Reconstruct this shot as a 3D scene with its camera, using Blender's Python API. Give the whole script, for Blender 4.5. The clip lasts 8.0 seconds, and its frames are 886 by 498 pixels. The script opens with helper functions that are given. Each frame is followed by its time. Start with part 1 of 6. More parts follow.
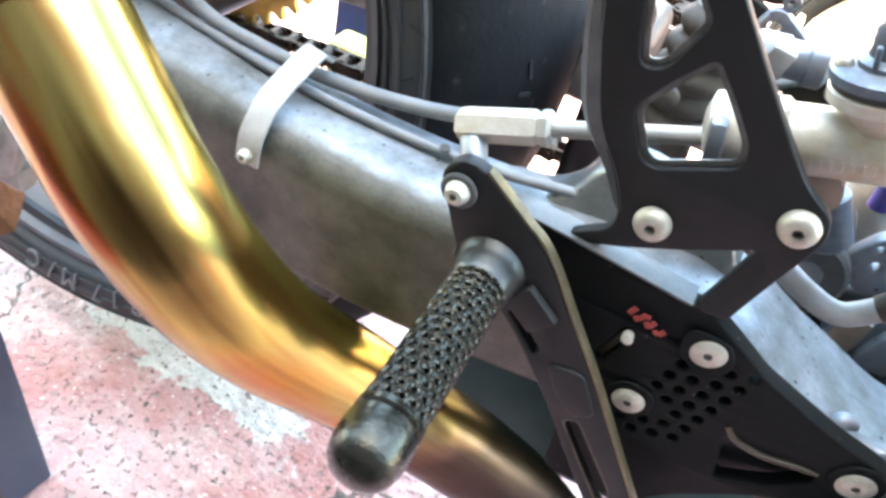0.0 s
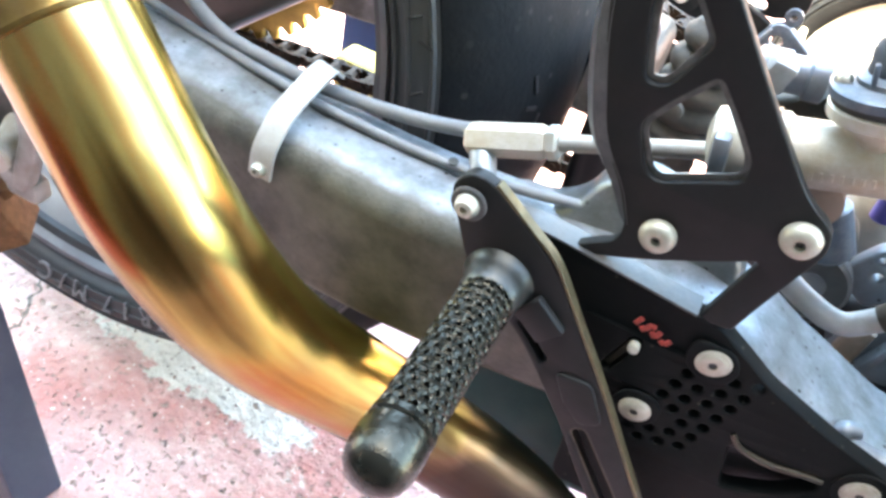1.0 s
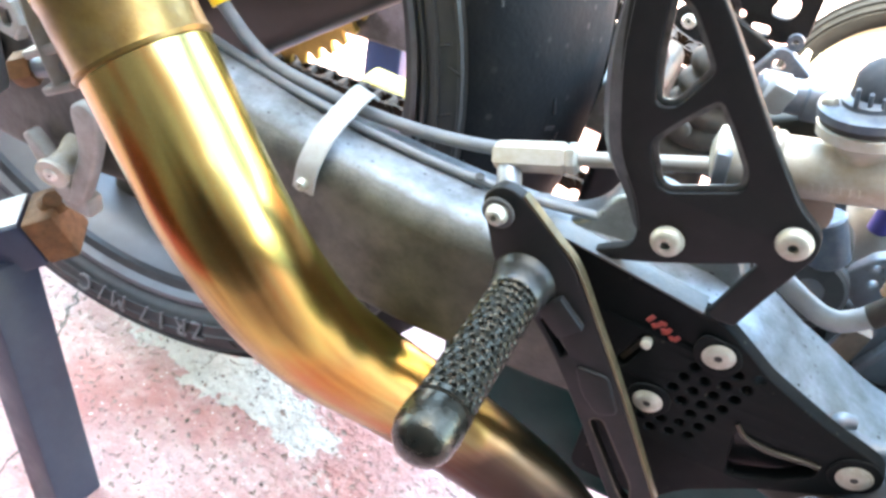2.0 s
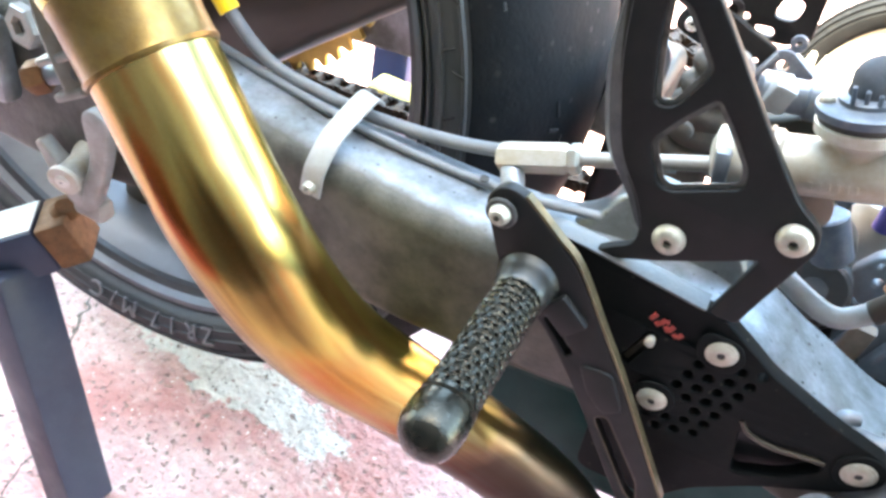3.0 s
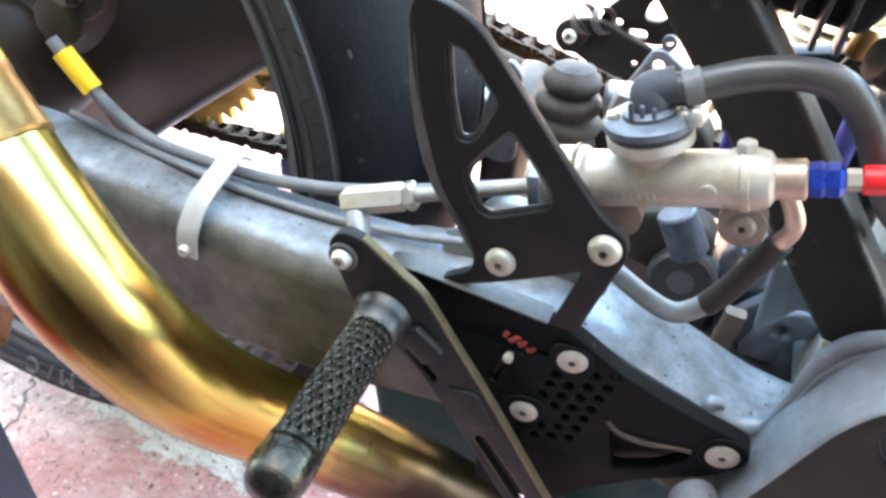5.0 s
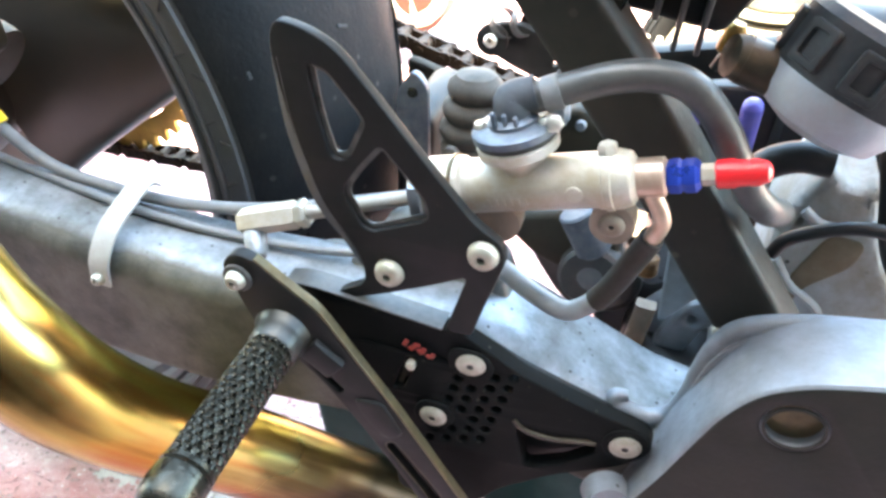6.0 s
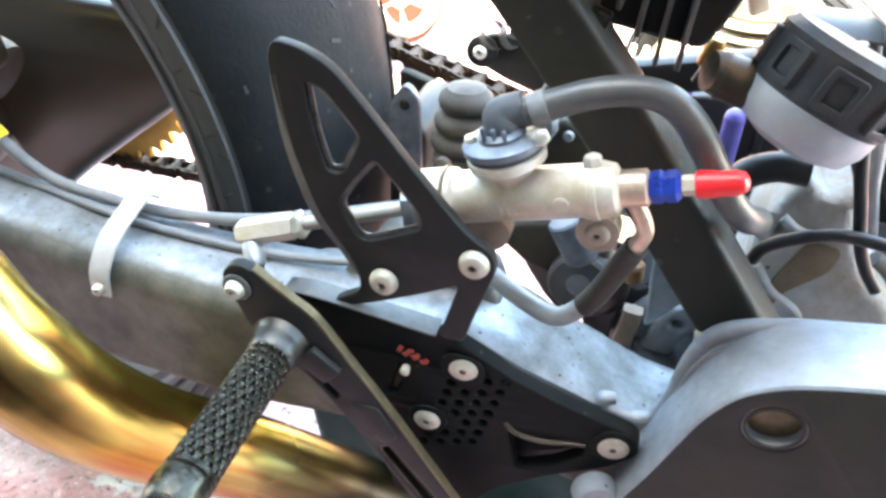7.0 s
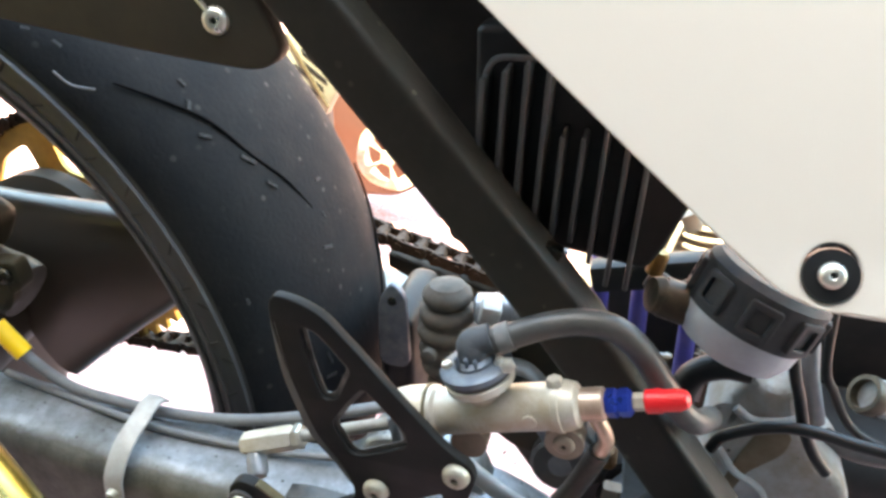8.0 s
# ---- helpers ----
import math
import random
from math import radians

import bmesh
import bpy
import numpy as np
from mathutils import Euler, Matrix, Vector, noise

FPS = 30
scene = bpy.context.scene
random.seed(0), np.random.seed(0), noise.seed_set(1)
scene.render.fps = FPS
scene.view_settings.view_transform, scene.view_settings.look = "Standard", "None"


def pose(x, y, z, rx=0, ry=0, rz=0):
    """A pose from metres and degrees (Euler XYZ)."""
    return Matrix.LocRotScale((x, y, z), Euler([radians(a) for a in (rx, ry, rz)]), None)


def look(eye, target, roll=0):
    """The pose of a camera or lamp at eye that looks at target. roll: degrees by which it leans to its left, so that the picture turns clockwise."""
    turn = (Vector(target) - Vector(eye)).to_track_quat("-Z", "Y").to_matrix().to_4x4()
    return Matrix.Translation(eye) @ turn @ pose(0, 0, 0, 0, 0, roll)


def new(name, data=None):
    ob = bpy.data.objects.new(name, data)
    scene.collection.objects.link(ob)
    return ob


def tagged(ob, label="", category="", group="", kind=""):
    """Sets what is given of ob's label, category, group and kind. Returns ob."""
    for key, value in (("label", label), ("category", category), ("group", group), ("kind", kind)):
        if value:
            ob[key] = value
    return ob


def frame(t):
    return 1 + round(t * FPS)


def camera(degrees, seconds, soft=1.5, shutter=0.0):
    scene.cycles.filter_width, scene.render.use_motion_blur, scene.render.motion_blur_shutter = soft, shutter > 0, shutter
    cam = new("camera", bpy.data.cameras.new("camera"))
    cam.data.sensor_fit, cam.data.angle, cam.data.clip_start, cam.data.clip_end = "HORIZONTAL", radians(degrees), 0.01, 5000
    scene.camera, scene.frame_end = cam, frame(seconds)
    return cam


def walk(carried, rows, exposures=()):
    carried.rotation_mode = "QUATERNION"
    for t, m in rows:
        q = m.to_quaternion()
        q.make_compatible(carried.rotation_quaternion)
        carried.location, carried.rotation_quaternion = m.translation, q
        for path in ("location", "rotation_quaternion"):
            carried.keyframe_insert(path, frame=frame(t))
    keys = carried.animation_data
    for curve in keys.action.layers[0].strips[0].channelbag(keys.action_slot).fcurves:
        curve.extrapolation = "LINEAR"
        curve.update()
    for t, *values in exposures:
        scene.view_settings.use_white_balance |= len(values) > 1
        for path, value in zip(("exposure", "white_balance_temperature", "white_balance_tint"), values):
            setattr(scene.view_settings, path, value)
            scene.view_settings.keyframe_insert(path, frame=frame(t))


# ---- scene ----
cam = camera(60.0, 8.0, soft=3.0)
PATH = [
    (0, (-0.0014, -0.1923, 0.5358), (-0.1096, 0.1600, 0.1979), 14.54),
    (0.5, (-0.0110, -0.1897, 0.5222), (-0.1162, 0.1649, 0.1858), 14.94),
    (1, (-0.0019, -0.1972, 0.5394), (-0.1155, 0.1580, 0.2063), 14.03),
    (1.5, (-0.0008, -0.2164, 0.5519), (-0.1213, 0.1409, 0.2236), 13.57),
    (3, (0.0038, -0.2270, 0.5546), (-0.1282, 0.1312, 0.2317), 11.95),
    (3.5, (0.0062, -0.2271, 0.5587), (-0.1271, 0.1310, 0.2362), 11.37),
    (4, (0.0145, -0.2261, 0.5664), (-0.1205, 0.1321, 0.2448), 10.48),
    (4.5, (0.0251, -0.2250, 0.5696), (-0.1124, 0.1333, 0.2490), 8.16),
    (5, (0.0501, -0.2112, 0.5753), (-0.0767, 0.1575, 0.2623), 5.14),
    (6.5, (0.0868, -0.2017, 0.5857), (-0.0299, 0.1718, 0.2744), 2.34),
    (7, (0.0850, -0.2092, 0.5910), (-0.0277, 0.1683, 0.2831), 2.53),
    (7.5, (0.0998, -0.2073, 0.6149), (0.0008, 0.2035, 0.3475), 3.42),
    (8, (0.0942, -0.2160, 0.6460), (-0.0313, 0.2018, 0.4017), -0.17),
]
walk(cam, [(t, look(eye, target, roll)) for t, eye, target, roll in PATH], [(0.0, 5.39, 7700, -3.5), (3.5, 5.39, 7700, -3.5), (4.0, 5.46, 7700, -3.5), (4.5, 5.46, 7700, -3.5), (5.0, 5.06, 7700, -3.5), (6.5, 5.37, 7800, -4.5), (7.0, 5.35, 7800, -4.5), (7.5, 5.25, 8300, -3), (8.0, 4.5, 8500, -3)])

# ---- light ----
world = bpy.data.worlds.new("sky")
scene.world = world
world.use_nodes = True
sky = world.node_tree.nodes.new("ShaderNodeTexSky")
sky.sky_type, sky.sun_disc = "NISHITA", False
sky.sun_elevation, sky.sun_rotation = radians(68), radians(195)
back = world.node_tree.nodes["Background"]
back.inputs["Strength"].default_value = 0.15
world.node_tree.links.new(sky.outputs[0], back.inputs["Color"])
sun_data = bpy.data.lights.new("sun", "SUN")
sun_data.energy, sun_data.angle, sun_data.color = 2.6, radians(1.0), (1.0, 0.95, 0.87)
sun = new("sun", sun_data)
sun.matrix_world = look((-0.9, -3.4, 8.7), (0, 0, 0))


# ---- materials ----
def material(name, color, rough=0.5, metal=0.0, second=None, scale=40.0, amount=0.5, grain=400.0, bump=0.1, dust=0.0,
             dust_color=(0.42, 0.38, 0.32), coat=0.0, random_tint=0.0, spec=0.5, specks=0.0, speck_color=(0.03, 0.025, 0.02), speck_scale=260.0):
    """Two colours mixed by a broad noise, a fine grain in gloss and relief, and dust that lies in patches."""
    m = bpy.data.materials.new(name)
    m.use_nodes = True
    nt = m.node_tree
    b = nt.nodes["Principled BSDF"]
    co = nt.nodes.new("ShaderNodeTexCoord")
    big = nt.nodes.new("ShaderNodeTexNoise")
    big.inputs["Scale"].default_value, big.inputs["Detail"].default_value, big.inputs["Roughness"].default_value = scale, 6, 0.65
    nt.links.new(co.outputs["Object"], big.inputs["Vector"])
    fine = nt.nodes.new("ShaderNodeTexNoise")
    fine.inputs["Scale"].default_value, fine.inputs["Detail"].default_value = grain, 3
    nt.links.new(co.outputs["Object"], fine.inputs["Vector"])
    ramp = nt.nodes.new("ShaderNodeValToRGB")
    ramp.color_ramp.elements[0].position, ramp.color_ramp.elements[1].position = 0.35, 0.68
    nt.links.new(big.outputs["Fac"], ramp.inputs["Fac"])
    mix = nt.nodes.new("ShaderNodeMix")
    mix.data_type = "RGBA"
    mix.inputs["A"].default_value = (*color, 1)
    mix.inputs["B"].default_value = (*(second or [c * 0.7 for c in color]), 1)
    k = nt.nodes.new("ShaderNodeMath")
    k.operation = "MULTIPLY"
    k.inputs[1].default_value = amount
    nt.links.new(ramp.outputs["Color"], k.inputs[0])
    nt.links.new(k.outputs[0], mix.inputs["Factor"])
    out = mix.outputs["Result"]
    if random_tint:
        info = nt.nodes.new("ShaderNodeObjectInfo")
        hsv = nt.nodes.new("ShaderNodeHueSaturation")
        mr = nt.nodes.new("ShaderNodeMapRange")
        mr.inputs["To Min"].default_value, mr.inputs["To Max"].default_value = 1 - random_tint, 1 + random_tint
        nt.links.new(info.outputs["Random"], mr.inputs["Value"])
        nt.links.new(mr.outputs[0], hsv.inputs["Value"])
        nt.links.new(out, hsv.inputs["Color"])
        out = hsv.outputs[0]
    if dust:
        dn = nt.nodes.new("ShaderNodeTexNoise")
        dn.inputs["Scale"].default_value, dn.inputs["Detail"].default_value, dn.inputs["Roughness"].default_value = scale * 2.3, 8, 0.7
        nt.links.new(co.outputs["Object"], dn.inputs["Vector"])
        dr = nt.nodes.new("ShaderNodeValToRGB")
        dr.color_ramp.elements[0].position, dr.color_ramp.elements[1].position = 0.42, 0.75
        nt.links.new(dn.outputs["Fac"], dr.inputs["Fac"])
        dk = nt.nodes.new("ShaderNodeMath")
        dk.operation = "MULTIPLY"
        dk.inputs[1].default_value = dust
        nt.links.new(dr.outputs["Color"], dk.inputs[0])
        dm = nt.nodes.new("ShaderNodeMix")
        dm.data_type = "RGBA"
        nt.links.new(dk.outputs[0], dm.inputs["Factor"])
        nt.links.new(out, dm.inputs["A"])
        dm.inputs["B"].default_value = (*dust_color, 1)
        out = dm.outputs["Result"]
        if metal:
            mm = nt.nodes.new("ShaderNodeMapRange")
            mm.inputs["To Min"].default_value, mm.inputs["To Max"].default_value = metal, 0.0
            nt.links.new(dk.outputs[0], mm.inputs["Value"])
            nt.links.new(mm.outputs[0], b.inputs["Metallic"])
    if specks:
        sv = nt.nodes.new("ShaderNodeTexVoronoi")
        sv.inputs["Scale"].default_value = speck_scale
        nt.links.new(co.outputs["Object"], sv.inputs["Vector"])
        sr = nt.nodes.new("ShaderNodeMapRange")
        sr.inputs["From Min"].default_value, sr.inputs["From Max"].default_value = 0.34, 0.2
        nt.links.new(sv.outputs["Distance"], sr.inputs["Value"])
        gate = nt.nodes.new("ShaderNodeMapRange")
        gate.inputs["From Min"].default_value, gate.inputs["From Max"].default_value = 1.0 - 0.45 * specks, 1.0
        gate.inputs["To Max"].default_value = 1.6
        nt.links.new(sv.outputs["Color"], gate.inputs["Value"])
        sk = nt.nodes.new("ShaderNodeMath")
        sk.operation, sk.use_clamp = "MULTIPLY", True
        nt.links.new(sr.outputs[0], sk.inputs[0])
        nt.links.new(gate.outputs[0], sk.inputs[1])
        sm = nt.nodes.new("ShaderNodeMix")
        sm.data_type = "RGBA"
        nt.links.new(sk.outputs[0], sm.inputs["Factor"])
        nt.links.new(out, sm.inputs["A"])
        sm.inputs["B"].default_value = (*speck_color, 1)
        out = sm.outputs["Result"]
    nt.links.new(out, b.inputs["Base Color"])
    rr = nt.nodes.new("ShaderNodeMapRange")
    rr.inputs["From Min"].default_value, rr.inputs["From Max"].default_value = 0.3, 0.7
    rr.inputs["To Min"].default_value, rr.inputs["To Max"].default_value = max(0.03, rough - min(0.12, 0.25 * rough)), min(1, rough + min(0.15, 0.3 * rough))
    nt.links.new(big.outputs["Fac"], rr.inputs["Value"])
    nt.links.new(rr.outputs[0], b.inputs["Roughness"])
    if not (dust and metal):
        b.inputs["Metallic"].default_value = metal
    b.inputs["Coat Weight"].default_value = coat
    b.inputs["Specular IOR Level"].default_value = spec
    if bump:
        bp = nt.nodes.new("ShaderNodeBump")
        bp.inputs["Strength"].default_value, bp.inputs["Distance"].default_value = bump, 0.001
        nt.links.new(fine.outputs["Fac"], bp.inputs["Height"])
        nt.links.new(bp.outputs[0], b.inputs["Normal"])
    return m


BLACK_ANO = material("black_anodised", (0.0098, 0.0093, 0.0090), 0.5, 0.1, (0.0142, 0.0132, 0.0125), 45, 0.5, 900, 0.05, 0.1, (0.05, 0.045, 0.039), spec=0.2)
BLACK_EDGE = material("worn_black", (0.04, 0.038, 0.037), 0.42, 0.2, (0.09, 0.085, 0.078), 160, 0.8, 700, 0.1, 0.2, (0.03, 0.026, 0.022))
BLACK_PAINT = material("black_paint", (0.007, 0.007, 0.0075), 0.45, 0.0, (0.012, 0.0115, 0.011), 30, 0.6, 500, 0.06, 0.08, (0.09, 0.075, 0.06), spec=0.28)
# sidewall rubber, paler than the tread: the light on it is put into colour
RUBBER = material("tyre_rubber", (0.026, 0.0268, 0.029), 0.55, 0.0, (0.042, 0.042, 0.044), 25, 0.7, 600, 0.25, 0.15, (0.12, 0.11, 0.1))
TREAD = material("worn_tread", (0.007, 0.0074, 0.0084), 0.75, 0.0, (0.013, 0.0135, 0.015), 26, 0.8, 350, 0.3, 0.2, (0.034, 0.031, 0.028), spec=0.1, specks=0.6, speck_color=(0.045, 0.043, 0.04), speck_scale=150.0)
FENDER = material("dusty_fender", (0.034, 0.029, 0.021), 0.6, 0.0, (0.040, 0.034, 0.024), 15, 0.7, 300, 0.2, 0.25, (0.085, 0.07, 0.045), spec=0.25)
BRONZE = material("brassy_bare_metal", (0.15, 0.115, 0.06), 0.4, 0.7, (0.07, 0.053, 0.03), 120, 0.9, 700, 0.1, 0.35, (0.07, 0.055, 0.035))
BOOT = material("dusty_boot", (0.085, 0.074, 0.064), 0.7, 0.0, (0.045, 0.04, 0.034), 60, 0.7, 400, 0.2, 0.35, (0.18, 0.15, 0.12), spec=0.2)
BLUE_GREY = material("blue_grey_metal", (0.10, 0.12, 0.15), 0.45, 0.4, (0.06, 0.07, 0.085), 60, 0.7, 500, 0.1, 0.25)
CASING = material("pale_casing", (0.30, 0.325, 0.335), 0.7, 0.0, (0.14, 0.105, 0.065), 24, 0.9, 300, 0.4, 0.35, (0.2, 0.16, 0.11), spec=0.2, specks=0.3)
POST_BLUE = material("blue_post_paint", (0.014, 0.028, 0.09), 0.45, 0.0, (0.01, 0.02, 0.06), 30, 0.6)
SPONGE = material("yellow_sponge", (0.55, 0.42, 0.12), 0.9, 0.0, (0.35, 0.25, 0.07), 220, 0.8, 500, 0.5)
HOSE_GREY = material("dusty_grey_hose", (0.15, 0.155, 0.165), 0.5, 0.0, (0.09, 0.092, 0.098), 50, 0.6, 500, 0.15, 0.4, (0.24, 0.228, 0.21))
EAR = material("brown_cast", (0.28, 0.22, 0.17), 0.55, 0.3, (0.18, 0.14, 0.10), 80, 0.7, 500, 0.2, 0.3, (0.2, 0.16, 0.11))
HOSE = material("hose_rubber", (0.040, 0.039, 0.038), 0.42, 0.0, (0.068, 0.065, 0.06), 50, 0.6, 500, 0.15, 0.25, (0.14, 0.128, 0.11))
ALU = material("worn_aluminium", (0.40, 0.41, 0.42), 0.40, 0.9, (0.13, 0.125, 0.10), 16, 0.95, 500, 0.15, 0.7, (0.055, 0.05, 0.034), specks=0.5)
ALU_CAST = material("cast_aluminium", (0.27, 0.285, 0.31), 0.46, 0.75, (0.15, 0.155, 0.165), 35, 0.7, 350, 0.35, 0.35, (0.14, 0.13, 0.11), specks=0.6)
ALU_BRIGHT = material("bright_aluminium", (0.5, 0.47, 0.42), 0.46, 0.35, (0.36, 0.295, 0.19), 60, 0.8, 700, 0.15, 0.5, (0.30, 0.22, 0.11))
STEEL = material("plated_steel", (0.66, 0.64, 0.58), 0.33, 0.9, (0.5, 0.44, 0.33), 150, 0.6, 900, 0.05, 0.15, (0.45, 0.36, 0.2))
GREY_METAL = material("grey_metal", (0.042, 0.038, 0.030), 0.26, 0.95, (0.016, 0.014, 0.010), 130, 0.85, 600, 0.15, 0.4, (0.05, 0.041, 0.025))
RIM_GREY = material("grey_rim", (0.15, 0.155, 0.165), 0.45, 0.5, (0.09, 0.09, 0.094), 10, 0.7, 500, 0.05, 0.25, (0.09, 0.08, 0.065))
WASHER = material("dull_washer", (0.42, 0.395, 0.33), 0.45, 0.6, (0.28, 0.25, 0.19), 150, 0.8, 700, 0.1, 0.35, (0.22, 0.17, 0.1))
SATIN = material("satin_black", (0.0060, 0.0064, 0.0062), 0.6, 0.0, (0.010, 0.0095, 0.0088), 40, 0.6, 900, 0.06, 0.08, (0.035, 0.031, 0.025), spec=0.06, specks=0.3, speck_color=(0.05, 0.045, 0.035), speck_scale=400.0)
FRAME_METAL = material("frame_metal", (0.28, 0.30, 0.33), 0.5, 0.6, (0.16, 0.165, 0.175), 22, 0.85, 350, 0.25, 0.4, (0.10, 0.09, 0.075), specks=0.35)
GOLD = material("gold_anodised", (0.62, 0.42, 0.12), 0.36, 0.85, (0.42, 0.27, 0.07), 60, 0.6, 500, 0.1, 0.25, (0.16, 0.12, 0.07))
CHAIN = material("greasy_chain", (0.050, 0.028, 0.016), 0.55, 0.2, (0.022, 0.013, 0.008), 200, 0.8, 900, 0.2, 0.3, (0.12, 0.065, 0.035), random_tint=0.35, spec=0.22)
COLLAR = material("tarnished_collar", (0.235, 0.150, 0.048), 0.34, 0.95, (0.13, 0.068, 0.022), 60, 0.95, 500, 0.12, 0.35, (0.12, 0.075, 0.035))
WHITE = material("white_paint", (0.65, 0.565, 0.475), 0.3, 0.0, (0.64, 0.555, 0.46), 1.5, 0.3, 300, 0.01, coat=0.0)
RED = material("red_rubber_cap", (0.75, 0.012, 0.02), 0.35, 0.0, (0.6, 0.01, 0.015), 60, 0.5, 500, 0.03)
BLUE_ANO = material("blue_anodised", (0.02, 0.06, 0.42), 0.3, 0.7, (0.015, 0.04, 0.3), 80, 0.6, 500, 0.03)
YELLOW = material("yellow_sleeve", (0.85, 0.55, 0.01), 0.45, 0.0, (0.72, 0.43, 0.02), 60, 0.6, 500, 0.05, 0.06)
VIOLET = material("violet_rubber", (0.035, 0.032, 0.2), 0.5, 0.0, (0.025, 0.022, 0.13), 30, 0.6, 300, 0.06, 0.1)
STAND_BLUE = material("blue_grey_paint", (0.020, 0.025, 0.044), 0.42, 0.0, (0.030, 0.036, 0.056), 25, 0.7, 400, 0.06, 0.10, (0.10, 0.11, 0.13), spec=0.3)
RUST = material("rust", (0.17, 0.07, 0.018), 0.75, 0.1, (0.06, 0.03, 0.012), 90, 0.8, 600, 0.4, 0.2, (0.2, 0.12, 0.06))
RED_PRINT = material("red_print", (0.3, 0.024, 0.012), 0.5, 0.0, (0.12, 0.01, 0.006), 260, 0.9)
STAIN = material("oil_stain", (0.10, 0.075, 0.045), 0.55, 0.0, (0.16, 0.13, 0.09), 90, 0.8, 300, 0.2, spec=0.2)
LOUVRE = material("pale_cover", (0.17, 0.16, 0.125), 0.5, 0.0, (0.12, 0.11, 0.08), 40, 0.6)
LINE_PALE = material("pale_braided_line", (0.30, 0.31, 0.325), 0.5, 0.2, (0.20, 0.195, 0.185), 60, 0.7, 700, 0.2, 0.3, (0.2, 0.17, 0.14))
CAN_CAP = material("black_canister_cap", (0.020, 0.0225, 0.026), 0.6, 0.0, (0.036, 0.039, 0.043), 60, 0.7, 500, 0.15, 0.3, (0.07, 0.07, 0.07), spec=0.2)
ORANGE = material("orange_panel", (0.048, 0.012, 0.0048), 0.6, 0.0, (0.034, 0.009, 0.004), 12, 0.5)
GREEN_DARK = material("dark_green", (0.008, 0.045, 0.042), 0.5, 0.0, (0.006, 0.026, 0.025), 30, 0.6, 400, 0.1, 0.15, (0.04, 0.045, 0.035), spec=0.15)
CREAM = material("cream_plastic", (0.45, 0.4, 0.31), 0.5, 0.0, (0.33, 0.28, 0.2), 40, 0.6, 400, 0.05, 0.2, (0.25, 0.2, 0.13))
GREY_WALL = material("grey_wall", (0.042, 0.043, 0.04), 0.85, 0.0, (0.03, 0.031, 0.029), 3, 0.7, 120, 0.3, 0.1, (0.07, 0.066, 0.06))
PLASTER = material("plaster", (0.5, 0.47, 0.42), 0.9, 0.0, (0.4, 0.36, 0.31), 3, 0.7, 120, 0.4, 0.15)
# paler than the tyre: the lit relief of its letters is put into colour
LETTER = material("pale_lit_letter", (0.20, 0.20, 0.205), 0.6, 0.0, (0.13, 0.13, 0.13), 90, 0.6)
# greyer than the black body: light caught by the fin edges, put into colour
FIN = material("lit_fin", (0.06, 0.06, 0.062), 0.4, 0.2, (0.1, 0.098, 0.095), 90, 0.6, 600, 0.1)
SCUFF = material("pale_scuff", (0.022, 0.022, 0.022), 0.85, 0.0, (0.010, 0.010, 0.010), 500, 0.9, 900, 0.3)
SPOKE = material("brown_black_spoke", (0.040, 0.036, 0.028), 0.36, 0.3, (0.06, 0.052, 0.038), 12, 0.8, 500, 0.05, 0.25, (0.06, 0.05, 0.032))
# dusty dark coat of the beam, and the painted shade of the frame's side
GRIME_SHADE_FRAME = material("grime_shade_frame", (0.015, 0.0138, 0.012), 0.55, 0.1, (0.025, 0.0225, 0.018), 25, 0.8, 400, 0.2, 0.3, (0.04, 0.035, 0.028), spec=0.22, specks=0.5, speck_color=(0.08, 0.07, 0.055), speck_scale=170.0)
CAP_BLACK = material("matt_cap", (0.042, 0.047, 0.055), 0.6, 0.0, (0.07, 0.075, 0.083), 60, 0.7, 500, 0.15, 0.3, (0.11, 0.11, 0.11), spec=0.25)
WORN_EDGE = material("worn_bare_edge", (0.17, 0.16, 0.145), 0.4, 0.6, (0.03, 0.029, 0.027), 110, 0.8, 600, 0.1, 0.2, (0.08, 0.07, 0.055))
OLD_BRONZE = material("dark_bronze", (0.055, 0.041, 0.023), 0.45, 0.4, (0.022, 0.018, 0.011), 130, 0.9, 600, 0.15, 0.35, (0.035, 0.028, 0.017))
ZINC = material("dusty_zinc", (0.36, 0.34, 0.31), 0.5, 0.4, (0.24, 0.21, 0.18), 70, 0.8, 600, 0.12, 0.3, (0.22, 0.17, 0.12))
CALIPER = material("grimy_caliper", (0.022, 0.02, 0.014), 0.5, 0.2, (0.04, 0.034, 0.021), 50, 0.8, 500, 0.15, 0.4, (0.05, 0.04, 0.022), spec=0.2)
DARK_SOCKET = material("dark_socket", (0.03, 0.028, 0.026), 0.6, 0.3, (0.06, 0.05, 0.04), 200, 0.6)
GROOVE = material("groove_black", (0.0042, 0.0042, 0.0045), 0.9, 0.0, (0.004, 0.004, 0.004), 60, 0.6, spec=0.05)
COPPERY = material("copper_tinted_metal", (0.55, 0.40, 0.31), 0.4, 0.8, (0.40, 0.27, 0.2), 120, 0.8, 700, 0.1, 0.3, (0.45, 0.38, 0.3))
SHEATH = material("brown_black_sheath", (0.022, 0.018, 0.0145), 0.55, 0.0, (0.04, 0.033, 0.026), 60, 0.8, 500, 0.2, 0.3, (0.07, 0.058, 0.046), spec=0.25)
HOSE_WORN = material("worn_pale_rubber", (0.085, 0.085, 0.086), 0.55, 0.0, (0.15, 0.148, 0.145), 90, 0.8, 500, 0.2, 0.35, (0.2, 0.19, 0.175))
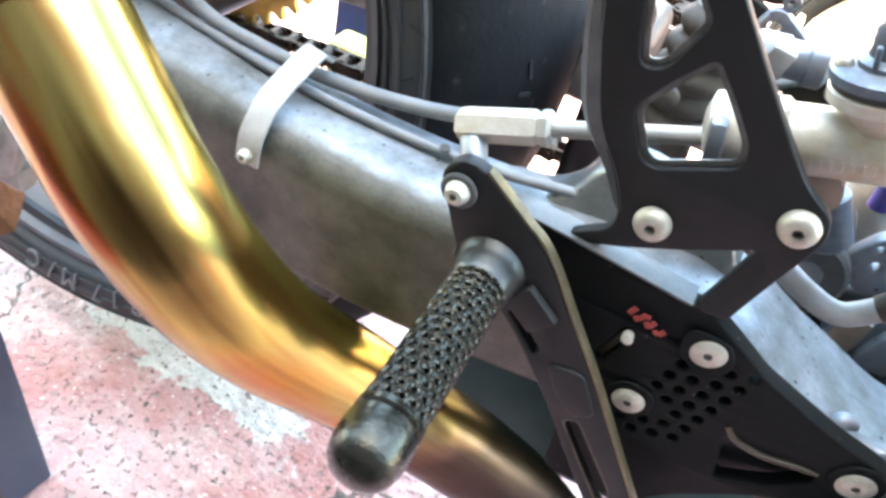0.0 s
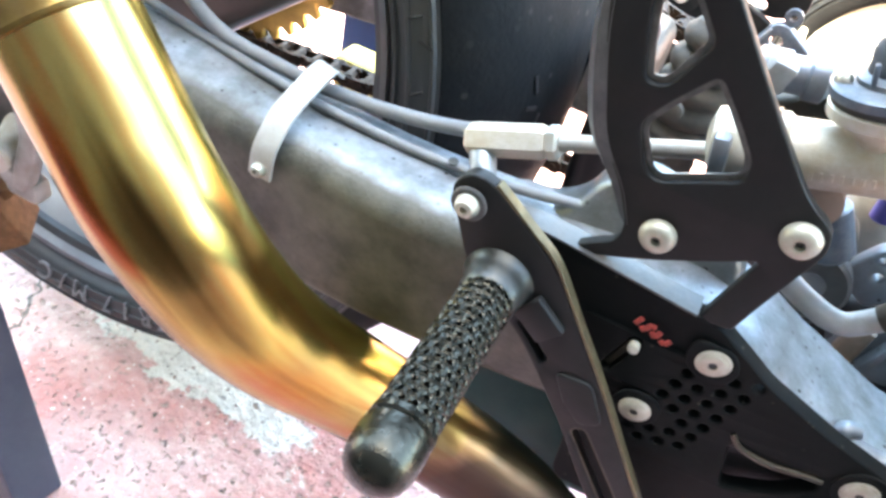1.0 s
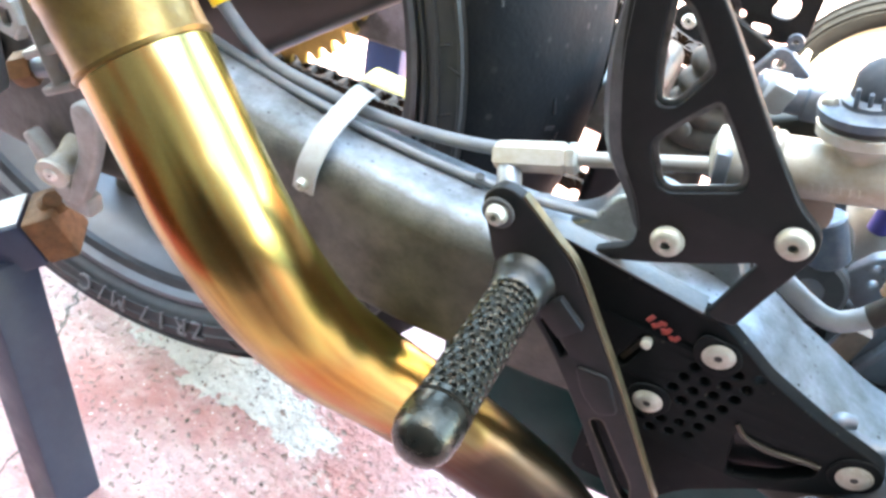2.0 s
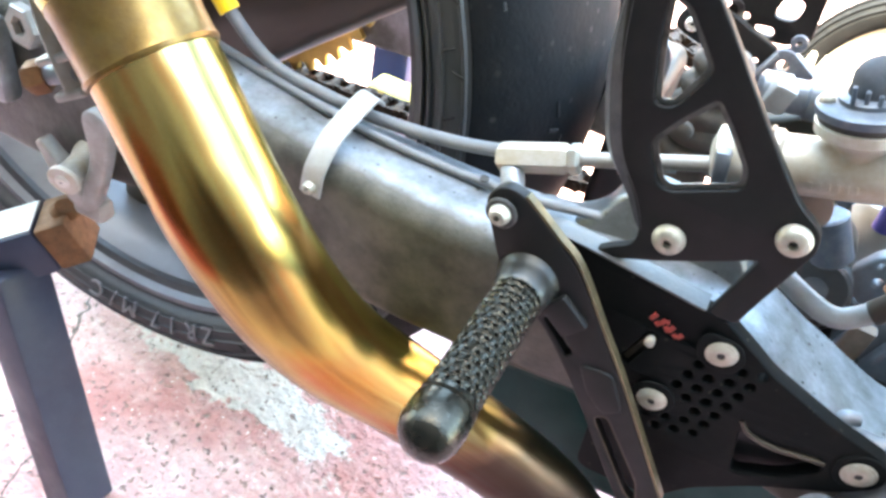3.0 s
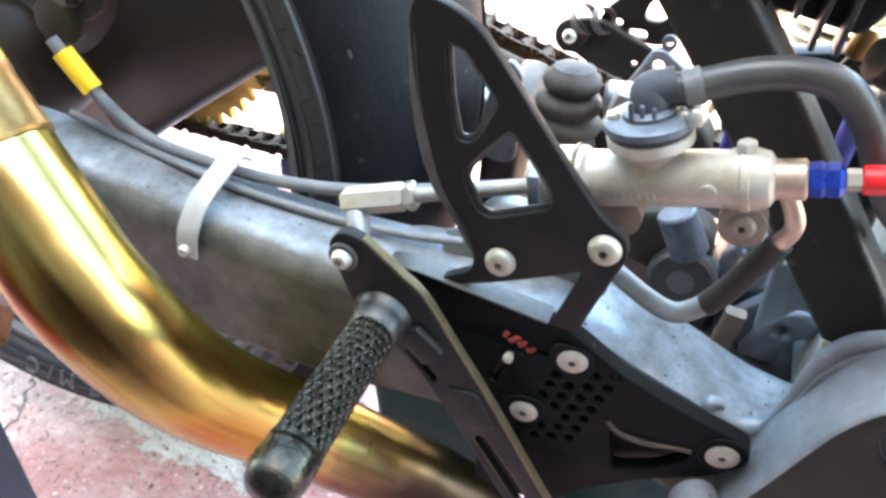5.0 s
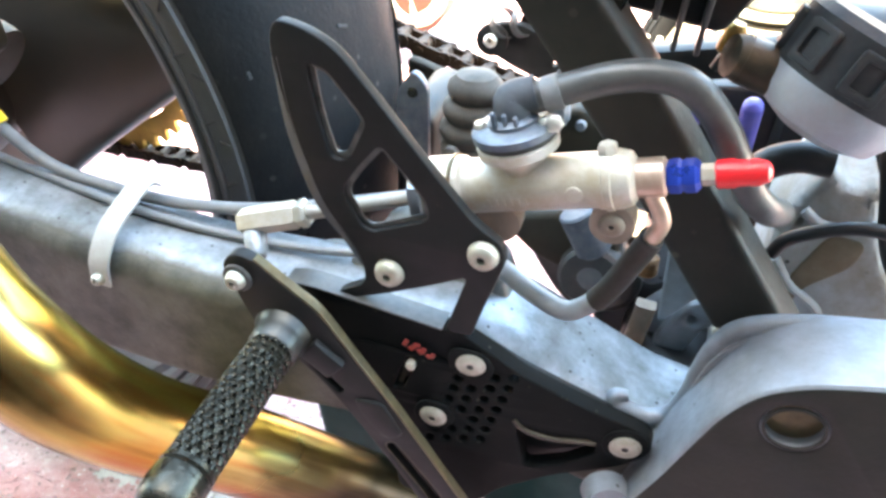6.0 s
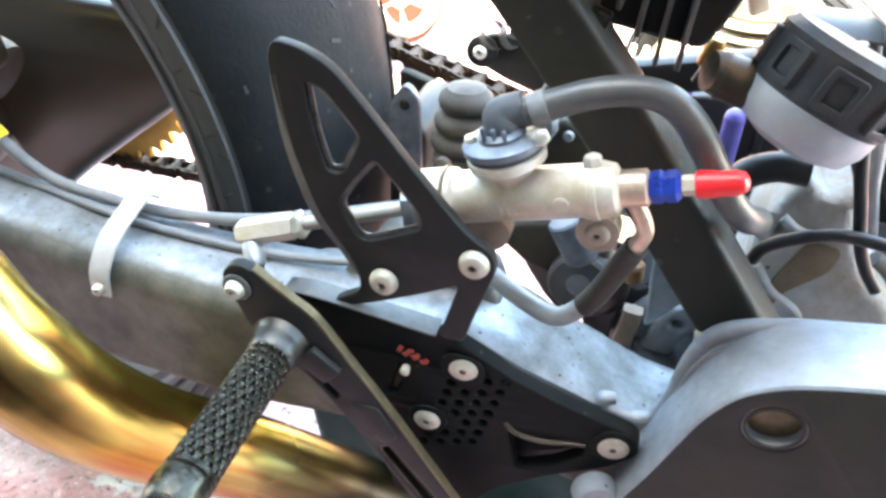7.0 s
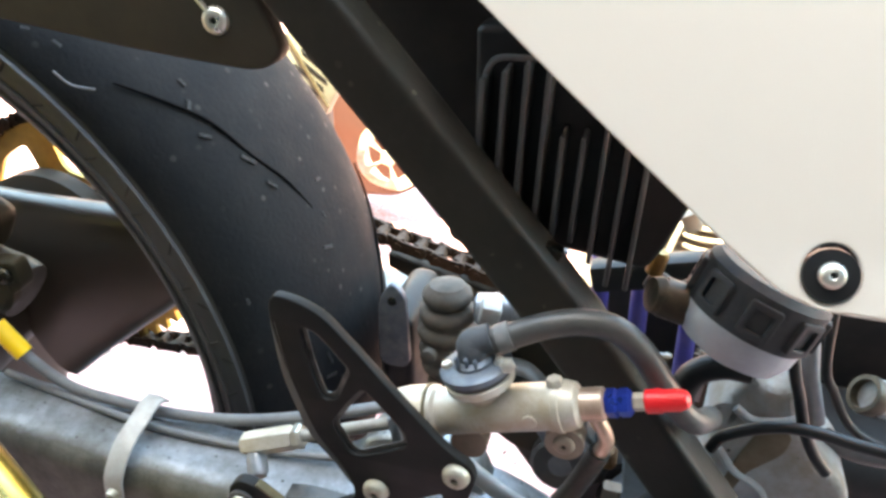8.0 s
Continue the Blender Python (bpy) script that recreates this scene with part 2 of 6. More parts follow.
CAST_PALE = material("pale_blue_cast", (0.24, 0.27, 0.30), 0.5, 0.4, (0.13, 0.14, 0.15), 40, 0.8, 400, 0.3, 0.3, (0.16, 0.145, 0.12), specks=0.5)
GRIMY_ARM = material("oily_grey_arm", (0.030, 0.029, 0.026), 0.4, 0.2, (0.055, 0.05, 0.043), 40, 0.8, 400, 0.2, 0.35, (0.08, 0.07, 0.055))
PALE_ENGINE = material("pale_dusty_alloy", (0.46, 0.41, 0.34), 0.6, 0.2, (0.33, 0.27, 0.2), 30, 0.8, 300, 0.2, 0.3, (0.4, 0.34, 0.26))
WORN_SHEEN_BLACK = material("rubbed_sheen_black", (0.045, 0.047, 0.052), 0.42, 0.35, (0.09, 0.092, 0.096), 140, 0.7, 700, 0.12, 0.2, (0.14, 0.13, 0.12))
PEG_DARK = material("dark_peg_steel", (0.03, 0.029, 0.027), 0.35, 0.6, (0.05, 0.047, 0.04), 90, 0.7, 600, 0.1, 0.25, (0.05, 0.042, 0.03))
CAN_GREY = material("pale_blue_grey_can", (0.30, 0.325, 0.36), 0.5, 0.2, (0.2, 0.21, 0.225), 45, 0.7, 500, 0.12, 0.3, (0.26, 0.22, 0.17))
ZINC_PALE = material("pale_zinc_strip", (0.40, 0.39, 0.375), 0.55, 0.3, (0.30, 0.28, 0.255), 110, 0.7, 700, 0.12, 0.35, (0.28, 0.25, 0.21))


def grime_shaded_arm():
    """Worn aluminium; its outer side is darkened up to a ragged line, painted shade mixed with brown dirt."""
    m = material("grime_shaded_aluminium", (0.325, 0.34, 0.365), 0.55, 0.75, (0.13, 0.133, 0.13), 30, 0.95, 420, 0.35, 0.65, (0.08, 0.075, 0.06), specks=0.55, speck_scale=330.0)
    nt = m.node_tree
    b = nt.nodes["Principled BSDF"]
    co = nt.nodes.new("ShaderNodeTexCoord")
    sep = nt.nodes.new("ShaderNodeSeparateXYZ")
    nt.links.new(co.outputs["Object"], sep.inputs[0])
    rag = nt.nodes.new("ShaderNodeTexNoise")
    rag.inputs["Scale"].default_value, rag.inputs["Detail"].default_value, rag.inputs["Roughness"].default_value = 45, 7, 0.65
    nt.links.new(co.outputs["Object"], rag.inputs["Vector"])
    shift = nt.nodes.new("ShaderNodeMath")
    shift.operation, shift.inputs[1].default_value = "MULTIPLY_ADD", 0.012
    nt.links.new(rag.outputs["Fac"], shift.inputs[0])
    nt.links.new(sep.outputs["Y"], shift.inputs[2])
    grime_shade = nt.nodes.new("ShaderNodeMapRange")
    grime_shade.inputs["From Min"].default_value, grime_shade.inputs["From Max"].default_value = 0.0300, 0.0245
    grime_shade.inputs["To Max"].default_value = 0.95
    nt.links.new(shift.outputs[0], grime_shade.inputs["Value"])
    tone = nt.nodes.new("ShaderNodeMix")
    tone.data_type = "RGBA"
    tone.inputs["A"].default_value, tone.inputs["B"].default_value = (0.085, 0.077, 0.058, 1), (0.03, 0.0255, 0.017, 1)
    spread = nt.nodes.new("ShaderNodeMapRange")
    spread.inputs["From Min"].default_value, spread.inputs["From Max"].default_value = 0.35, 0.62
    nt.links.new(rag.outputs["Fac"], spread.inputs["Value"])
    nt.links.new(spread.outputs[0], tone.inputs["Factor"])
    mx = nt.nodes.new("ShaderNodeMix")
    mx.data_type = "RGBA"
    nt.links.new(grime_shade.outputs[0], mx.inputs["Factor"])
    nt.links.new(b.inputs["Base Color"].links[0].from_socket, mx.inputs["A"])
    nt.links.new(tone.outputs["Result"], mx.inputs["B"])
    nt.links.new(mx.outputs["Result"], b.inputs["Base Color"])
    dull = nt.nodes.new("ShaderNodeMapRange")
    dull.inputs["From Max"].default_value = 0.88
    dull.inputs["To Min"].default_value, dull.inputs["To Max"].default_value = 0.7, 0.2
    nt.links.new(grime_shade.outputs[0], dull.inputs["Value"])
    nt.links.new(dull.outputs[0], b.inputs["Metallic"])
    return m


ARM_ALU = grime_shaded_arm()


def pipe_material():
    """Heat-coloured titanium: straw gold, with bronze, rose and violet reflections painted into its colour."""
    m = material("heat_coloured_titanium", (0.66, 0.50, 0.17), 0.24, 1.0, (0.58, 0.38, 0.12), 14, 0.7, 26, 0.18)
    nt = m.node_tree
    b = nt.nodes["Principled BSDF"]
    nt.links.remove(b.inputs["Roughness"].links[0])
    co = nt.nodes.new("ShaderNodeTexCoord")
    sep = nt.nodes.new("ShaderNodeSeparateXYZ")
    nt.links.new(co.outputs["Object"], sep.inputs[0])
    n = nt.nodes.new("ShaderNodeTexNoise")
    n.inputs["Scale"].default_value = 30
    nt.links.new(co.outputs["Object"], n.inputs["Vector"])
    add = nt.nodes.new("ShaderNodeMath")
    add.operation = "MULTIPLY_ADD"
    add.inputs[1].default_value = 0.05
    nt.links.new(n.outputs["Fac"], add.inputs[0])
    slope = nt.nodes.new("ShaderNodeMath")
    slope.operation, slope.inputs[1].default_value = "MULTIPLY_ADD", -0.3
    nt.links.new(sep.outputs["X"], slope.inputs[0])
    nt.links.new(sep.outputs["Z"], slope.inputs[2])
    nt.links.new(slope.outputs[0], add.inputs[2])
    mr = nt.nodes.new("ShaderNodeMapRange")
    mr.inputs["From Min"].default_value, mr.inputs["From Max"].default_value = 0.2, 0.5
    nt.links.new(add.outputs[0], mr.inputs["Value"])
    ramp = nt.nodes.new("ShaderNodeValToRGB")
    cr = ramp.color_ramp
    # the dark low end joins brown heat colour with painted shade
    cr.elements[0].position, cr.elements[0].color = 0.0, (0.018, 0.0135, 0.011, 1)
    cr.elements[1].position, cr.elements[1].color = 1.0, (0.50, 0.39, 0.15, 1)
    for p, c in ((0.21, (0.052, 0.036, 0.027, 1)), (0.27, (0.15, 0.098, 0.062, 1)), (0.34, (0.39, 0.30, 0.12, 1)), (0.45, (0.46, 0.39, 0.11, 1)), (0.53, (0.45, 0.365, 0.105, 1)), (0.6, (0.44, 0.365, 0.092, 1)), (0.8, (0.46, 0.365, 0.115, 1))):
        e = cr.elements.new(p)
        e.color = c
    nt.links.new(mr.outputs[0], ramp.inputs["Fac"])
    # drawn-out reflection streaks painted into the colour, following the tube
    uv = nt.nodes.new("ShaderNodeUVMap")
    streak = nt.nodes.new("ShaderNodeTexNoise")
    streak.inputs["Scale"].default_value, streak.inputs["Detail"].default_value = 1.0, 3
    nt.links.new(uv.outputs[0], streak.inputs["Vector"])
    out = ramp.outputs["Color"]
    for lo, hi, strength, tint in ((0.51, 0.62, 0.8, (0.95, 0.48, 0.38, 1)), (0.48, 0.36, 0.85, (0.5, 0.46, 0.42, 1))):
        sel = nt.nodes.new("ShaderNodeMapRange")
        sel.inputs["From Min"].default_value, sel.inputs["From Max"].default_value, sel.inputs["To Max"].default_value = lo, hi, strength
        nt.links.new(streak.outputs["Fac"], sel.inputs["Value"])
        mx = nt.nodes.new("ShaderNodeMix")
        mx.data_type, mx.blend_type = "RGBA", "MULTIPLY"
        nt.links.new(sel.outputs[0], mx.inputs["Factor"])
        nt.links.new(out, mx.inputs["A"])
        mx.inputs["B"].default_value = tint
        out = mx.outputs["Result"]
    # reflections painted round the girth: rose lower flank, olive upper, uneven along the tube
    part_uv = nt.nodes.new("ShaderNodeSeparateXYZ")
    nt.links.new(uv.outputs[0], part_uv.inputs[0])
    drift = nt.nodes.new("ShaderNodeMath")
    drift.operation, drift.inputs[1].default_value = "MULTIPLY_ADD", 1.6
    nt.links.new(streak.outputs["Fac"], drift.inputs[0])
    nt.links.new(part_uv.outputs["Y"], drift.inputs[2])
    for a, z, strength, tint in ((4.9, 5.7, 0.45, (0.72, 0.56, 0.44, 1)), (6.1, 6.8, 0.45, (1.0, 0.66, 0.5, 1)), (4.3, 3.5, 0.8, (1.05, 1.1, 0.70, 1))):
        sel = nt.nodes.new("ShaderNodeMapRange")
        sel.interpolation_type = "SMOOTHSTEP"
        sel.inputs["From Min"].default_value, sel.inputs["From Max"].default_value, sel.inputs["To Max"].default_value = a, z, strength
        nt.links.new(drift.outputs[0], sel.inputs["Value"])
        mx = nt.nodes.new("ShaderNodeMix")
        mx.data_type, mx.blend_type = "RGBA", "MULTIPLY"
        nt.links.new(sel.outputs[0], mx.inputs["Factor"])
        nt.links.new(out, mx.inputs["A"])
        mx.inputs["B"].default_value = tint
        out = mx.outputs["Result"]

    def dot(a, b):
        n = nt.nodes.new("ShaderNodeVectorMath")
        n.operation = "DOT_PRODUCT"
        nt.links.new(a, n.inputs[0])
        if isinstance(b, tuple):
            n.inputs[1].default_value = b
        else:
            nt.links.new(b, n.inputs[1])
        return n.outputs["Value"]

    def calc(op, a, b, c=0.0):
        n = nt.nodes.new("ShaderNodeMath")
        n.operation = op
        for k, v in enumerate((a, b, c)):
            if isinstance(v, float):
                n.inputs[k].default_value = v
            else:
                nt.links.new(v, n.inputs[k])
        return n.outputs[0]
    # long painted reflections with soft ragged edges: centre, run, half length, half width
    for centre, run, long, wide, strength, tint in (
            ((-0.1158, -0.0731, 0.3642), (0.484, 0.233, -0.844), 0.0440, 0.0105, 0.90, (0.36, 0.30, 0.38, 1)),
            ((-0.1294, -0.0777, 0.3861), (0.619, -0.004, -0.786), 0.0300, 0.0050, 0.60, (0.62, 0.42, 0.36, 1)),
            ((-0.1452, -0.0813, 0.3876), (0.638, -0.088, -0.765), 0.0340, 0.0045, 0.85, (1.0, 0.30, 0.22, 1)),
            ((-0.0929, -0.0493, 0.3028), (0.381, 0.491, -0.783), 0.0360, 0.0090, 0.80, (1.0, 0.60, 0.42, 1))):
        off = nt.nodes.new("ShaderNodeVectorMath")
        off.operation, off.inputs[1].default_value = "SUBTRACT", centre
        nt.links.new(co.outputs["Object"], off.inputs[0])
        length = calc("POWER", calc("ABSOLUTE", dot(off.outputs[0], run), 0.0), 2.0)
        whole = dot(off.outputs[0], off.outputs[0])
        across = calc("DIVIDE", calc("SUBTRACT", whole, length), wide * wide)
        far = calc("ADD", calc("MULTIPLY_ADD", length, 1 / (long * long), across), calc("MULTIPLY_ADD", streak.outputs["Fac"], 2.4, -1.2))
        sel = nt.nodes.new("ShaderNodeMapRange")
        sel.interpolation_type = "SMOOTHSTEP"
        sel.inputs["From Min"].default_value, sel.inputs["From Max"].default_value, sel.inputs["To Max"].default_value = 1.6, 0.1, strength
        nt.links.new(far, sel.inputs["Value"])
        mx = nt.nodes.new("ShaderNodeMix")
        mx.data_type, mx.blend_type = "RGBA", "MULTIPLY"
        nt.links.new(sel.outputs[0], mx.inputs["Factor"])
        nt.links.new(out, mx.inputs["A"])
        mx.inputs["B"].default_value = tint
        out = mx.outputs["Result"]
    nt.links.new(out, b.inputs["Base Color"])
    scale_off = nt.nodes.new("ShaderNodeMapRange")
    scale_off.inputs["From Min"].default_value, scale_off.inputs["From Max"].default_value = 0.21, 0.30
    scale_off.inputs["To Min"].default_value, scale_off.inputs["To Max"].default_value = 0.46, 0.265
    nt.links.new(add.outputs[0], scale_off.inputs["Value"])
    nt.links.new(scale_off.outputs[0], b.inputs["Roughness"])
    # gentle dents from bending
    wave = nt.nodes.new("ShaderNodeTexNoise")
    wave.inputs["Scale"].default_value, wave.inputs["Detail"].default_value = 38, 1
    nt.links.new(co.outputs["Object"], wave.inputs["Vector"])
    dent = nt.nodes.new("ShaderNodeBump")
    dent.inputs["Strength"].default_value, dent.inputs["Distance"].default_value = 0.5, 0.0022
    nt.links.new(wave.outputs["Fac"], dent.inputs["Height"])
    nt.links.new(dent.outputs[0], b.inputs["Normal"])
    return m


TITANIUM = pipe_material()


def floor_material():
    """Concrete with worn red paint: pink where rubbed, bare grey patches, pits and fine cracks."""
    m = bpy.data.materials.new("worn_red_floor_paint")
    m.use_nodes = True
    nt = m.node_tree
    b = nt.nodes["Principled BSDF"]
    co = nt.nodes.new("ShaderNodeTexCoord")

    def noise_at(scale, detail=8, rough=0.6):
        n = nt.nodes.new("ShaderNodeTexNoise")
        n.inputs["Scale"].default_value, n.inputs["Detail"].default_value, n.inputs["Roughness"].default_value = scale, detail, rough
        nt.links.new(co.outputs["Object"], n.inputs["Vector"])
        return n.outputs["Fac"]

    def ramp_of(value, a, z):
        r = nt.nodes.new("ShaderNodeMapRange")
        r.inputs["From Min"].default_value, r.inputs["From Max"].default_value = a, z
        nt.links.new(value, r.inputs["Value"])
        return r.outputs[0]

    def mixed(fac, a, c):
        x = nt.nodes.new("ShaderNodeMix")
        x.data_type = "RGBA"
        nt.links.new(fac, x.inputs["Factor"])
        for side, v in (("A", a), ("B", c)):
            if isinstance(v, tuple):
                x.inputs[side].default_value = (*v, 1)
            else:
                nt.links.new(v, x.inputs[side])
        return x.outputs["Result"]

    paint = mixed(ramp_of(noise_at(9, 6), 0.35, 0.65), (0.50, 0.235, 0.22), (0.64, 0.40, 0.38))
    paint = mixed(ramp_of(noise_at(70, 6, 0.7), 0.5, 0.7), paint, (0.70, 0.52, 0.49))
    paint = mixed(ramp_of(noise_at(6.5, 5, 0.6), 0.50, 0.64), paint, (0.47, 0.18, 0.165))
    bare = mixed(ramp_of(noise_at(40, 8, 0.75), 0.35, 0.7), (0.74, 0.695, 0.655), (0.54, 0.475, 0.43))
    color = mixed(ramp_of(noise_at(5.0, 14, 0.74), 0.60, 0.64), paint, bare)
    # the long crust of bare concrete by the wheel
    ragged = nt.nodes.new("ShaderNodeVectorMath")
    ragged.operation, ragged.inputs[1].default_value = "MULTIPLY_ADD", (0.11, 0.11, 0.0)
    rn = nt.nodes.new("ShaderNodeTexNoise")
    rn.inputs["Scale"].default_value, rn.inputs["Detail"].default_value, rn.inputs["Roughness"].default_value = 26, 9, 0.68
    nt.links.new(co.outputs["Object"], rn.inputs["Vector"])
    nt.links.new(rn.outputs["Color"], ragged.inputs[0])
    nt.links.new(co.outputs["Object"], ragged.inputs[2])
    place = nt.nodes.new("ShaderNodeMapping")
    place.vector_type = "TEXTURE"
    place.inputs["Location"].default_value, place.inputs["Rotation"].default_value, place.inputs["Scale"].default_value = (-0.225, 0.173, 0.0), (0, 0, radians(-4)), (0.13, 0.030, 1.0)
    nt.links.new(ragged.outputs[0], place.inputs["Vector"])
    reach = nt.nodes.new("ShaderNodeVectorMath")
    reach.operation = "LENGTH"
    nt.links.new(place.outputs[0], reach.inputs[0])
    broken = nt.nodes.new("ShaderNodeMath")
    broken.operation = "MULTIPLY_ADD"
    broken.inputs[1].default_value = 1.1
    nt.links.new(noise_at(60, 8, 0.7), broken.inputs[0])
    nt.links.new(reach.outputs["Value"], broken.inputs[2])
    color = mixed(ramp_of(broken.outputs[0], 1.52, 1.38), color, bare)
    pit = ramp_of(noise_at(125, 5, 0.6), 0.365, 0.335)
    pits = nt.nodes.new("ShaderNodeMath")
    pits.operation = "MULTIPLY"
    nt.links.new(pit, pits.inputs[0])
    nt.links.new(ramp_of(noise_at(17), 0.44, 0.50), pits.inputs[1])
    chips = ramp_of(noise_at(150, 4, 0.6), 0.33, 0.41)
    flaw = nt.nodes.new("ShaderNodeMath")
    flaw.operation, flaw.inputs[0].default_value = "SUBTRACT", 1.0
    nt.links.new(chips, flaw.inputs[1])
    color = mixed(flaw.outputs[0], color, (0.33, 0.21, 0.185))
    color = mixed(ramp_of(noise_at(150, 5, 0.6), 0.63, 0.68), color, (0.76, 0.66, 0.62))
    color = mixed(pits.outputs[0], color, (0.13, 0.085, 0.07))
    warp = nt.nodes.new("ShaderNodeVectorMath")
    warp.operation = "MULTIPLY_ADD"
    wn = nt.nodes.new("ShaderNodeTexNoise")
    wn.inputs["Scale"].default_value, wn.inputs["Detail"].default_value = 14, 6
    nt.links.new(co.outputs["Object"], wn.inputs["Vector"])
    nt.links.new(wn.outputs["Color"], warp.inputs[0])
    warp.inputs[1].default_value = (0.09, 0.09, 0.09)
    nt.links.new(co.outputs["Object"], warp.inputs[2])
    crack = nt.nodes.new("ShaderNodeTexVoronoi")
    crack.feature = "DISTANCE_TO_EDGE"
    crack.inputs["Scale"].default_value = 3.1
    nt.links.new(warp.outputs[0], crack.inputs["Vector"])
    cracks = ramp_of(crack.outputs["Distance"], 0.006, 0.002)
    color = mixed(cracks, color, (0.09, 0.06, 0.05))
    nt.links.new(color, b.inputs["Base Color"])
    b.inputs["Roughness"].default_value = 0.55
    bp = nt.nodes.new("ShaderNodeBump")
    bp.inputs["Strength"].default_value, bp.inputs["Distance"].default_value = 1.0, 0.006
    h = nt.nodes.new("ShaderNodeMath")
    h.operation = "MULTIPLY_ADD"
    h.inputs[1].default_value = 0.9
    nt.links.new(noise_at(110, 6, 0.62), h.inputs[0])
    h2 = nt.nodes.new("ShaderNodeMath")
    h2.operation = "SUBTRACT"
    nt.links.new(h2.outputs[0], h.inputs[2])
    nt.links.new(chips, h2.inputs[0])
    nt.links.new(pits.outputs[0], h2.inputs[1])
    nt.links.new(h.outputs[0], bp.inputs["Height"])
    nt.links.new(bp.outputs[0], b.inputs["Normal"])
    return m


FLOOR = floor_material()


# ---- building tools ----
def thing(name, at, label, category, group="", kind=""):
    ob = new(name)
    ob.empty_display_size = 0.02
    ob.location = at
    return tagged(ob, label, category, group, kind)


def smooth(me, angle=35):
    for p in me.polygons:
        p.use_smooth = True
    me.set_sharp_from_angle(angle=radians(angle))


def part(name, shape, mat, parent=None, label=""):
    """Links a bmesh, or a ready mesh, in world places, as one object under a thing or part."""
    if isinstance(shape, bmesh.types.BMesh):
        me = bpy.data.meshes.new(name)
        bmesh.ops.recalc_face_normals(shape, faces=shape.faces)
        shape.to_mesh(me)
        shape.free()
        smooth(me)
    else:
        me = shape
    me.materials.clear()
    me.materials.append(mat)
    ob = new(name, me)
    if parent:
        ob.parent = parent
        ob.matrix_parent_inverse = Matrix.Translation(-Vector(parent.location))
    return tagged(ob, label)


def shaded_side(ob, mat, limit=-0.75):
    """Gives the outward faces a darker material: shade put into the colour by their normal."""
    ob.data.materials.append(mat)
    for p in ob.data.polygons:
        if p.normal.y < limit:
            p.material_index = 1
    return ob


def spline(points, steps=8):
    """A smooth line through points."""
    p = [Vector(q) for q in points]
    p = [2 * p[0] - p[1], *p, 2 * p[-1] - p[-2]]
    out = []
    for i in range(1, len(p) - 2):
        for s in range(steps):
            t = s / steps
            out.append(0.5 * (2 * p[i] + (p[i + 1] - p[i - 1]) * t + (2 * p[i - 1] - 5 * p[i] + 4 * p[i + 1] - p[i + 2]) * t * t
                              + (3 * p[i] - p[i - 1] - 3 * p[i + 1] + p[i + 2]) * t ** 3))
    return out + [p[-2]]


def sweep(line, section, closed=True, caps=True):
    """A bmesh that carries section(k) (points u, v), k from 0 to 1, along a line, without twist."""
    bm = bmesh.new()
    line = [Vector(q) for q in line]
    rings, up = [], None
    for i, q in enumerate(line):
        d = (line[min(i + 1, len(line) - 1)] - line[max(i - 1, 0)]).normalized()
        if up is None:
            up = Vector((0, 0, 1)) if abs(d.z) < 0.9 else Vector((0, 1, 0))
        up = (up - d * up.dot(d)).normalized()
        side = d.cross(up)
        rings.append([bm.verts.new(q + side * u + up * v) for u, v in section(i / (len(line) - 1))])
    n = len(rings[0])
    for a, b in zip(rings, rings[1:]):
        for j in range(n if closed else n - 1):
            bm.faces.new((a[j], a[(j + 1) % n], b[(j + 1) % n], b[j]))
    if caps:
        bm.faces.new(rings[0][::-1])
        bm.faces.new(rings[-1])
    return bm


def circle(r, n=24):
    return [(r * math.cos(math.tau * i / n), r * math.sin(math.tau * i / n)) for i in range(n)]


def tube(points, r, n=20, steps=8, straight=False):
    line = [Vector(q) for q in points] if straight else spline(points, steps)
    if callable(r):
        return sweep(line, lambda k: circle(r(k), n))
    return sweep(line, lambda k: circle(r, n))


def lathe(profile, at, axis, n=32, closed=False):
    """Turns a profile of (radius, height) round an axis through at."""
    bm = bmesh.new()
    turn = Vector(axis).to_track_quat("Z", "Y").to_matrix()
    rings = []
    for r, h in profile:
        rings.append([bm.verts.new(Vector(at) + turn @ Vector((max(r, 1e-5) * math.cos(math.tau * i / n), max(r, 1e-5) * math.sin(math.tau * i / n), h))) for i in range(n)])
    pairs = list(zip(rings, rings[1:]))
    if closed:
        pairs.append((rings[-1], rings[0]))
    for a, b in pairs:
        for j in range(n):
            bm.faces.new((a[j], a[(j + 1) % n], b[(j + 1) % n], b[j]))
    if not closed:
        bm.faces.new(rings[0][::-1])
        bm.faces.new(rings[-1])
    bmesh.ops.remove_doubles(bm, verts=bm.verts, dist=2e-5)
    return bm


def block(size, m, bevel=0.002, segments=2):
    bm = bmesh.new()
    bmesh.ops.create_cube(bm, size=1)
    bmesh.ops.scale(bm, vec=size, verts=bm.verts)
    if bevel:
        bmesh.ops.bevel(bm, geom=bm.edges[:], offset=bevel, segments=segments, affect="EDGES", profile=0.5)
    bmesh.ops.transform(bm, matrix=m, verts=bm.verts)
    return bm


def along(a, b, roll=0.0):
    """A pose whose z axis runs from a to b, from their middle."""
    a, b = Vector(a), Vector(b)
    return Matrix.Translation((a + b) / 2) @ (b - a).to_track_quat("Z", "Y").to_matrix().to_4x4() @ pose(0, 0, 0, 0, 0, roll)


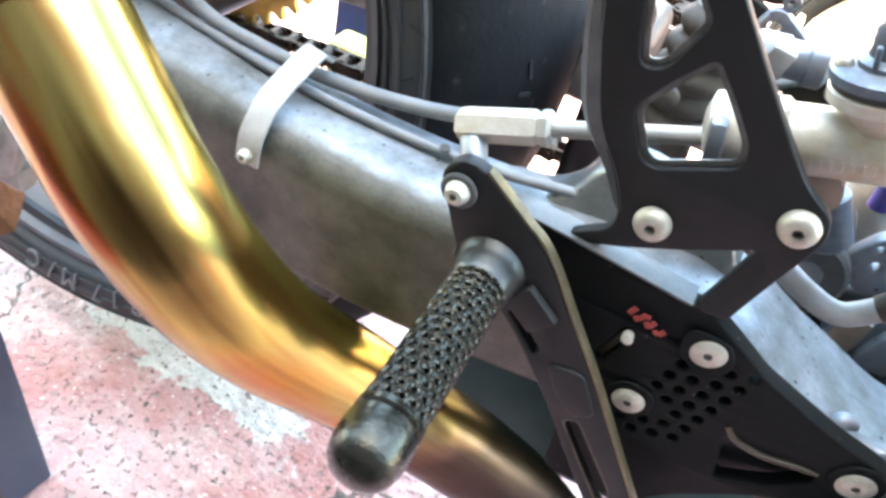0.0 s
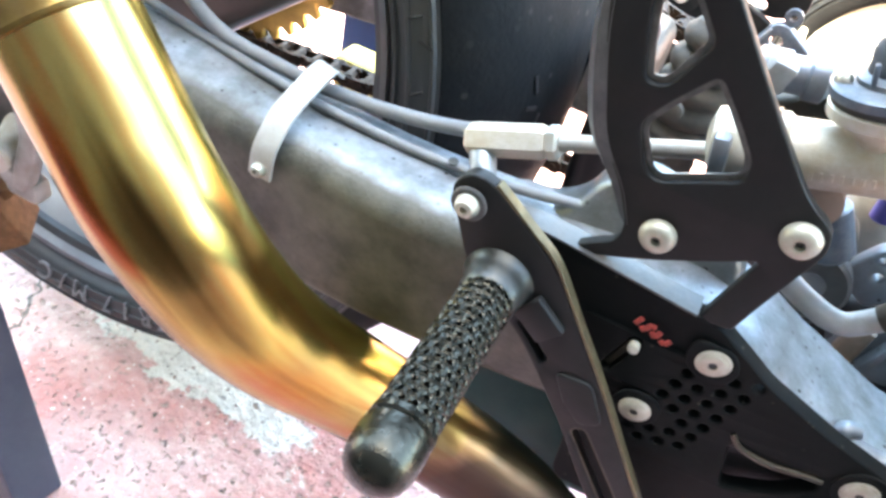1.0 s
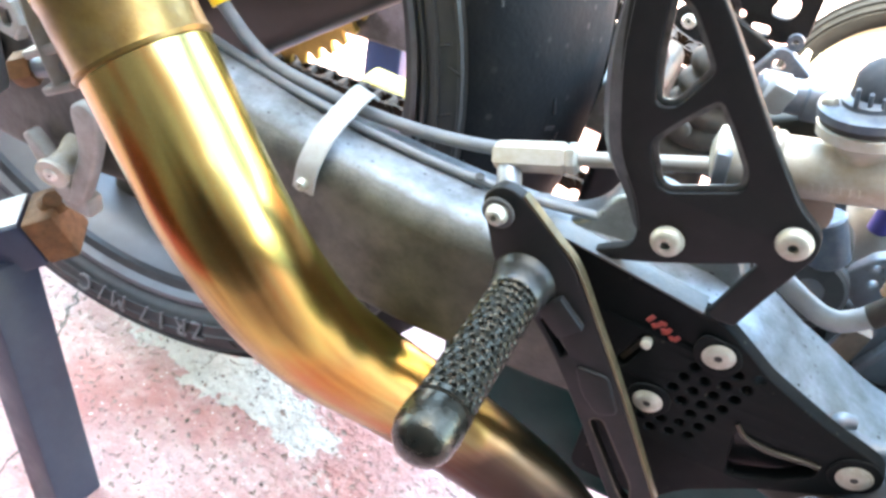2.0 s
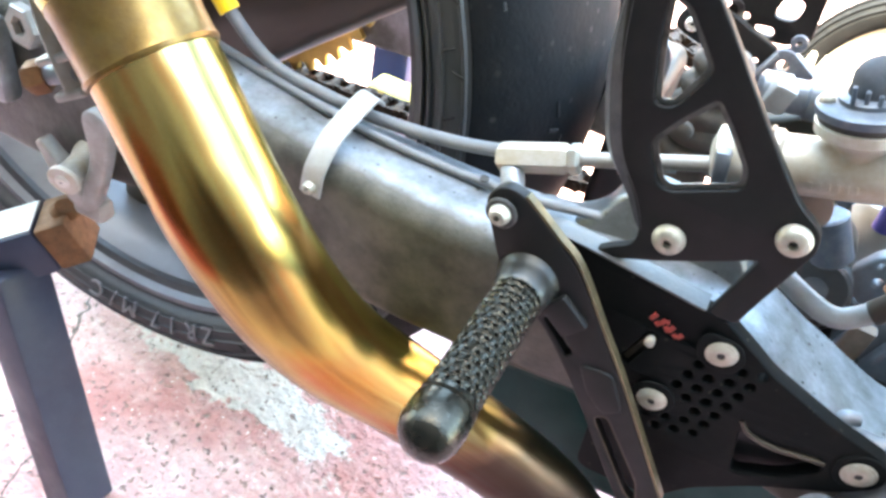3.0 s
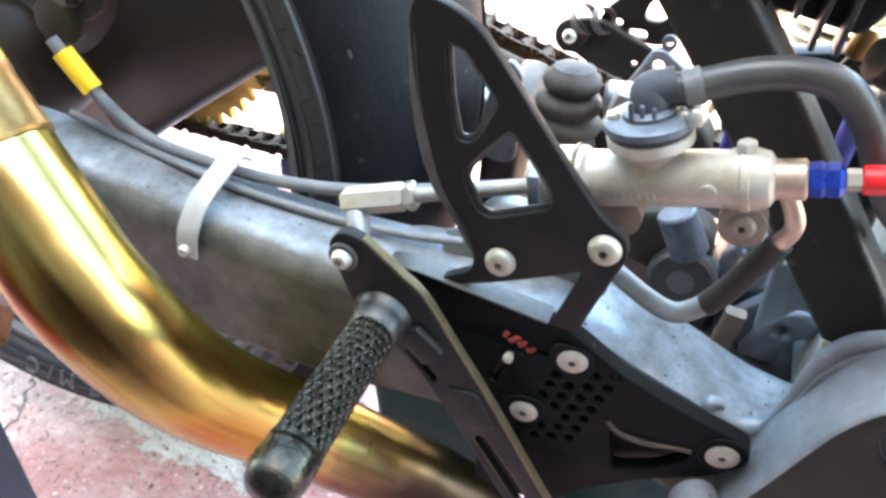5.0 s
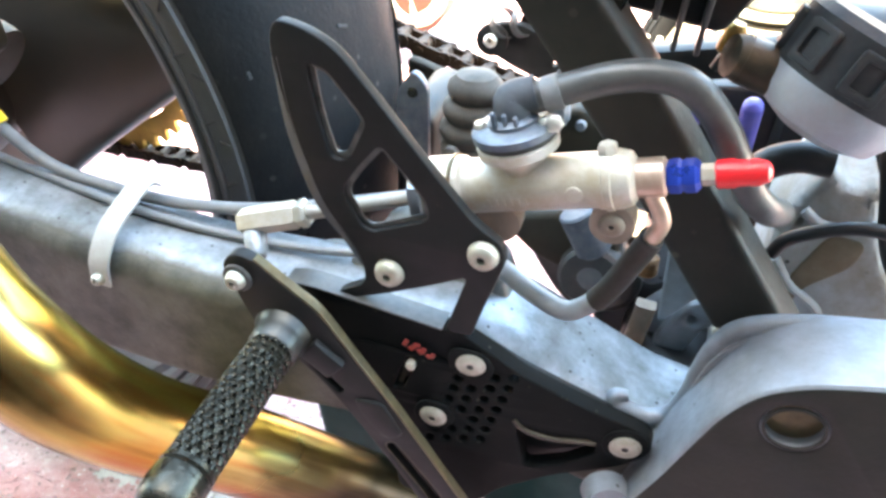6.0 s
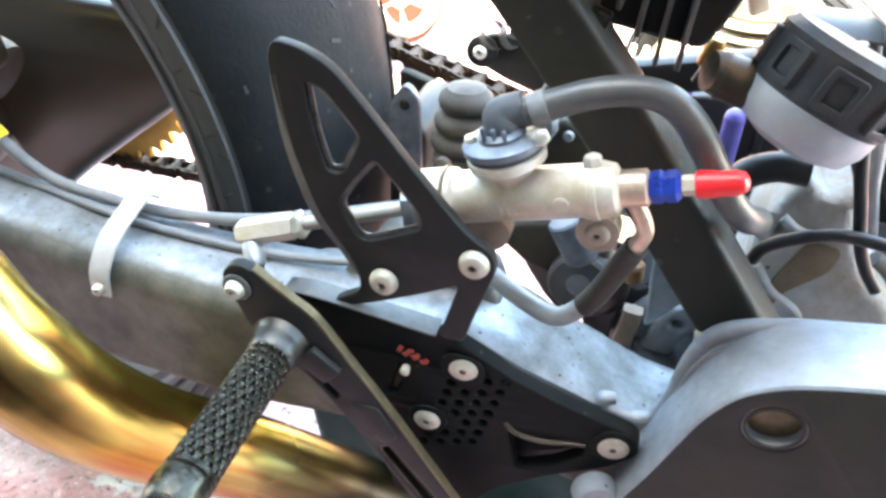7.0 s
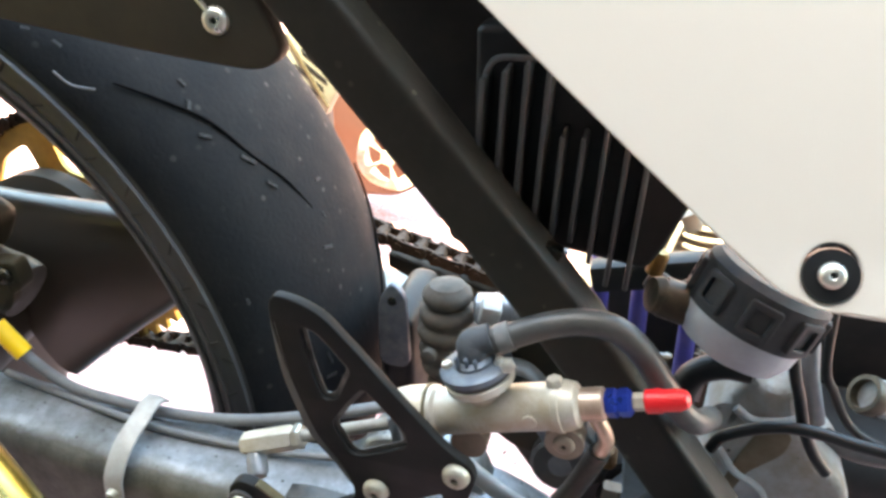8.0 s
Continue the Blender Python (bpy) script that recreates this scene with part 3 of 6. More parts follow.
def rounded(points, r, n=4):
    """A closed outline with its corners rounded. Points are (x, z) or (x, z, own radius)."""
    out = []
    for i, p in enumerate(points):
        q, a, c = Vector(p[:2]), Vector(points[i - 1][:2]), Vector(points[(i + 1) % len(points)][:2])
        rad = p[2] if len(p) > 2 else r
        u, v = (a - q), (c - q)
        cut = min(rad, u.length * 0.48, v.length * 0.48)
        s, e = q + u.normalized() * cut, q + v.normalized() * cut
        for k in range(n + 1):
            t = k / n
            out.append((1 - t) ** 2 * s + 2 * t * (1 - t) * q + t * t * e)
    return out


def plate(outline, holes=(), y=0.0, thick=0.006, bevel=0.0008, m=None):
    """A flat plate in the x-z plane with holes through it, its near face at y. m, if given, lays it elsewhere."""
    cu = bpy.data.curves.new("plate", "CURVE")
    cu.dimensions, cu.fill_mode = "2D", "BOTH"
    cu.extrude, cu.bevel_depth, cu.bevel_resolution, cu.offset = thick / 2 - bevel, bevel, 2, -bevel
    for loop in (outline, *holes):
        s = cu.splines.new("POLY")
        s.points.add(len(loop) - 1)
        for p, q in zip(s.points, loop):
            p.co = (q[0], q[1], 0, 1)
        s.use_cyclic_u = True
    ob = bpy.data.objects.new("plate", cu)
    me = bpy.data.meshes.new_from_object(ob)
    bpy.data.objects.remove(ob)
    bpy.data.curves.remove(cu)
    bm = bmesh.new()
    bm.from_mesh(me)
    bmesh.ops.remove_doubles(bm, verts=bm.verts, dist=1e-6)
    bm.to_mesh(me)
    bm.free()
    me.transform(m or (Matrix.Translation((0, y + thick / 2, 0)) @ pose(0, 0, 0, 90, 0, 0)))
    smooth(me, 30)
    return me


def ring_of(x, z, r, n=16):
    return [(x + r * math.cos(math.tau * i / n), z + r * math.sin(math.tau * i / n)) for i in range(n)]


def bolt(name, at, axis, r, h, mat, parent, label="", socket=0.27, washer=0.0, wide=0.0, wmat=None):
    """A button-head bolt with a hexagon socket, on a washer where it has one. axis points out of the head."""
    at, axis = Vector(at), Vector(axis).normalized()
    if washer:
        w = part("washer", lathe([(r * 0.5, 0), (wide - 0.0004, 0), (wide, 0.0004), (wide, washer - 0.0005), (wide - 0.0006, washer), (r * 0.5, washer)], at, axis, 36), wmat or mat, parent)
    base = at + axis * washer
    prof = [(r * 0.98, 0), (r, h * 0.12), (r * 0.96, h * 0.4), (r * 0.85, h * 0.72), (r * 0.65, h * 0.94), (r * socket * 1.15, h), (r * socket, h * 0.97), (r * socket * 0.96, h * 0.35), (0.0, h * 0.35)]
    head = part(name, lathe(prof, base, axis, 30), mat, parent, label)
    part("socket", lathe([(r * socket * 0.95, h * 0.37), (r * socket * 0.95, h * 0.55)], base, axis, 6), DARK_SOCKET, head)
    return head

# ---- the place ----
def flat(name, size, at, mat, label, kind="structure"):
    return tagged(part(name, block(size, Matrix.Translation(at), 0), mat), label, name.split("_")[0], "", kind)


flat("floor", (60, 60, 0.2), (0, 0, -0.1), FLOOR, "worn red painted concrete floor, chipped and pitted")
# unseen wall behind the camera, added to block sun and darken the near side
flat("wall_south", (15, 0.25, 2.7), (3.0, -0.62, 1.35), GREY_WALL, "unseen plain wall added to shade the bike")
flat("wall_north", (24, 0.25, 2.6), (0, 7.0, 1.3), PLASTER, "plain plastered yard wall")

# ---- the wheel ----
AXLE = Vector((-0.379, 0.168, 0.330))
RIM_R, TYRE_R = 0.240, 0.308


def wheel():
    w = thing("cast_wheel", AXLE, "dark grey cast motorcycle rear wheel with a dusty black road tyre", "wheel")
    # tyre: rounded section from one bead to the other
    side = [(RIM_R - 0.012, 0.070), (RIM_R + 0.002, 0.0785), (0.2465, 0.0855), (0.2535, 0.0898), (0.263, 0.0912), (0.275, 0.087), (0.286, 0.077), (0.2955, 0.062), (0.302, 0.044), (0.3065, 0.023), (TYRE_R, 0.0)]
    curve = [(p.x, p.y) for p in spline([(r, y, 0) for r, y in side], 4)]
    prof = [(r, -y) for r, y in curve] + [(r, y) for r, y in curve[-2::-1]]

    def flank(r):
        return -max(y for q, y in curve if abs(q - r) < 0.004)
    tyre = part("tyre", lathe(prof, AXLE, (0, 1, 0), 160, closed=True), RUBBER, w, "black road tyre with shallow grooves")
    # tread: a thin worn band over the crown, its edge standing proud of the sidewall
    band = [(r + 0.0006, y * 1.004) for r, y in prof if r > 0.2715]
    band = [(band[0][0] - 0.0022, band[0][1] * 0.99), *band, (band[-1][0] - 0.0022, band[-1][1] * 0.99)]
    part("tread", lathe(band, AXLE, (0, 1, 0), 160, closed=True), TREAD, tyre, "matt black worn tread")
    # sweeping tread grooves, in mirrored pairs, and pale scuffs left by the road
    def on_tread(angle, y, lift):
        r = max(q for q, v in band if abs(v - y) < 0.006) + lift
        return AXLE + Vector((r * math.cos(radians(angle)), y, r * math.sin(radians(angle))))
    for turn in range(8):
        for side in (1, -1):
            line = spline([on_tread(a + 45 * turn + (22.5 if side < 0 else 0), y * side, -0.0003) for a, y in ((44, -0.074), (39.8, -0.0618), (35.8, -0.0494), (31.2, -0.0400), (27.0, -0.0290), (22.6, -0.0192))], 5)
            part("tread_groove", sweep(line, lambda q: circle(0.0003 + 0.0008 * math.sin(math.pi * (0.1 + 0.85 * q)) ** 0.7, 8)), GROOVE, tyre)
    for a, y, ln, tilt in ((40.5, -0.0473, 0.006, 20), (35.0, -0.0565, 0.009, 60), (24.6, -0.002, 0.008, 80), (30.7, -0.0434, 0.012, 45), (27.3, -0.0391, 0.010, 40), (38.3, -0.0535, 0.008, -30), (17.8, -0.0209, 0.012, 70),
                           (18.1, -0.0813, 0.005, 10), (6.2, -0.047, 0.013, 15), (4.0, -0.0492, 0.012, 75), (2.0, -0.040, 0.010, -20), (50.0, -0.079, 0.006, 30), (53.0, -0.0827, 0.005, 70), (21.0, -0.012, 0.007, 10)):
        at = on_tread(a, y, 0.0)
        out = Vector((math.cos(radians(a)), y * 6, math.sin(radians(a)))).normalized()
        part("scuff", block((0.0022, ln * 0.8, 0.0005), Matrix.Translation(at) @ out.to_track_quat("Z", "Y").to_matrix().to_4x4() @ pose(0, 0, 0, 0, 0, tilt), 0.0004, 1), SCUFF, tyre)
    hair = spline([on_tread(a, y, 0.0012) for a, y in ((48.2, -0.0885), (46.2, -0.0868), (44.4, -0.0831))], 4)
    part("stuck_straw", sweep(hair, lambda q: circle(0.0005, 6)), LETTER, tyre, "pale bit of straw")
    for k in range(3):
        r = (0.2480, 0.2560, 0.2675)[k]
        yy = flank(r + 0.0015) + 0.0002
        part("sidewall_rib", lathe([(r, yy), (r + 0.0008, yy - 0.0012), (r + 0.0022, yy - 0.0012), (r + 0.003, yy + 0.0005)], AXLE, (0, 1, 0), 96, closed=True), RUBBER, tyre)
    for k in range(44):
        a, tilt = radians(-60 + 4.1 * k + (k * 37 % 5) * 0.5), (k * 53 % 7 - 3) * 14
        rr = 0.2615 + 0.0045 * (k % 2)
        part("moulding_tick", block((0.0075, 0.0012, 0.0011), Matrix.Translation(AXLE + Vector((rr * math.cos(a), flank(rr) - 0.0002, rr * math.sin(a)))) @ pose(0, 0, 0, 0, -math.degrees(a) + tilt, 0), 0.0003, 1), SCUFF, tyre)
    # raised size mark on the sidewall, letter by letter along the circle
    for text, mid in (("ZR", -69.6), ("17", -78.2), ("M/C", -90.5)):
        for k, ch in enumerate(text):
            a = radians(mid + (len(text) - 1) * 2.0 - 4.0 * k)
            cu = bpy.data.curves.new("letter", "FONT")
            cu.body, cu.size, cu.extrude, cu.align_x, cu.align_y = ch, 0.0200, 0.0012, "CENTER", "CENTER"
            tmp = bpy.data.objects.new("letter", cu)
            me = bpy.data.meshes.new_from_object(tmp)
            bpy.data.objects.remove(tmp)
            r = 0.2535
            me.transform(Matrix.Translation(AXLE + Vector((r * math.cos(a), flank(r) - 0.0002, r * math.sin(a)))) @ pose(0, 0, 0, 0, 90 - math.degrees(a), 0) @ pose(0, 0, 0, 90 + 20, 0, 0))
            part("raised_letter", me, LETTER, tyre)
    # rim: barrel with lips, drop centre inside
    half = 0.080
    rim = [(RIM_R, -half), (RIM_R + 0.0005, -half + 0.004), (RIM_R - 0.008, -half + 0.008), (RIM_R - 0.014, -half + 0.02), (RIM_R - 0.018, -half + 0.045), (RIM_R - 0.018, half - 0.045),
           (RIM_R - 0.014, half - 0.02), (RIM_R, half - 0.004), (RIM_R, half), (RIM_R - 0.018, half - 0.004), (RIM_R - 0.019, half - 0.022), (RIM_R - 0.024, half - 0.046),
           (RIM_R - 0.024, -half + 0.046), (RIM_R - 0.019, -half + 0.024), (RIM_R - 0.008, -half + 0.010), (RIM_R - 0.004, -half + 0.001)]
    part("rim", lathe(rim, AXLE, (0, 1, 0), 128, closed=True), RIM_GREY, w)
    hub = part("hub", lathe([(0.03, -0.07), (0.045, -0.068), (0.05, -0.05), (0.042, 0.0), (0.055, 0.05), (0.07, 0.06), (0.07, 0.075), (0.03, 0.08)], AXLE, (0, 1, 0), 48), SPOKE, w)
    for k in range(3):
        a = radians(120 * k + 19)
        d = Vector((math.cos(a), 0, math.sin(a)))
        line = spline([AXLE + d * r for r in (0.035, 0.07, 0.11, 0.15, 0.185, 0.218)], 5)
        part("spoke", sweep(line, lambda q: [((0.022 - 0.004 * q) * math.copysign(abs(math.cos(u)) ** 0.7, math.cos(u)), (0.082 - 0.070 * q + 0.010 * q ** 6) * math.copysign(abs(math.sin(u)) ** 0.7, math.sin(u)))
                                         for u in [math.tau * i / 24 for i in range(24)]]), SPOKE, w)
    return w


wheel()


def sprocket():
    s = thing("rear_sprocket", AXLE + Vector((0, 0.1, 0)), "gold anodised rear sprocket with worn teeth", "sprocket")
    teeth, r = 43, 0.1085
    out = []
    for i in range(teeth):
        for f, rr in ((0.0, r - 0.006), (0.22, r - 0.003), (0.38, r + 0.0035), (0.62, r + 0.0035), (0.78, r - 0.003)):
            a = math.tau * (i + f) / teeth
            out.append((rr * math.cos(a), rr * math.sin(a)))
    holes = [ring_of(0, 0, 0.042, 40)]
    for k in range(6):
        a = math.tau * k / 6 + 0.3
        shape = [(0.058, -0.30), (0.058, 0.30), (0.088, 0.36), (0.091, 0.0), (0.088, -0.36)]
        holes.append(rounded([(q * math.cos(a + t), q * math.sin(a + t)) for q, t in shape], 0.008))
    part("toothed_disc", plate(out, holes, 0, 0.006, 0.0006, Matrix.Translation(AXLE + Vector((0, 0.1, 0))) @ pose(0, 0, 0, 90, 0, 0)), GOLD, s)
    for k in range(6):
        a = math.tau * k / 6
        bolt("sprocket_bolt", AXLE + Vector((0.052 * math.cos(a), 0.097, 0.052 * math.sin(a))), (0, -1, 0), 0.007, 0.005, STEEL, s)


sprocket()


def chain():
    c = thing("drive_chain", AXLE + Vector((-0.1, 0.1, 0)), "greasy brown drive chain round the sprockets", "chain")
    front, fr, rr, y = Vector((0.165, 0, 0.270)), 0.030, 0.1085, AXLE.y + 0.1
    path = []
    a0 = math.atan2(front.z - AXLE.z, front.x - AXLE.x)
    off = math.acos((rr - fr) / math.hypot(front.x - AXLE.x, front.z - AXLE.z))
    for i in range(41):
        a = a0 + off + (math.tau - 2 * off) * i / 40
        path.append(Vector((AXLE.x + rr * math.cos(a), y, AXLE.z + rr * math.sin(a))))
    for i in range(13):
        a = a0 - off + 2 * off * i / 12
        path.append(Vector((front.x + fr * math.cos(a), y, front.z + fr * math.sin(a))))
    path.append(path[0])
    pitch, points, carry = 0.0158, [], 0.0
    for a, b in zip(path, path[1:]):
        d = (b - a).length
        while carry < d:
            points.append(a + (b - a) * carry / d)
            carry += pitch
        carry -= d
    shapes = {}
    for wide in (0, 1):
        bone = []
        for i in range(24):
            t = math.tau * i / 24
            bone.append((math.copysign(0.0079, math.cos(t)) + 0.0066 * math.cos(t) if abs(math.cos(t)) > 0.35 else 0.0225 * math.cos(t), 0.0066 * math.sin(t) if abs(math.cos(t)) > 0.5 else 0.0046 * math.copysign(1, math.sin(t))))
        me = bpy.data.meshes.new("link")
        bm = bmesh.new()
        for s in (-1, 1):
            yy = s * (0.0085 if wide else 0.0058)
            rings = [[bm.verts.new((u, yy + o, v)) for u, v in bone] for o in (-0.0011, 0.0011)]
            bm.faces.new(rings[0]), bm.faces.new(rings[1][::-1])
            for j in range(24):
                bm.faces.new((rings[0][j], rings[0][j - 1], rings[1][j - 1], rings[1][j]))
        for s in (-1, 1):
            r, ln = (0.0026, 0.0108) if wide else (0.0051, 0.0048)
            rings = [[bm.verts.new((s * 0.0079 + r * math.cos(math.tau * j / 10), o, r * math.sin(math.tau * j / 10))) for j in range(10)] for o in (-ln, ln)]
            bm.faces.new(rings[0]), bm.faces.new(rings[1][::-1])
            for j in range(10):
                bm.faces.new((rings[0][j], rings[0][j - 1], rings[1][j - 1], rings[1][j]))
        bmesh.ops.recalc_face_normals(bm, faces=bm.faces)
        bm.to_mesh(me)
        bm.free()
        smooth(me)
        me.materials.append(CHAIN)
        shapes[wide] = me
    for i in range(len(points)):
        a, b = points[i], points[(i + 1) % len(points)]
        ob = new("link", shapes[i % 2])
        ob.parent, ob.matrix_parent_inverse = c, Matrix.Translation(-c.location)
        ob.matrix_basis = Matrix.Translation((a + b) / 2) @ pose(0, 0, 0, 0, -math.degrees(math.atan2(b.z - a.z, b.x - a.x)), 0)
    f = thing("front_sprocket", front + Vector((0, y, 0)), "small dark steel front sprocket", "sprocket")
    part("toothed_disc", lathe([(0.012, -0.004), (fr, -0.004), (fr, 0.004), (0.012, 0.004)], front + Vector((0, y, 0)), (0, 1, 0), 30), GREY_METAL, f)

    # added block that fills the dark space below the upper chain run
    g = thing("chain_filler", (-0.04, 0.262, 0.33), "brown-black block added to fill the dark space under the chain", "slider")
    part("rubbing_block", plate(rounded([(-0.094, 0.3560), (-0.060, 0.3470), (0.020, 0.3290), (0.020, 0.3130), (-0.060, 0.3300), (-0.094, 0.3430)], 0.003), [], 0.262, 0.012, 0.002), FENDER, g)


chain()

# ---- swingarm ----
def swingarm():
    s = thing("swingarm", (-0.1, 0.04, 0.29), "scuffed silver aluminium motorcycle swingarm, its dusty side face darkened by painted shade", "swingarm")
    # right arm: x, y of outer face, y of inner face, bottom, top
    rows = [(-0.43, 0.018, 0.055, 0.262, 0.362), (-0.34, 0.016, 0.056, 0.264, 0.366), (-0.25, 0.014, 0.058, 0.281, 0.363), (-0.17, 0.012, 0.060, 0.284, 0.357), (-0.10, 0.012, 0.062, 0.282, 0.354),
            (-0.04, 0.014, 0.066, 0.286, 0.355), (0.02, 0.016, 0.072, 0.292, 0.361), (0.06, 0.018, 0.074, 0.290, 0.343), (0.10, 0.018, 0.074, 0.280, 0.327), (0.15, 0.02, 0.072, 0.27, 0.321)]
    line = [Vector(((r[0]), (r[1] + r[2]) / 2, (r[3] + r[4]) / 2)) for r in rows]
    fine = spline(line, 5)

    def section(k):
        f = k * (len(rows) - 1)
        i = min(int(f), len(rows) - 2)
        t = f - i
        a, b = rows[i], rows[i + 1]
        w = ((a[2] - a[1]) * (1 - t) + (b[2] - b[1]) * t) / 2
        h = ((a[4] - a[3]) * (1 - t) + (b[4] - b[3]) * t) / 2
        return [(p.x, p.y) for p in rounded([(w, -h, 0.008), (w, h * 0.80, 0.009), (w * 0.58, h, 0.010), (-w, h, 0.01), (-w, -h, 0.008)], 0.01, 5)]
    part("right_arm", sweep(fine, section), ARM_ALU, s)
    left = [Vector((p.x, 2 * AXLE.y - p.y - 0.01, p.z * 0.55 + 0.118)) for p in fine]
    part("left_arm", sweep(left, lambda k: [(p[0] * 0.7, p[1] * 0.62) for p in section(k)]), ALU, s)
    # silver tube coloured black to stand in for the dark gap
    part("cross_tube", block((0.05, 0.2, 0.04), Matrix.Translation((0.112, 0.170, 0.285)), 0.012), BLACK_PAINT, s, "dark cross tube")
    # gusset that rises behind the heel guard
    part("gusset", plate(rounded([(-0.075, 0.335), (-0.062, 0.3505, 0.012), (-0.042, 0.353, 0.012), (-0.031, 0.363, 0.012), (-0.026, 0.378, 0.006), (-0.012, 0.384), (0.03, 0.374), (0.045, 0.335)], 0.008), [], 0.046, 0.022, 0.003), ALU, s)
    # weld bead and plug on the top face
    part("plug", lathe([(0.0022, 0), (0.0022, 0.0006)], (-0.083, 0.042, 0.3605), (0, -0.2, 1), 14), DARK_SOCKET, s)


swingarm()


def axle_end():
    a = thing("axle_carrier", (AXLE.x, 0.02, AXLE.z), "grey axle adjuster block with a large axle nut", "axle")
    part("carrier", block((0.07, 0.014, 0.05), Matrix.Translation((AXLE.x + 0.0, 0.008, AXLE.z)), 0.005), ALU, a)
    nut = part("adjuster_nut", lathe([(0.0045, 0.0), (0.0108, 0.0), (0.0114, 0.001), (0.0114, 0.006), (0.0104, 0.0072), (0.0056, 0.0072), (0.0045, 0.004)], (-0.3220, 0.010, 0.3590), (-0.1, -1, 0.1), 6, closed=True), ZINC, a, "zinc-plated nut")
    part("adjuster_thread", lathe([(0.0044, 0.0), (0.0044, 0.004), (0.0, 0.0042)], (-0.3220, 0.010, 0.3590), (-0.1, -1, 0.1), 16), DARK_SOCKET, nut)
    part("axle_nut", lathe([(0.020, 0), (0.020, 0.010), (0.017, 0.013), (0.010, 0.013), (0.010, 0.004), (0, 0.004)], (AXLE.x, 0.002, AXLE.z), (0, -1, 0), 6), STEEL, a)


axle_end()

# ---- exhaust ----
PIPE = [(0.06, 0.066, 0.095), (0.022, 0.052, 0.145), (-0.008, 0.037, 0.185), (-0.045, 0.018, 0.222), (-0.086, -0.004, 0.259), (-0.108, -0.031, 0.299), (-0.121, -0.051, 0.338),
        (-0.138, -0.060, 0.374), (-0.156, -0.057, 0.394), (-0.177, -0.052, 0.416), (-0.20, -0.047, 0.440)]


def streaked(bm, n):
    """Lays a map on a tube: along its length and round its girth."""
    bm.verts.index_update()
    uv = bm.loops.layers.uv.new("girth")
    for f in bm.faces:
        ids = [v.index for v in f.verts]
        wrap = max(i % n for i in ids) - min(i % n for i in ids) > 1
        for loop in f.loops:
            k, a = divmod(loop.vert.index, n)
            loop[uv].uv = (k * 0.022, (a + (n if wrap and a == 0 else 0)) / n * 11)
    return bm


def exhaust():
    e = thing("exhaust_pipe", (-0.11, -0.03, 0.28), "heat-coloured gold titanium exhaust link pipe, polished, with painted-in reflections", "exhaust")
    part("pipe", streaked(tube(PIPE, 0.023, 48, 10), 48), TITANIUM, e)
    a, b = Vector(PIPE[-2]), Vector(PIPE[-1])
    d = (b - a).normalized()
    c0 = a - d * 0.002
    part("collar", lathe([(0.0228, 0.002), (0.0240, 0.0025), (0.0245, 0.0040), (0.0240, 0.0055), (0.0239, 0.026), (0.0245, 0.029), (0.0240, 0.031), (0.0230, 0.031)], c0, d, 48), COLLAR, e, "tarnished brass-brown collar")
    part("muffler_neck", lathe([(0.0245, 0.030), (0.0248, 0.034), (0.03, 0.1), (0.05, 0.16), (0.052, 0.40), (0.03, 0.41)], c0, d, 48), TITANIUM, e)


exhaust()

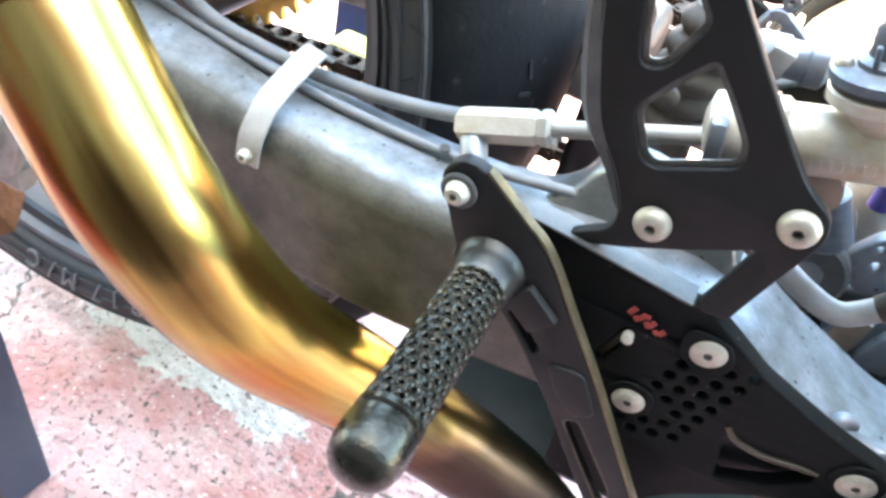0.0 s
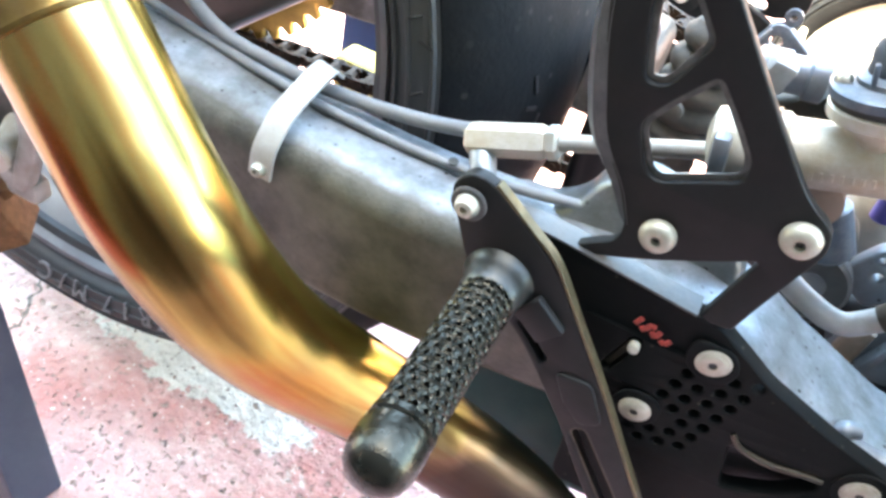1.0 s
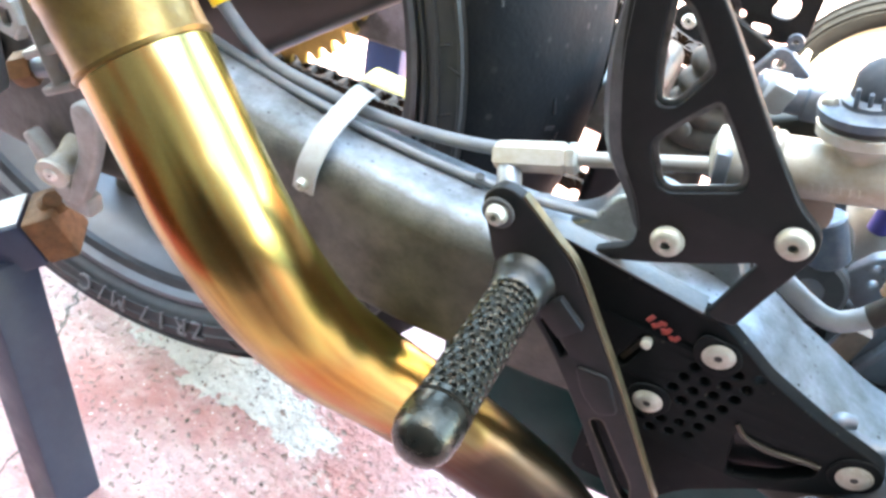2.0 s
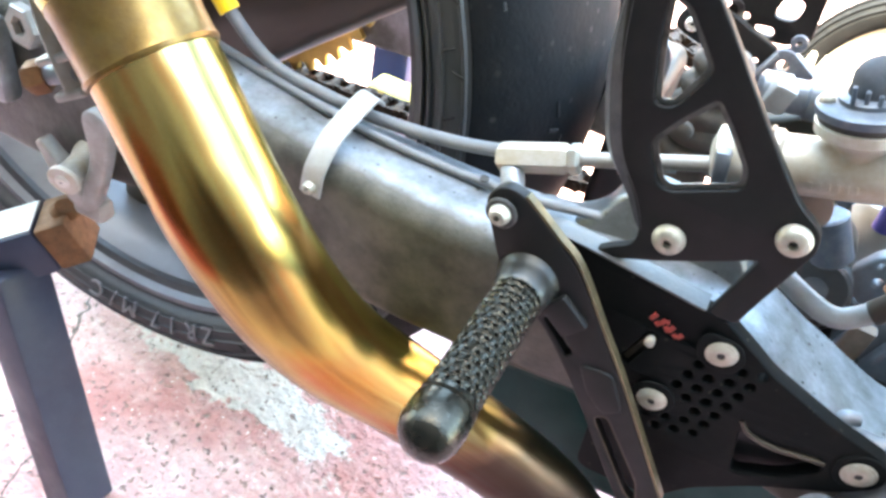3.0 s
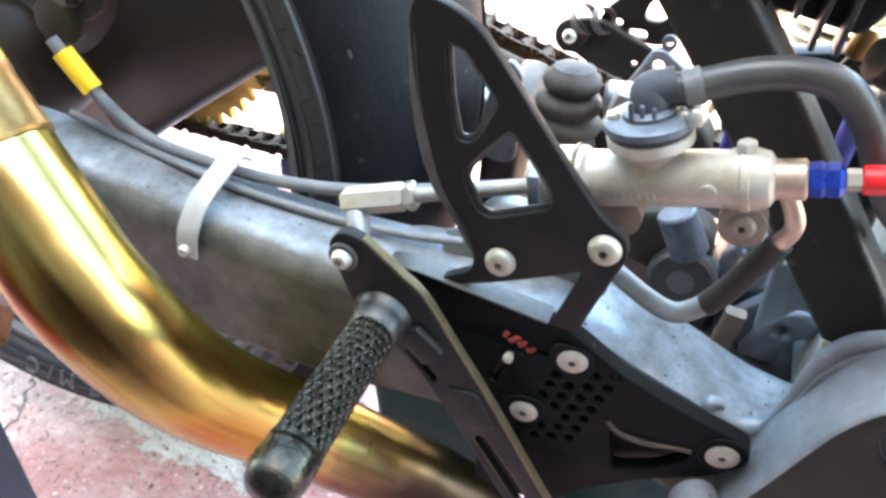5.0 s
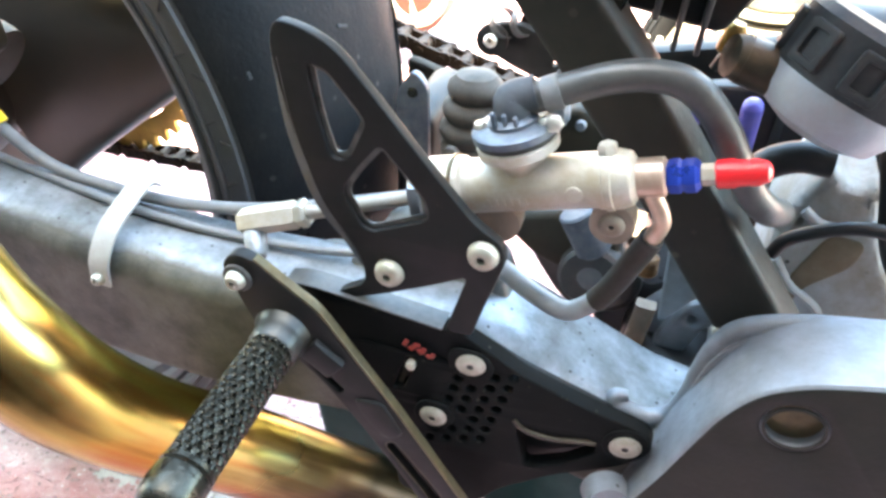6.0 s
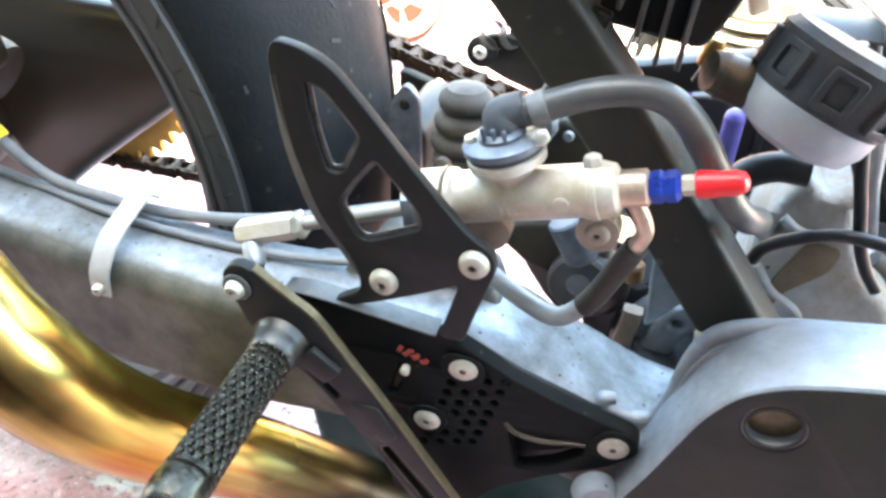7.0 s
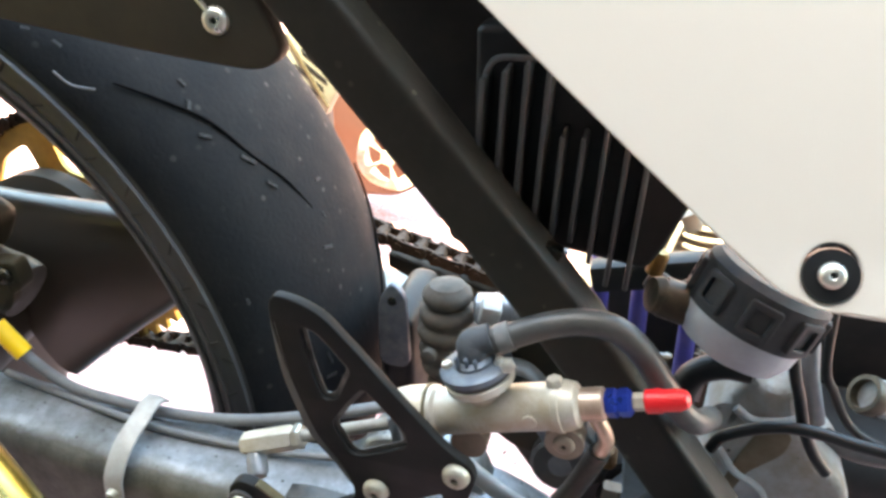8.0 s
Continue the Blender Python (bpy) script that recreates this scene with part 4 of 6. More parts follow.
# ---- rearset ----
def rearset():
    r = thing("rearset_bracket", (0.03, 0.0, 0.30), "black anodised rearset bracket with rows of adjustment holes", "bracket")
    outline = rounded([(-0.046, 0.381, 0.006), (-0.032, 0.384, 0.004), (0.022, 0.3795, 0.004), (0.031, 0.3770, 0.003), (0.046, 0.3665, 0.004), (0.0533, 0.3610, 0.004), (0.081, 0.3475, 0.01), (0.098, 0.3415, 0.008), (0.1070, 0.3375, 0.010), (0.1095, 0.327, 0.01), (0.099, 0.316), (0.072, 0.302), (0.050, 0.285), (0.040, 0.27), (0.004, 0.27), (0.002, 0.30), (-0.012, 0.335), (-0.040, 0.360)], 0.006)
    holes = []
    for i in range(9):
        for j in range(4):
            x, z = 0.0255 + 0.0072 * j + 0.0018 * (8 - i) - 0.0018 * 4, 0.3165 + 0.0068 * (8 - i) - 0.0035 + 0.0016 * j
            far = min(math.hypot(x - 0.034, z - 0.364), math.hypot(x - 0.0200, z - 0.3293) + 0.001, math.hypot(x - 0.012, z - 0.356))
            if far > 0.0105 and z < 0.3715 - 0.56 * (x - 0.031) and x < 0.056:
                holes.append(ring_of(x, z, 0.0021, 10))
    slot = rounded([(0.0075, 0.3595), (0.012, 0.3595), (0.006, 0.339), (0.0015, 0.339)], 0.0022, 5)
    gap = rounded([(0.054, 0.3300), (0.070, 0.3275), (0.085, 0.3300), (0.0885, 0.3230), (0.076, 0.311), (0.060, 0.304)], 0.004)
    plate_ob = part("back_plate", plate(outline, [slot, gap, *holes], -0.003, 0.0075, 0.0009), SATIN, r)
    part("top_edge", sweep(spline([(-0.044, 0.001, 0.3825), (-0.032, 0.001, 0.3843), (0.0, 0.001, 0.3818), (0.022, 0.001, 0.3797)], 6), lambda q: [(p.x, p.y) for p in rounded([(0.0050, -0.0004), (0.0050, 0.0005), (-0.0050, 0.0005), (-0.0050, -0.0004)], 0.0003)]), BLACK_EDGE, plate_ob, "rubbed grey upper edge")
    # raised adjuster: a lobed boss round each bolt
    boss = rounded([(0.0255, 0.3715, 0.006), (0.0395, 0.3700, 0.005), (0.0435, 0.3610, 0.005), (0.0400, 0.3545, 0.005), (0.0300, 0.3550, 0.005), (0.0245, 0.3620, 0.006)], 0.005, 6)
    part("bolt_boss", plate(boss, [], -0.0042, 0.0014, 0.0005), SATIN, plate_ob)
    part("bolt_boss", plate(ring_of(0.0200, 0.3293, 0.0086, 28), [], -0.0042, 0.0014, 0.0005), SATIN, plate_ob)
    part("end_boss", plate(ring_of(0.0985, 0.3308, 0.0094, 30), [], -0.0042, 0.0014, 0.0006), SATIN, plate_ob)
    rib = spline([(0.053, -0.0026, 0.3345), (0.058, -0.0030, 0.3295), (0.068, -0.0032, 0.3270), (0.078, -0.0030, 0.3278), (0.087, -0.0026, 0.3280)], 5)
    part("brace", sweep(rib, lambda q: [(p.x, p.y) for p in rounded([(0.0012, -0.0010), (0.0012, 0.0010), (-0.0012, 0.0010), (-0.0012, -0.0010)], 0.0006)]), OLD_BRONZE, r, "worn bronze-brown rib")
    # black sheet added behind so that the gap and holes look dark
    part("backing", plate(rounded([(-0.02, 0.374), (0.028, 0.372), (0.052, 0.357), (0.092, 0.338), (0.10, 0.318), (0.06, 0.290), (0.01, 0.28)], 0.006), [], 0.0065, 0.004, 0.0008), BLACK_PAINT, r)
    part("pin", lathe([(0.0020, 0), (0.0020, 0.0032), (0.0014, 0.0036)], (0.0097, -0.002, 0.356), (0, -1, 0), 16), ALU_BRIGHT, r)
    part("slot_spring", sweep(spline([(0.0085, -0.0008, 0.3545), (0.0062, -0.0008, 0.3475), (0.0042, -0.0008, 0.3410)], 4), lambda q: [(0.0012, -0.0004), (0.0012, 0.0004), (-0.0012, 0.0004), (-0.0012, -0.0004)]), OLD_BRONZE, r)
    # worn red maker's mark: short slanting strokes, some rubbed away
    for k, (dx, dz, ln, tilt) in enumerate(((0.0, 0.0010, 0.0052, 22), (0.0022, -0.0014, 0.0030, -48), (0.0036, 0.0002, 0.0046, 30), (0.0060, -0.0020, 0.0038, -35), (0.0074, -0.0010, 0.0044, 18), (0.0096, -0.0034, 0.0030, -55), (0.0112, -0.0026, 0.0040, 25), (0.0052, 0.0012, 0.0022, 80))):
        part("red_mark", block((0.0019, 0.0005, ln * 0.75), Matrix.Translation((0.0072 + dx, -0.0032, 0.3662 + dz)) @ pose(0, 0, 0, 0, tilt, 0), 0.0002, 1), RED_PRINT, r, "red printed mark")
    for (x, z) in ((0.0340, 0.3638), (0.0200, 0.3293)):
        bolt("bolt", (x, -0.0042, z), (0, -1, 0), 0.0047, 0.0009, WASHER, r, "", 0.34, 0.0010, 0.0058, WASHER)
    bolt("bolt", (0.0985, -0.0042, 0.3308), (0, -1, 0), 0.0052, 0.0009, WASHER, r, "", 0.32, 0.0010, 0.0064, WASHER)
    # the front half of the bracket turns inwards, towards the frame
    for ob in r.children_recursive:
        for v in ob.data.vertices:
            v.co.y += 0.14 * max(0.0, v.co.x - 0.02)
    return r


rearset()


def heel_guard():
    g = thing("heel_guard", (0.005, 0.0, 0.39), "black anodised heel guard plate with cut-outs and two button bolts", "guard")
    outline = rounded([(-0.0375, 0.4908, 0.004), (-0.028, 0.4895, 0.006), (-0.0175, 0.4850, 0.012), (-0.0042, 0.4705, 0.03), (0.0143, 0.4487, 0.03), (0.0317, 0.4300, 0.006), (0.0412, 0.4245, 0.006),
                       (0.0432, 0.4175, 0.006), (0.0365, 0.393, 0.01), (0.0330, 0.3785, 0.002), (0.0225, 0.3775, 0.002), (0.0298, 0.4066, 0.003), (0.0165, 0.3985, 0.01), (0.004, 0.3918, 0.008),
                       (-0.0055, 0.3868, 0.006), (-0.017, 0.3822, 0.006), (-0.029, 0.3772, 0.001), (-0.0185, 0.3862, 0.006), (-0.0100, 0.3918, 0.004), (-0.0098, 0.3985, 0.008), (-0.0150, 0.4095, 0.015),
                       (-0.0245, 0.4222, 0.02), (-0.0305, 0.4380, 0.03), (-0.0355, 0.4550, 0.03), (-0.0390, 0.4730, 0.02), (-0.0400, 0.4845, 0.006)], 0.006, 6)
    upper = rounded([(-0.0276, 0.4782, 0.003), (-0.0209, 0.4768, 0.004), (-0.0147, 0.4698, 0.01), (-0.0074, 0.4608, 0.003), (-0.0142, 0.4455, 0.003), (-0.0205, 0.4440, 0.004), (-0.0251, 0.4594, 0.01)], 0.003, 5)
    lower = rounded([(-0.0178, 0.4320, 0.004), (-0.0112, 0.4430, 0.006), (-0.0028, 0.4535, 0.003), (0.0062, 0.4440, 0.01), (0.0140, 0.4345, 0.006), (0.0148, 0.4277, 0.003), (-0.0060, 0.4172, 0.004), (-0.0105, 0.4185, 0.003)], 0.003, 5)
    guard = part("guard_plate", plate(outline, [upper, lower], -0.002, 0.0045, 0.0007), BLACK_ANO, g)
    for loop in (upper, lower):
        part("bare_edge", sweep([(p[0], 0.0004, p[1]) for p in [*loop, loop[0]]], lambda q: [(0.0019, -0.0003), (0.0019, 0.0003), (-0.0019, 0.0003), (-0.0019, -0.0003)]), WORN_EDGE, guard, "rubbed bare edge")
    # broad rubbed chamfer that runs down the rear edge, its sheen painted as lighter grey
    rear = spline([(-0.0392, 0.000, 0.4780), (-0.0360, 0.0005, 0.4560), (-0.0310, 0.0010, 0.4380), (-0.0255, 0.0012, 0.4235), (-0.0160, 0.0010, 0.4100), (-0.0107, 0.000, 0.3990)], 7)
    bm = bmesh.new()
    rings = []
    for i, q in enumerate(rear):
        k = i / (len(rear) - 1)
        w = 0.0052 * math.sin(math.pi * min(1.0, k * 0.95 + 0.05)) ** 0.6
        rings.append([bm.verts.new((q.x + 0.0016, -0.0021, q.z + 0.0003)), bm.verts.new((q.x - w * 0.45, -0.0010, q.z - w * 0.3)), bm.verts.new((q.x - w, 0.0042, q.z - w * 0.6)), bm.verts.new((q.x + 0.0012, 0.0024, q.z))])
    for a, b in zip(rings, rings[1:]):
        for j in range(4):
            bm.faces.new((a[j], a[(j + 1) % 4], b[(j + 1) % 4], b[j]))
    part("chamfer", bm, WORN_SHEEN_BLACK, guard, "dull grey rubbed chamfer with painted edge sheen")
    for x, z in ((0.0005, 0.4005), (0.0352, 0.4188)):
        bolt("button_bolt", (x, -0.002, z), (0, -1, 0), 0.0058, 0.0040, WASHER, g)


heel_guard()


def foot_peg():
    base, end = Vector((-0.0385, -0.016, 0.3690)), Vector((-0.0365, -0.098, 0.3705))
    d = (end - base).normalized()
    p = thing("foot_peg", base, "grey metal foot peg drilled all over with small round holes", "peg")
    part("flange", lathe([(0.006, -0.004), (0.0128, -0.004), (0.0130, -0.002), (0.0126, 0.001), (0.0112, 0.003), (0.0104, 0.006), (0.0100, 0.011), (0.0090, 0.0125)], base, d, 40), PEG_DARK, p)
    part("lock_ring", lathe([(0.0090, 0.0), (0.0134, 0.0003), (0.0136, 0.0011), (0.0090, 0.0016)], base - d * 0.0042, d, 40), OLD_BRONZE, p)
    L = (end - base).length
    part("peg_core", lathe([(0.0062, 0.01), (0.0062, L - 0.008)], base, d, 30), DARK_SOCKET, p)
    # the drilled sleeve: staggered cells round the peg, each with a hole whose lip stands proud
    bm = bmesh.new()
    turn = d.to_track_quat("Z", "Y").to_matrix()
    rows, cols, r = 16, 15, 0.0090
    z0 = 0.012
    step = (L - 0.0135 - z0) / rows

    def at(u, v, rad):
        a = math.tau * u / cols
        return base + turn @ Vector((rad * math.cos(a), rad * math.sin(a), z0 + v * step))
    n = 8
    for j in range(rows):
        for i in range(cols):
            o = 0.5 * (j % 2)
            rim = [(math.cos(math.tau * k / n), math.sin(math.tau * k / n)) for k in range(n)]
            edge = [(i + o + 0.5 * c / max(abs(c), abs(q)), j + 0.5 + 0.5 * q / max(abs(c), abs(q))) for c, q in rim]
            so = [bm.verts.new(at(u, v, r)) for u, v in edge]
            lip = [bm.verts.new(at(i + o + 0.36 * c, j + 0.5 + 0.36 * q, r + 0.00045)) for c, q in rim]
            ho = [bm.verts.new(at(i + o + 0.25 * c, j + 0.5 + 0.26 * q, r + 0.0002)) for c, q in rim]
            hi = [bm.verts.new(at(i + o + 0.23 * c, j + 0.5 + 0.24 * q, r - 0.0024)) for c, q in rim]
            for k in range(n):
                k2 = (k + 1) % n
                for a, b in ((so, lip), (lip, ho), (ho, hi)):
                    bm.faces.new((a[k], a[k2], b[k2], b[k]))
    bmesh.ops.remove_doubles(bm, verts=bm.verts, dist=0.00005)
    part("drilled_sleeve", bm, GREY_METAL, p)
    part("end_collar", lathe([(0.0086, L - 0.0140), (0.0098, L - 0.0136), (0.0099, L - 0.0118), (0.0090, L - 0.0108)], base, d, 36), GREY_METAL, p)
    part("end_ball", lathe([(0.0088, L - 0.0112), (0.0099, L - 0.0100), (0.0102, L - 0.006), (0.0099, L - 0.001), (0.0088, L + 0.0027), (0.0068, L + 0.0052), (0.0036, L + 0.0066), (0.0, L + 0.0070)], base, d, 36), GREY_METAL, p)
    return p


foot_peg()


def brake_pedal():
    b = thing("brake_pedal", (-0.04, -0.02, 0.36), "black brake pedal lever with a worn brassy edge", "pedal")
    outline = rounded([(-0.0625, 0.397, 0.007), (-0.056, 0.4045, 0.006), (-0.048, 0.4030, 0.004), (-0.033, 0.3920, 0.01), (-0.0225, 0.3840, 0.008), (0.0055, 0.3450, 0.02), (0.040, 0.2920), (0.050, 0.272), (0.036, 0.264), (0.016, 0.292),
                       (-0.006, 0.325, 0.02), (-0.026, 0.350, 0.01), (-0.050, 0.368, 0.012), (-0.057, 0.384, 0.01)], 0.006)
    long_slot = rounded([(0.0025, 0.3185), (0.0075, 0.3225), (0.0290, 0.2945), (0.0330, 0.2815), (0.0270, 0.2845)], 0.003)
    side_slot = rounded([(-0.0285, 0.3560), (-0.0255, 0.3575), (-0.0140, 0.3455), (-0.0160, 0.3425)], 0.0012)
    lever = part("lever_plate", plate(outline, [long_slot, side_slot], -0.0172, 0.0055, 0.0009), BLACK_ANO, b)
    for loop in (long_slot,):
        part("slot_edge", sweep([(p[0], -0.0164, p[1]) for p in [*loop, loop[0]]], lambda q: [(0.0005, -0.0004), (0.0005, 0.0004), (-0.0005, 0.0004), (-0.0005, -0.0004)]), OLD_BRONZE, lever, "slot edge worn to brown metal")
    edge = [(-0.048, 0.4030), (-0.033, 0.3922), (-0.0222, 0.3838), (-0.0075, 0.3633), (0.0055, 0.3450), (0.0225, 0.3190), (0.040, 0.2920)]
    part("worn_edge", sweep(spline([(x + 0.0003, -0.0150, z + 0.0003) for x, z in edge], 6), lambda q: [(p.x, p.y) for p in rounded([(0.0020, -0.0006), (0.0020, 0.0005), (-0.0020, 0.0005), (-0.0020, -0.0006)], 0.0003)]), BRONZE, lever, "edge worn to brassy metal")
    part("stop_block", block((0.015, 0.004, 0.012), Matrix.Translation((-0.0215, -0.0185, 0.3625)) @ pose(0, 0, 0, 0, 38, 0), 0.0012), BLACK_ANO, b)
    part("lever_web", plate(rounded([(-0.010, 0.343), (0.003, 0.345), (0.012, 0.3290), (0.005, 0.3235), (-0.004, 0.3315)], 0.003), [], -0.0184, 0.003, 0.0008), BLACK_ANO, b)
    bolt("lever_bolt", (-0.0545, -0.018, 0.3938), (0, -1, 0), 0.0042, 0.005, WASHER, b)
    part("spacer", lathe([(0.0058, 0), (0.006, 0.0004), (0.006, 0.0012), (0.0056, 0.0016)], (-0.0545, -0.0178, 0.3938), (0, -1, 0), 24), BLACK_EDGE, b)


brake_pedal()


def pushrod():
    p = thing("brake_pushrod", (-0.03, 0.012, 0.405), "brake pushrod with bright hexagonal clevis", "rod")
    a, b = Vector((-0.069, 0.010, 0.396)), Vector((0.015, 0.016, 0.428))
    d = (b - a).normalized()
    part("clevis", lathe([(0.0045, 0.0), (0.0055, 0.001), (0.0058, 0.004), (0.0058, 0.026), (0.005, 0.0275)], a, d, 6), ALU_BRIGHT, p)
    part("lock_nut", lathe([(0.0048, 0.0275), (0.0058, 0.0285), (0.0058, 0.031), (0.0048, 0.032)], a, d, 6), STEEL, p)
    part("rod", lathe([(0.0028, 0.03), (0.0028, 0.085)], a, d, 20), ZINC, p)
    part("stop_tab", block((0.005, 0.010, 0.015), Matrix.Translation((0.006, 0.012, 0.4255)) @ pose(0, 0, 0, 0, -10, 0), 0.0015), ALU_CAST, p)
    part("pin", lathe([(0.0042, 0.0), (0.0046, 0.002), (0.0046, 0.016), (0.0036, 0.018)], a + d * 0.004 + Vector((0, 0.003, -0.0)), Vector((0.012, -0.02, -0.012)), 20), ALU_CAST, p)


pushrod()


def master_cylinder():
    m = thing("master_cylinder", (0.05, 0.02, 0.43), "silver rear brake master cylinder with grey reservoir fitting", "cylinder")
    a, b = Vector((0.013, 0.02, 0.4275)), Vector((0.082, 0.02, 0.4485))
    d = (b - a).normalized()
    part("boot", lathe([(0.006, -0.012), (0.0105, -0.01), (0.0114, -0.004), (0.0114, 0.004), (0.010, 0.006)], a, d, 40), ALU_BRIGHT, m)
    part("barrel", lathe([(0.0095, 0.004), (0.0112, 0.005), (0.0112, 0.009), (0.0099, 0.0105), (0.0097, 0.030), (0.0096, 0.056), (0.0102, 0.0575), (0.0102, 0.064), (0.0090, 0.068), (0.006, 0.07)], a, d, 40), ALU_BRIGHT, m)
    up = Vector((-0.29, 0, 0.957))
    c = a + d * 0.0315 + up * 0.0035
    part("reservoir_boss", lathe([(0.0070, 0.0), (0.0076, 0.0045), (0.0095, 0.0078), (0.0122, 0.0096), (0.0140, 0.0106), (0.0142, 0.0140), (0.0130, 0.0148)], c, up, 36), ALU_BRIGHT, m)
    part("seal", lathe([(0.0136, 0.0146), (0.0138, 0.0164)], c, up, 36), DARK_SOCKET, m)
    part("fitting_flange", lathe([(0.013, 0.0162), (0.0146, 0.0166), (0.0147, 0.0192), (0.0130, 0.0202)], c, up, 36), BLUE_GREY, m)
    for s in (-1, 1):
        bolt("screw", c + up * 0.0198 + d * 0.0112 * s + Vector((0, -0.002, 0)), up, 0.0024, 0.0024, STEEL, m)
    for t, z in ((0.020, -0.0125), (0.060, -0.0145)):
        part("mounting_ear", lathe([(0.003, 0), (0.0078, 0), (0.0078, 0.008), (0.003, 0.008)], a + d * t + up * z + Vector((0, -0.006, 0)), (0, 1, 0), 28), EAR, m)
    bolt("ear_bolt", a + d * 0.060 + up * -0.0145 + Vector((0, -0.006, 0)), (0, -1, 0), 0.0045, 0.002, EAR, m)
    part("banjo_head", lathe([(0.0056, -0.0035), (0.0066, -0.003), (0.0066, 0.0060), (0.0054, 0.0068)], b, d, 24), COPPERY, m, "copper-tinted banjo head")
    part("bleed_body", lathe([(0.0048, 0.0066), (0.0056, 0.0074), (0.0058, 0.0105), (0.0050, 0.0115), (0.0056, 0.0125), (0.0056, 0.0155), (0.0042, 0.0170)], b, d, 6), BLUE_ANO, m, "blue anodised fitting")
    part("nipple", lathe([(0.0028, 0.0168), (0.0036, 0.0174), (0.0036, 0.0215), (0.0026, 0.0220)], b, d, 6), ALU_BRIGHT, m)
    part("red_cap", lathe([(0.0036, 0.0214), (0.0046, 0.0219), (0.0047, 0.0270), (0.0042, 0.0285), (0.0043, 0.0340), (0.0034, 0.0368), (0.0018, 0.0380), (0, 0.0382)], b, d, 28), RED, m, "red rubber dust cap")
    # elbow and supply hose
    top = c + up * 0.0198
    elbow = spline([top, top + up * 0.0055 + Vector((0.0004, 0.0005, 0)), (0.0350, 0.0215, 0.4668), (0.0420, 0.0232, 0.4698)], 6)
    part("elbow", sweep(elbow, lambda k: circle(0.0066 - 0.0008 * k, 24)), CAP_BLACK, m, "black rubber elbow")
    part("elbow_base", lathe([(0.0085, 0.0), (0.0085, 0.0018), (0.0066, 0.0030)], top, up, 28), BLUE_GREY, m)
    for k in range(3):
        part("spout_rib", block((0.0014, 0.0024, 0.0060), Matrix.Translation(top + up * 0.0040 + Vector((-0.0042 + 0.0038 * k, -0.0066, -0.001))) @ pose(0, 0, 0, 0, -17, 0), 0.0005), BLUE_GREY, m)
    part("clip_nut", lathe([(0.0024, 0.0), (0.0030, 0.0004), (0.0030, 0.0034), (0.0020, 0.0040)], (0.0500, 0.0160, 0.4640), (0.3, -1, 0.4), 6), STEEL, m)
    part("cast_mark", lathe([(0.0030, 0), (0.0030, 0.0006), (0.0026, 0.0009)], a + d * 0.050 + Vector((0, -0.0092, 0)), (0, -1, 0), 20), ALU_BRIGHT, m)
    for k in range(7):
        part("cast_letter_bar", block((0.0011, 0.0006, 0.0030), Matrix.Translation(a + d * (0.018 + 0.0026 * k) + Vector((0, -0.0094, -0.0018))) @ pose(0, 0, 0, 8, -17, 0), 0.0002, 1), ALU_BRIGHT, m)
    h = thing("supply_hose", top + up * 0.0165 + d * 0.012, "dusty dark grey rubber hose from the reservoir fitting", "hose")
    part("hose", tube([(0.0365, 0.0225, 0.4655), (0.047, 0.025, 0.4695), (0.0628, 0.028, 0.4762), (0.0766, 0.030, 0.4790), (0.0885, 0.031, 0.4772), (0.0992, 0.032, 0.4680), (0.1085, 0.033, 0.4540), (0.1165, 0.035, 0.4415), (0.1240, 0.040, 0.4330), (0.131, 0.056, 0.4230)], 0.0053, 20), HOSE, h)
    part("hose_clip", lathe([(0.0054, -0.003), (0.0060, -0.0028), (0.0060, 0.0028), (0.0054, 0.003)], (0.0470, 0.0250, 0.4695), (0.87, 0.2, 0.4), 24), HOSE_WORN, h, "pale worn hose clip")
    part("seam_ring", lathe([(0.0112, 0.0), (0.0121, 0.0003), (0.0121, 0.0012), (0.0112, 0.0015)], a + d * 0.0055, d, 40), BRONZE, m)
    part("lock_bolt", lathe([(0.0034, 0), (0.0034, 0.0040), (0.0026, 0.0050)], a + d * 0.061 + up * 0.0085, up, 6), ALU_BRIGHT, m)
    part("end_flange", lathe([(0.0098, 0), (0.0108, 0.0005), (0.0108, 0.0030), (0.0098, 0.0035)], a + d * 0.0590, d, 36), ALU_BRIGHT, m)
    ln = thing("brake_line", b, "dusty grey brake line with a bent steel end", "brake line")
    part("line", tube([(0.0745, 0.0250, 0.3880), (0.0700, 0.0245, 0.3832), (0.0655, 0.0235, 0.3805), (0.0605, 0.0240, 0.3798), (0.0550, 0.0255, 0.3805), (0.047, 0.0275, 0.3828), (0.0325, 0.033, 0.3872), (0.018, 0.040, 0.392)], 0.0040, 16), LINE_PALE, ln)
    part("sheath", tube([(0.0885, 0.0215, 0.4245), (0.0868, 0.0225, 0.4185), (0.0795, 0.0240, 0.3985), (0.0750, 0.0250, 0.3888), (0.0738, 0.0250, 0.3870)], 0.0046, 16), SHEATH, ln, "dark brown rubber sheath")
    part("line_end", tube([b + d * 0.002 + Vector((0, -0.0005, -0.004)), (0.0890, 0.0195, 0.4370), (0.0903, 0.0200, 0.4310), (0.0882, 0.0212, 0.4235)], 0.0031, 16), COPPERY, ln, "bent copper-tinted end pipe")



master_cylinder()

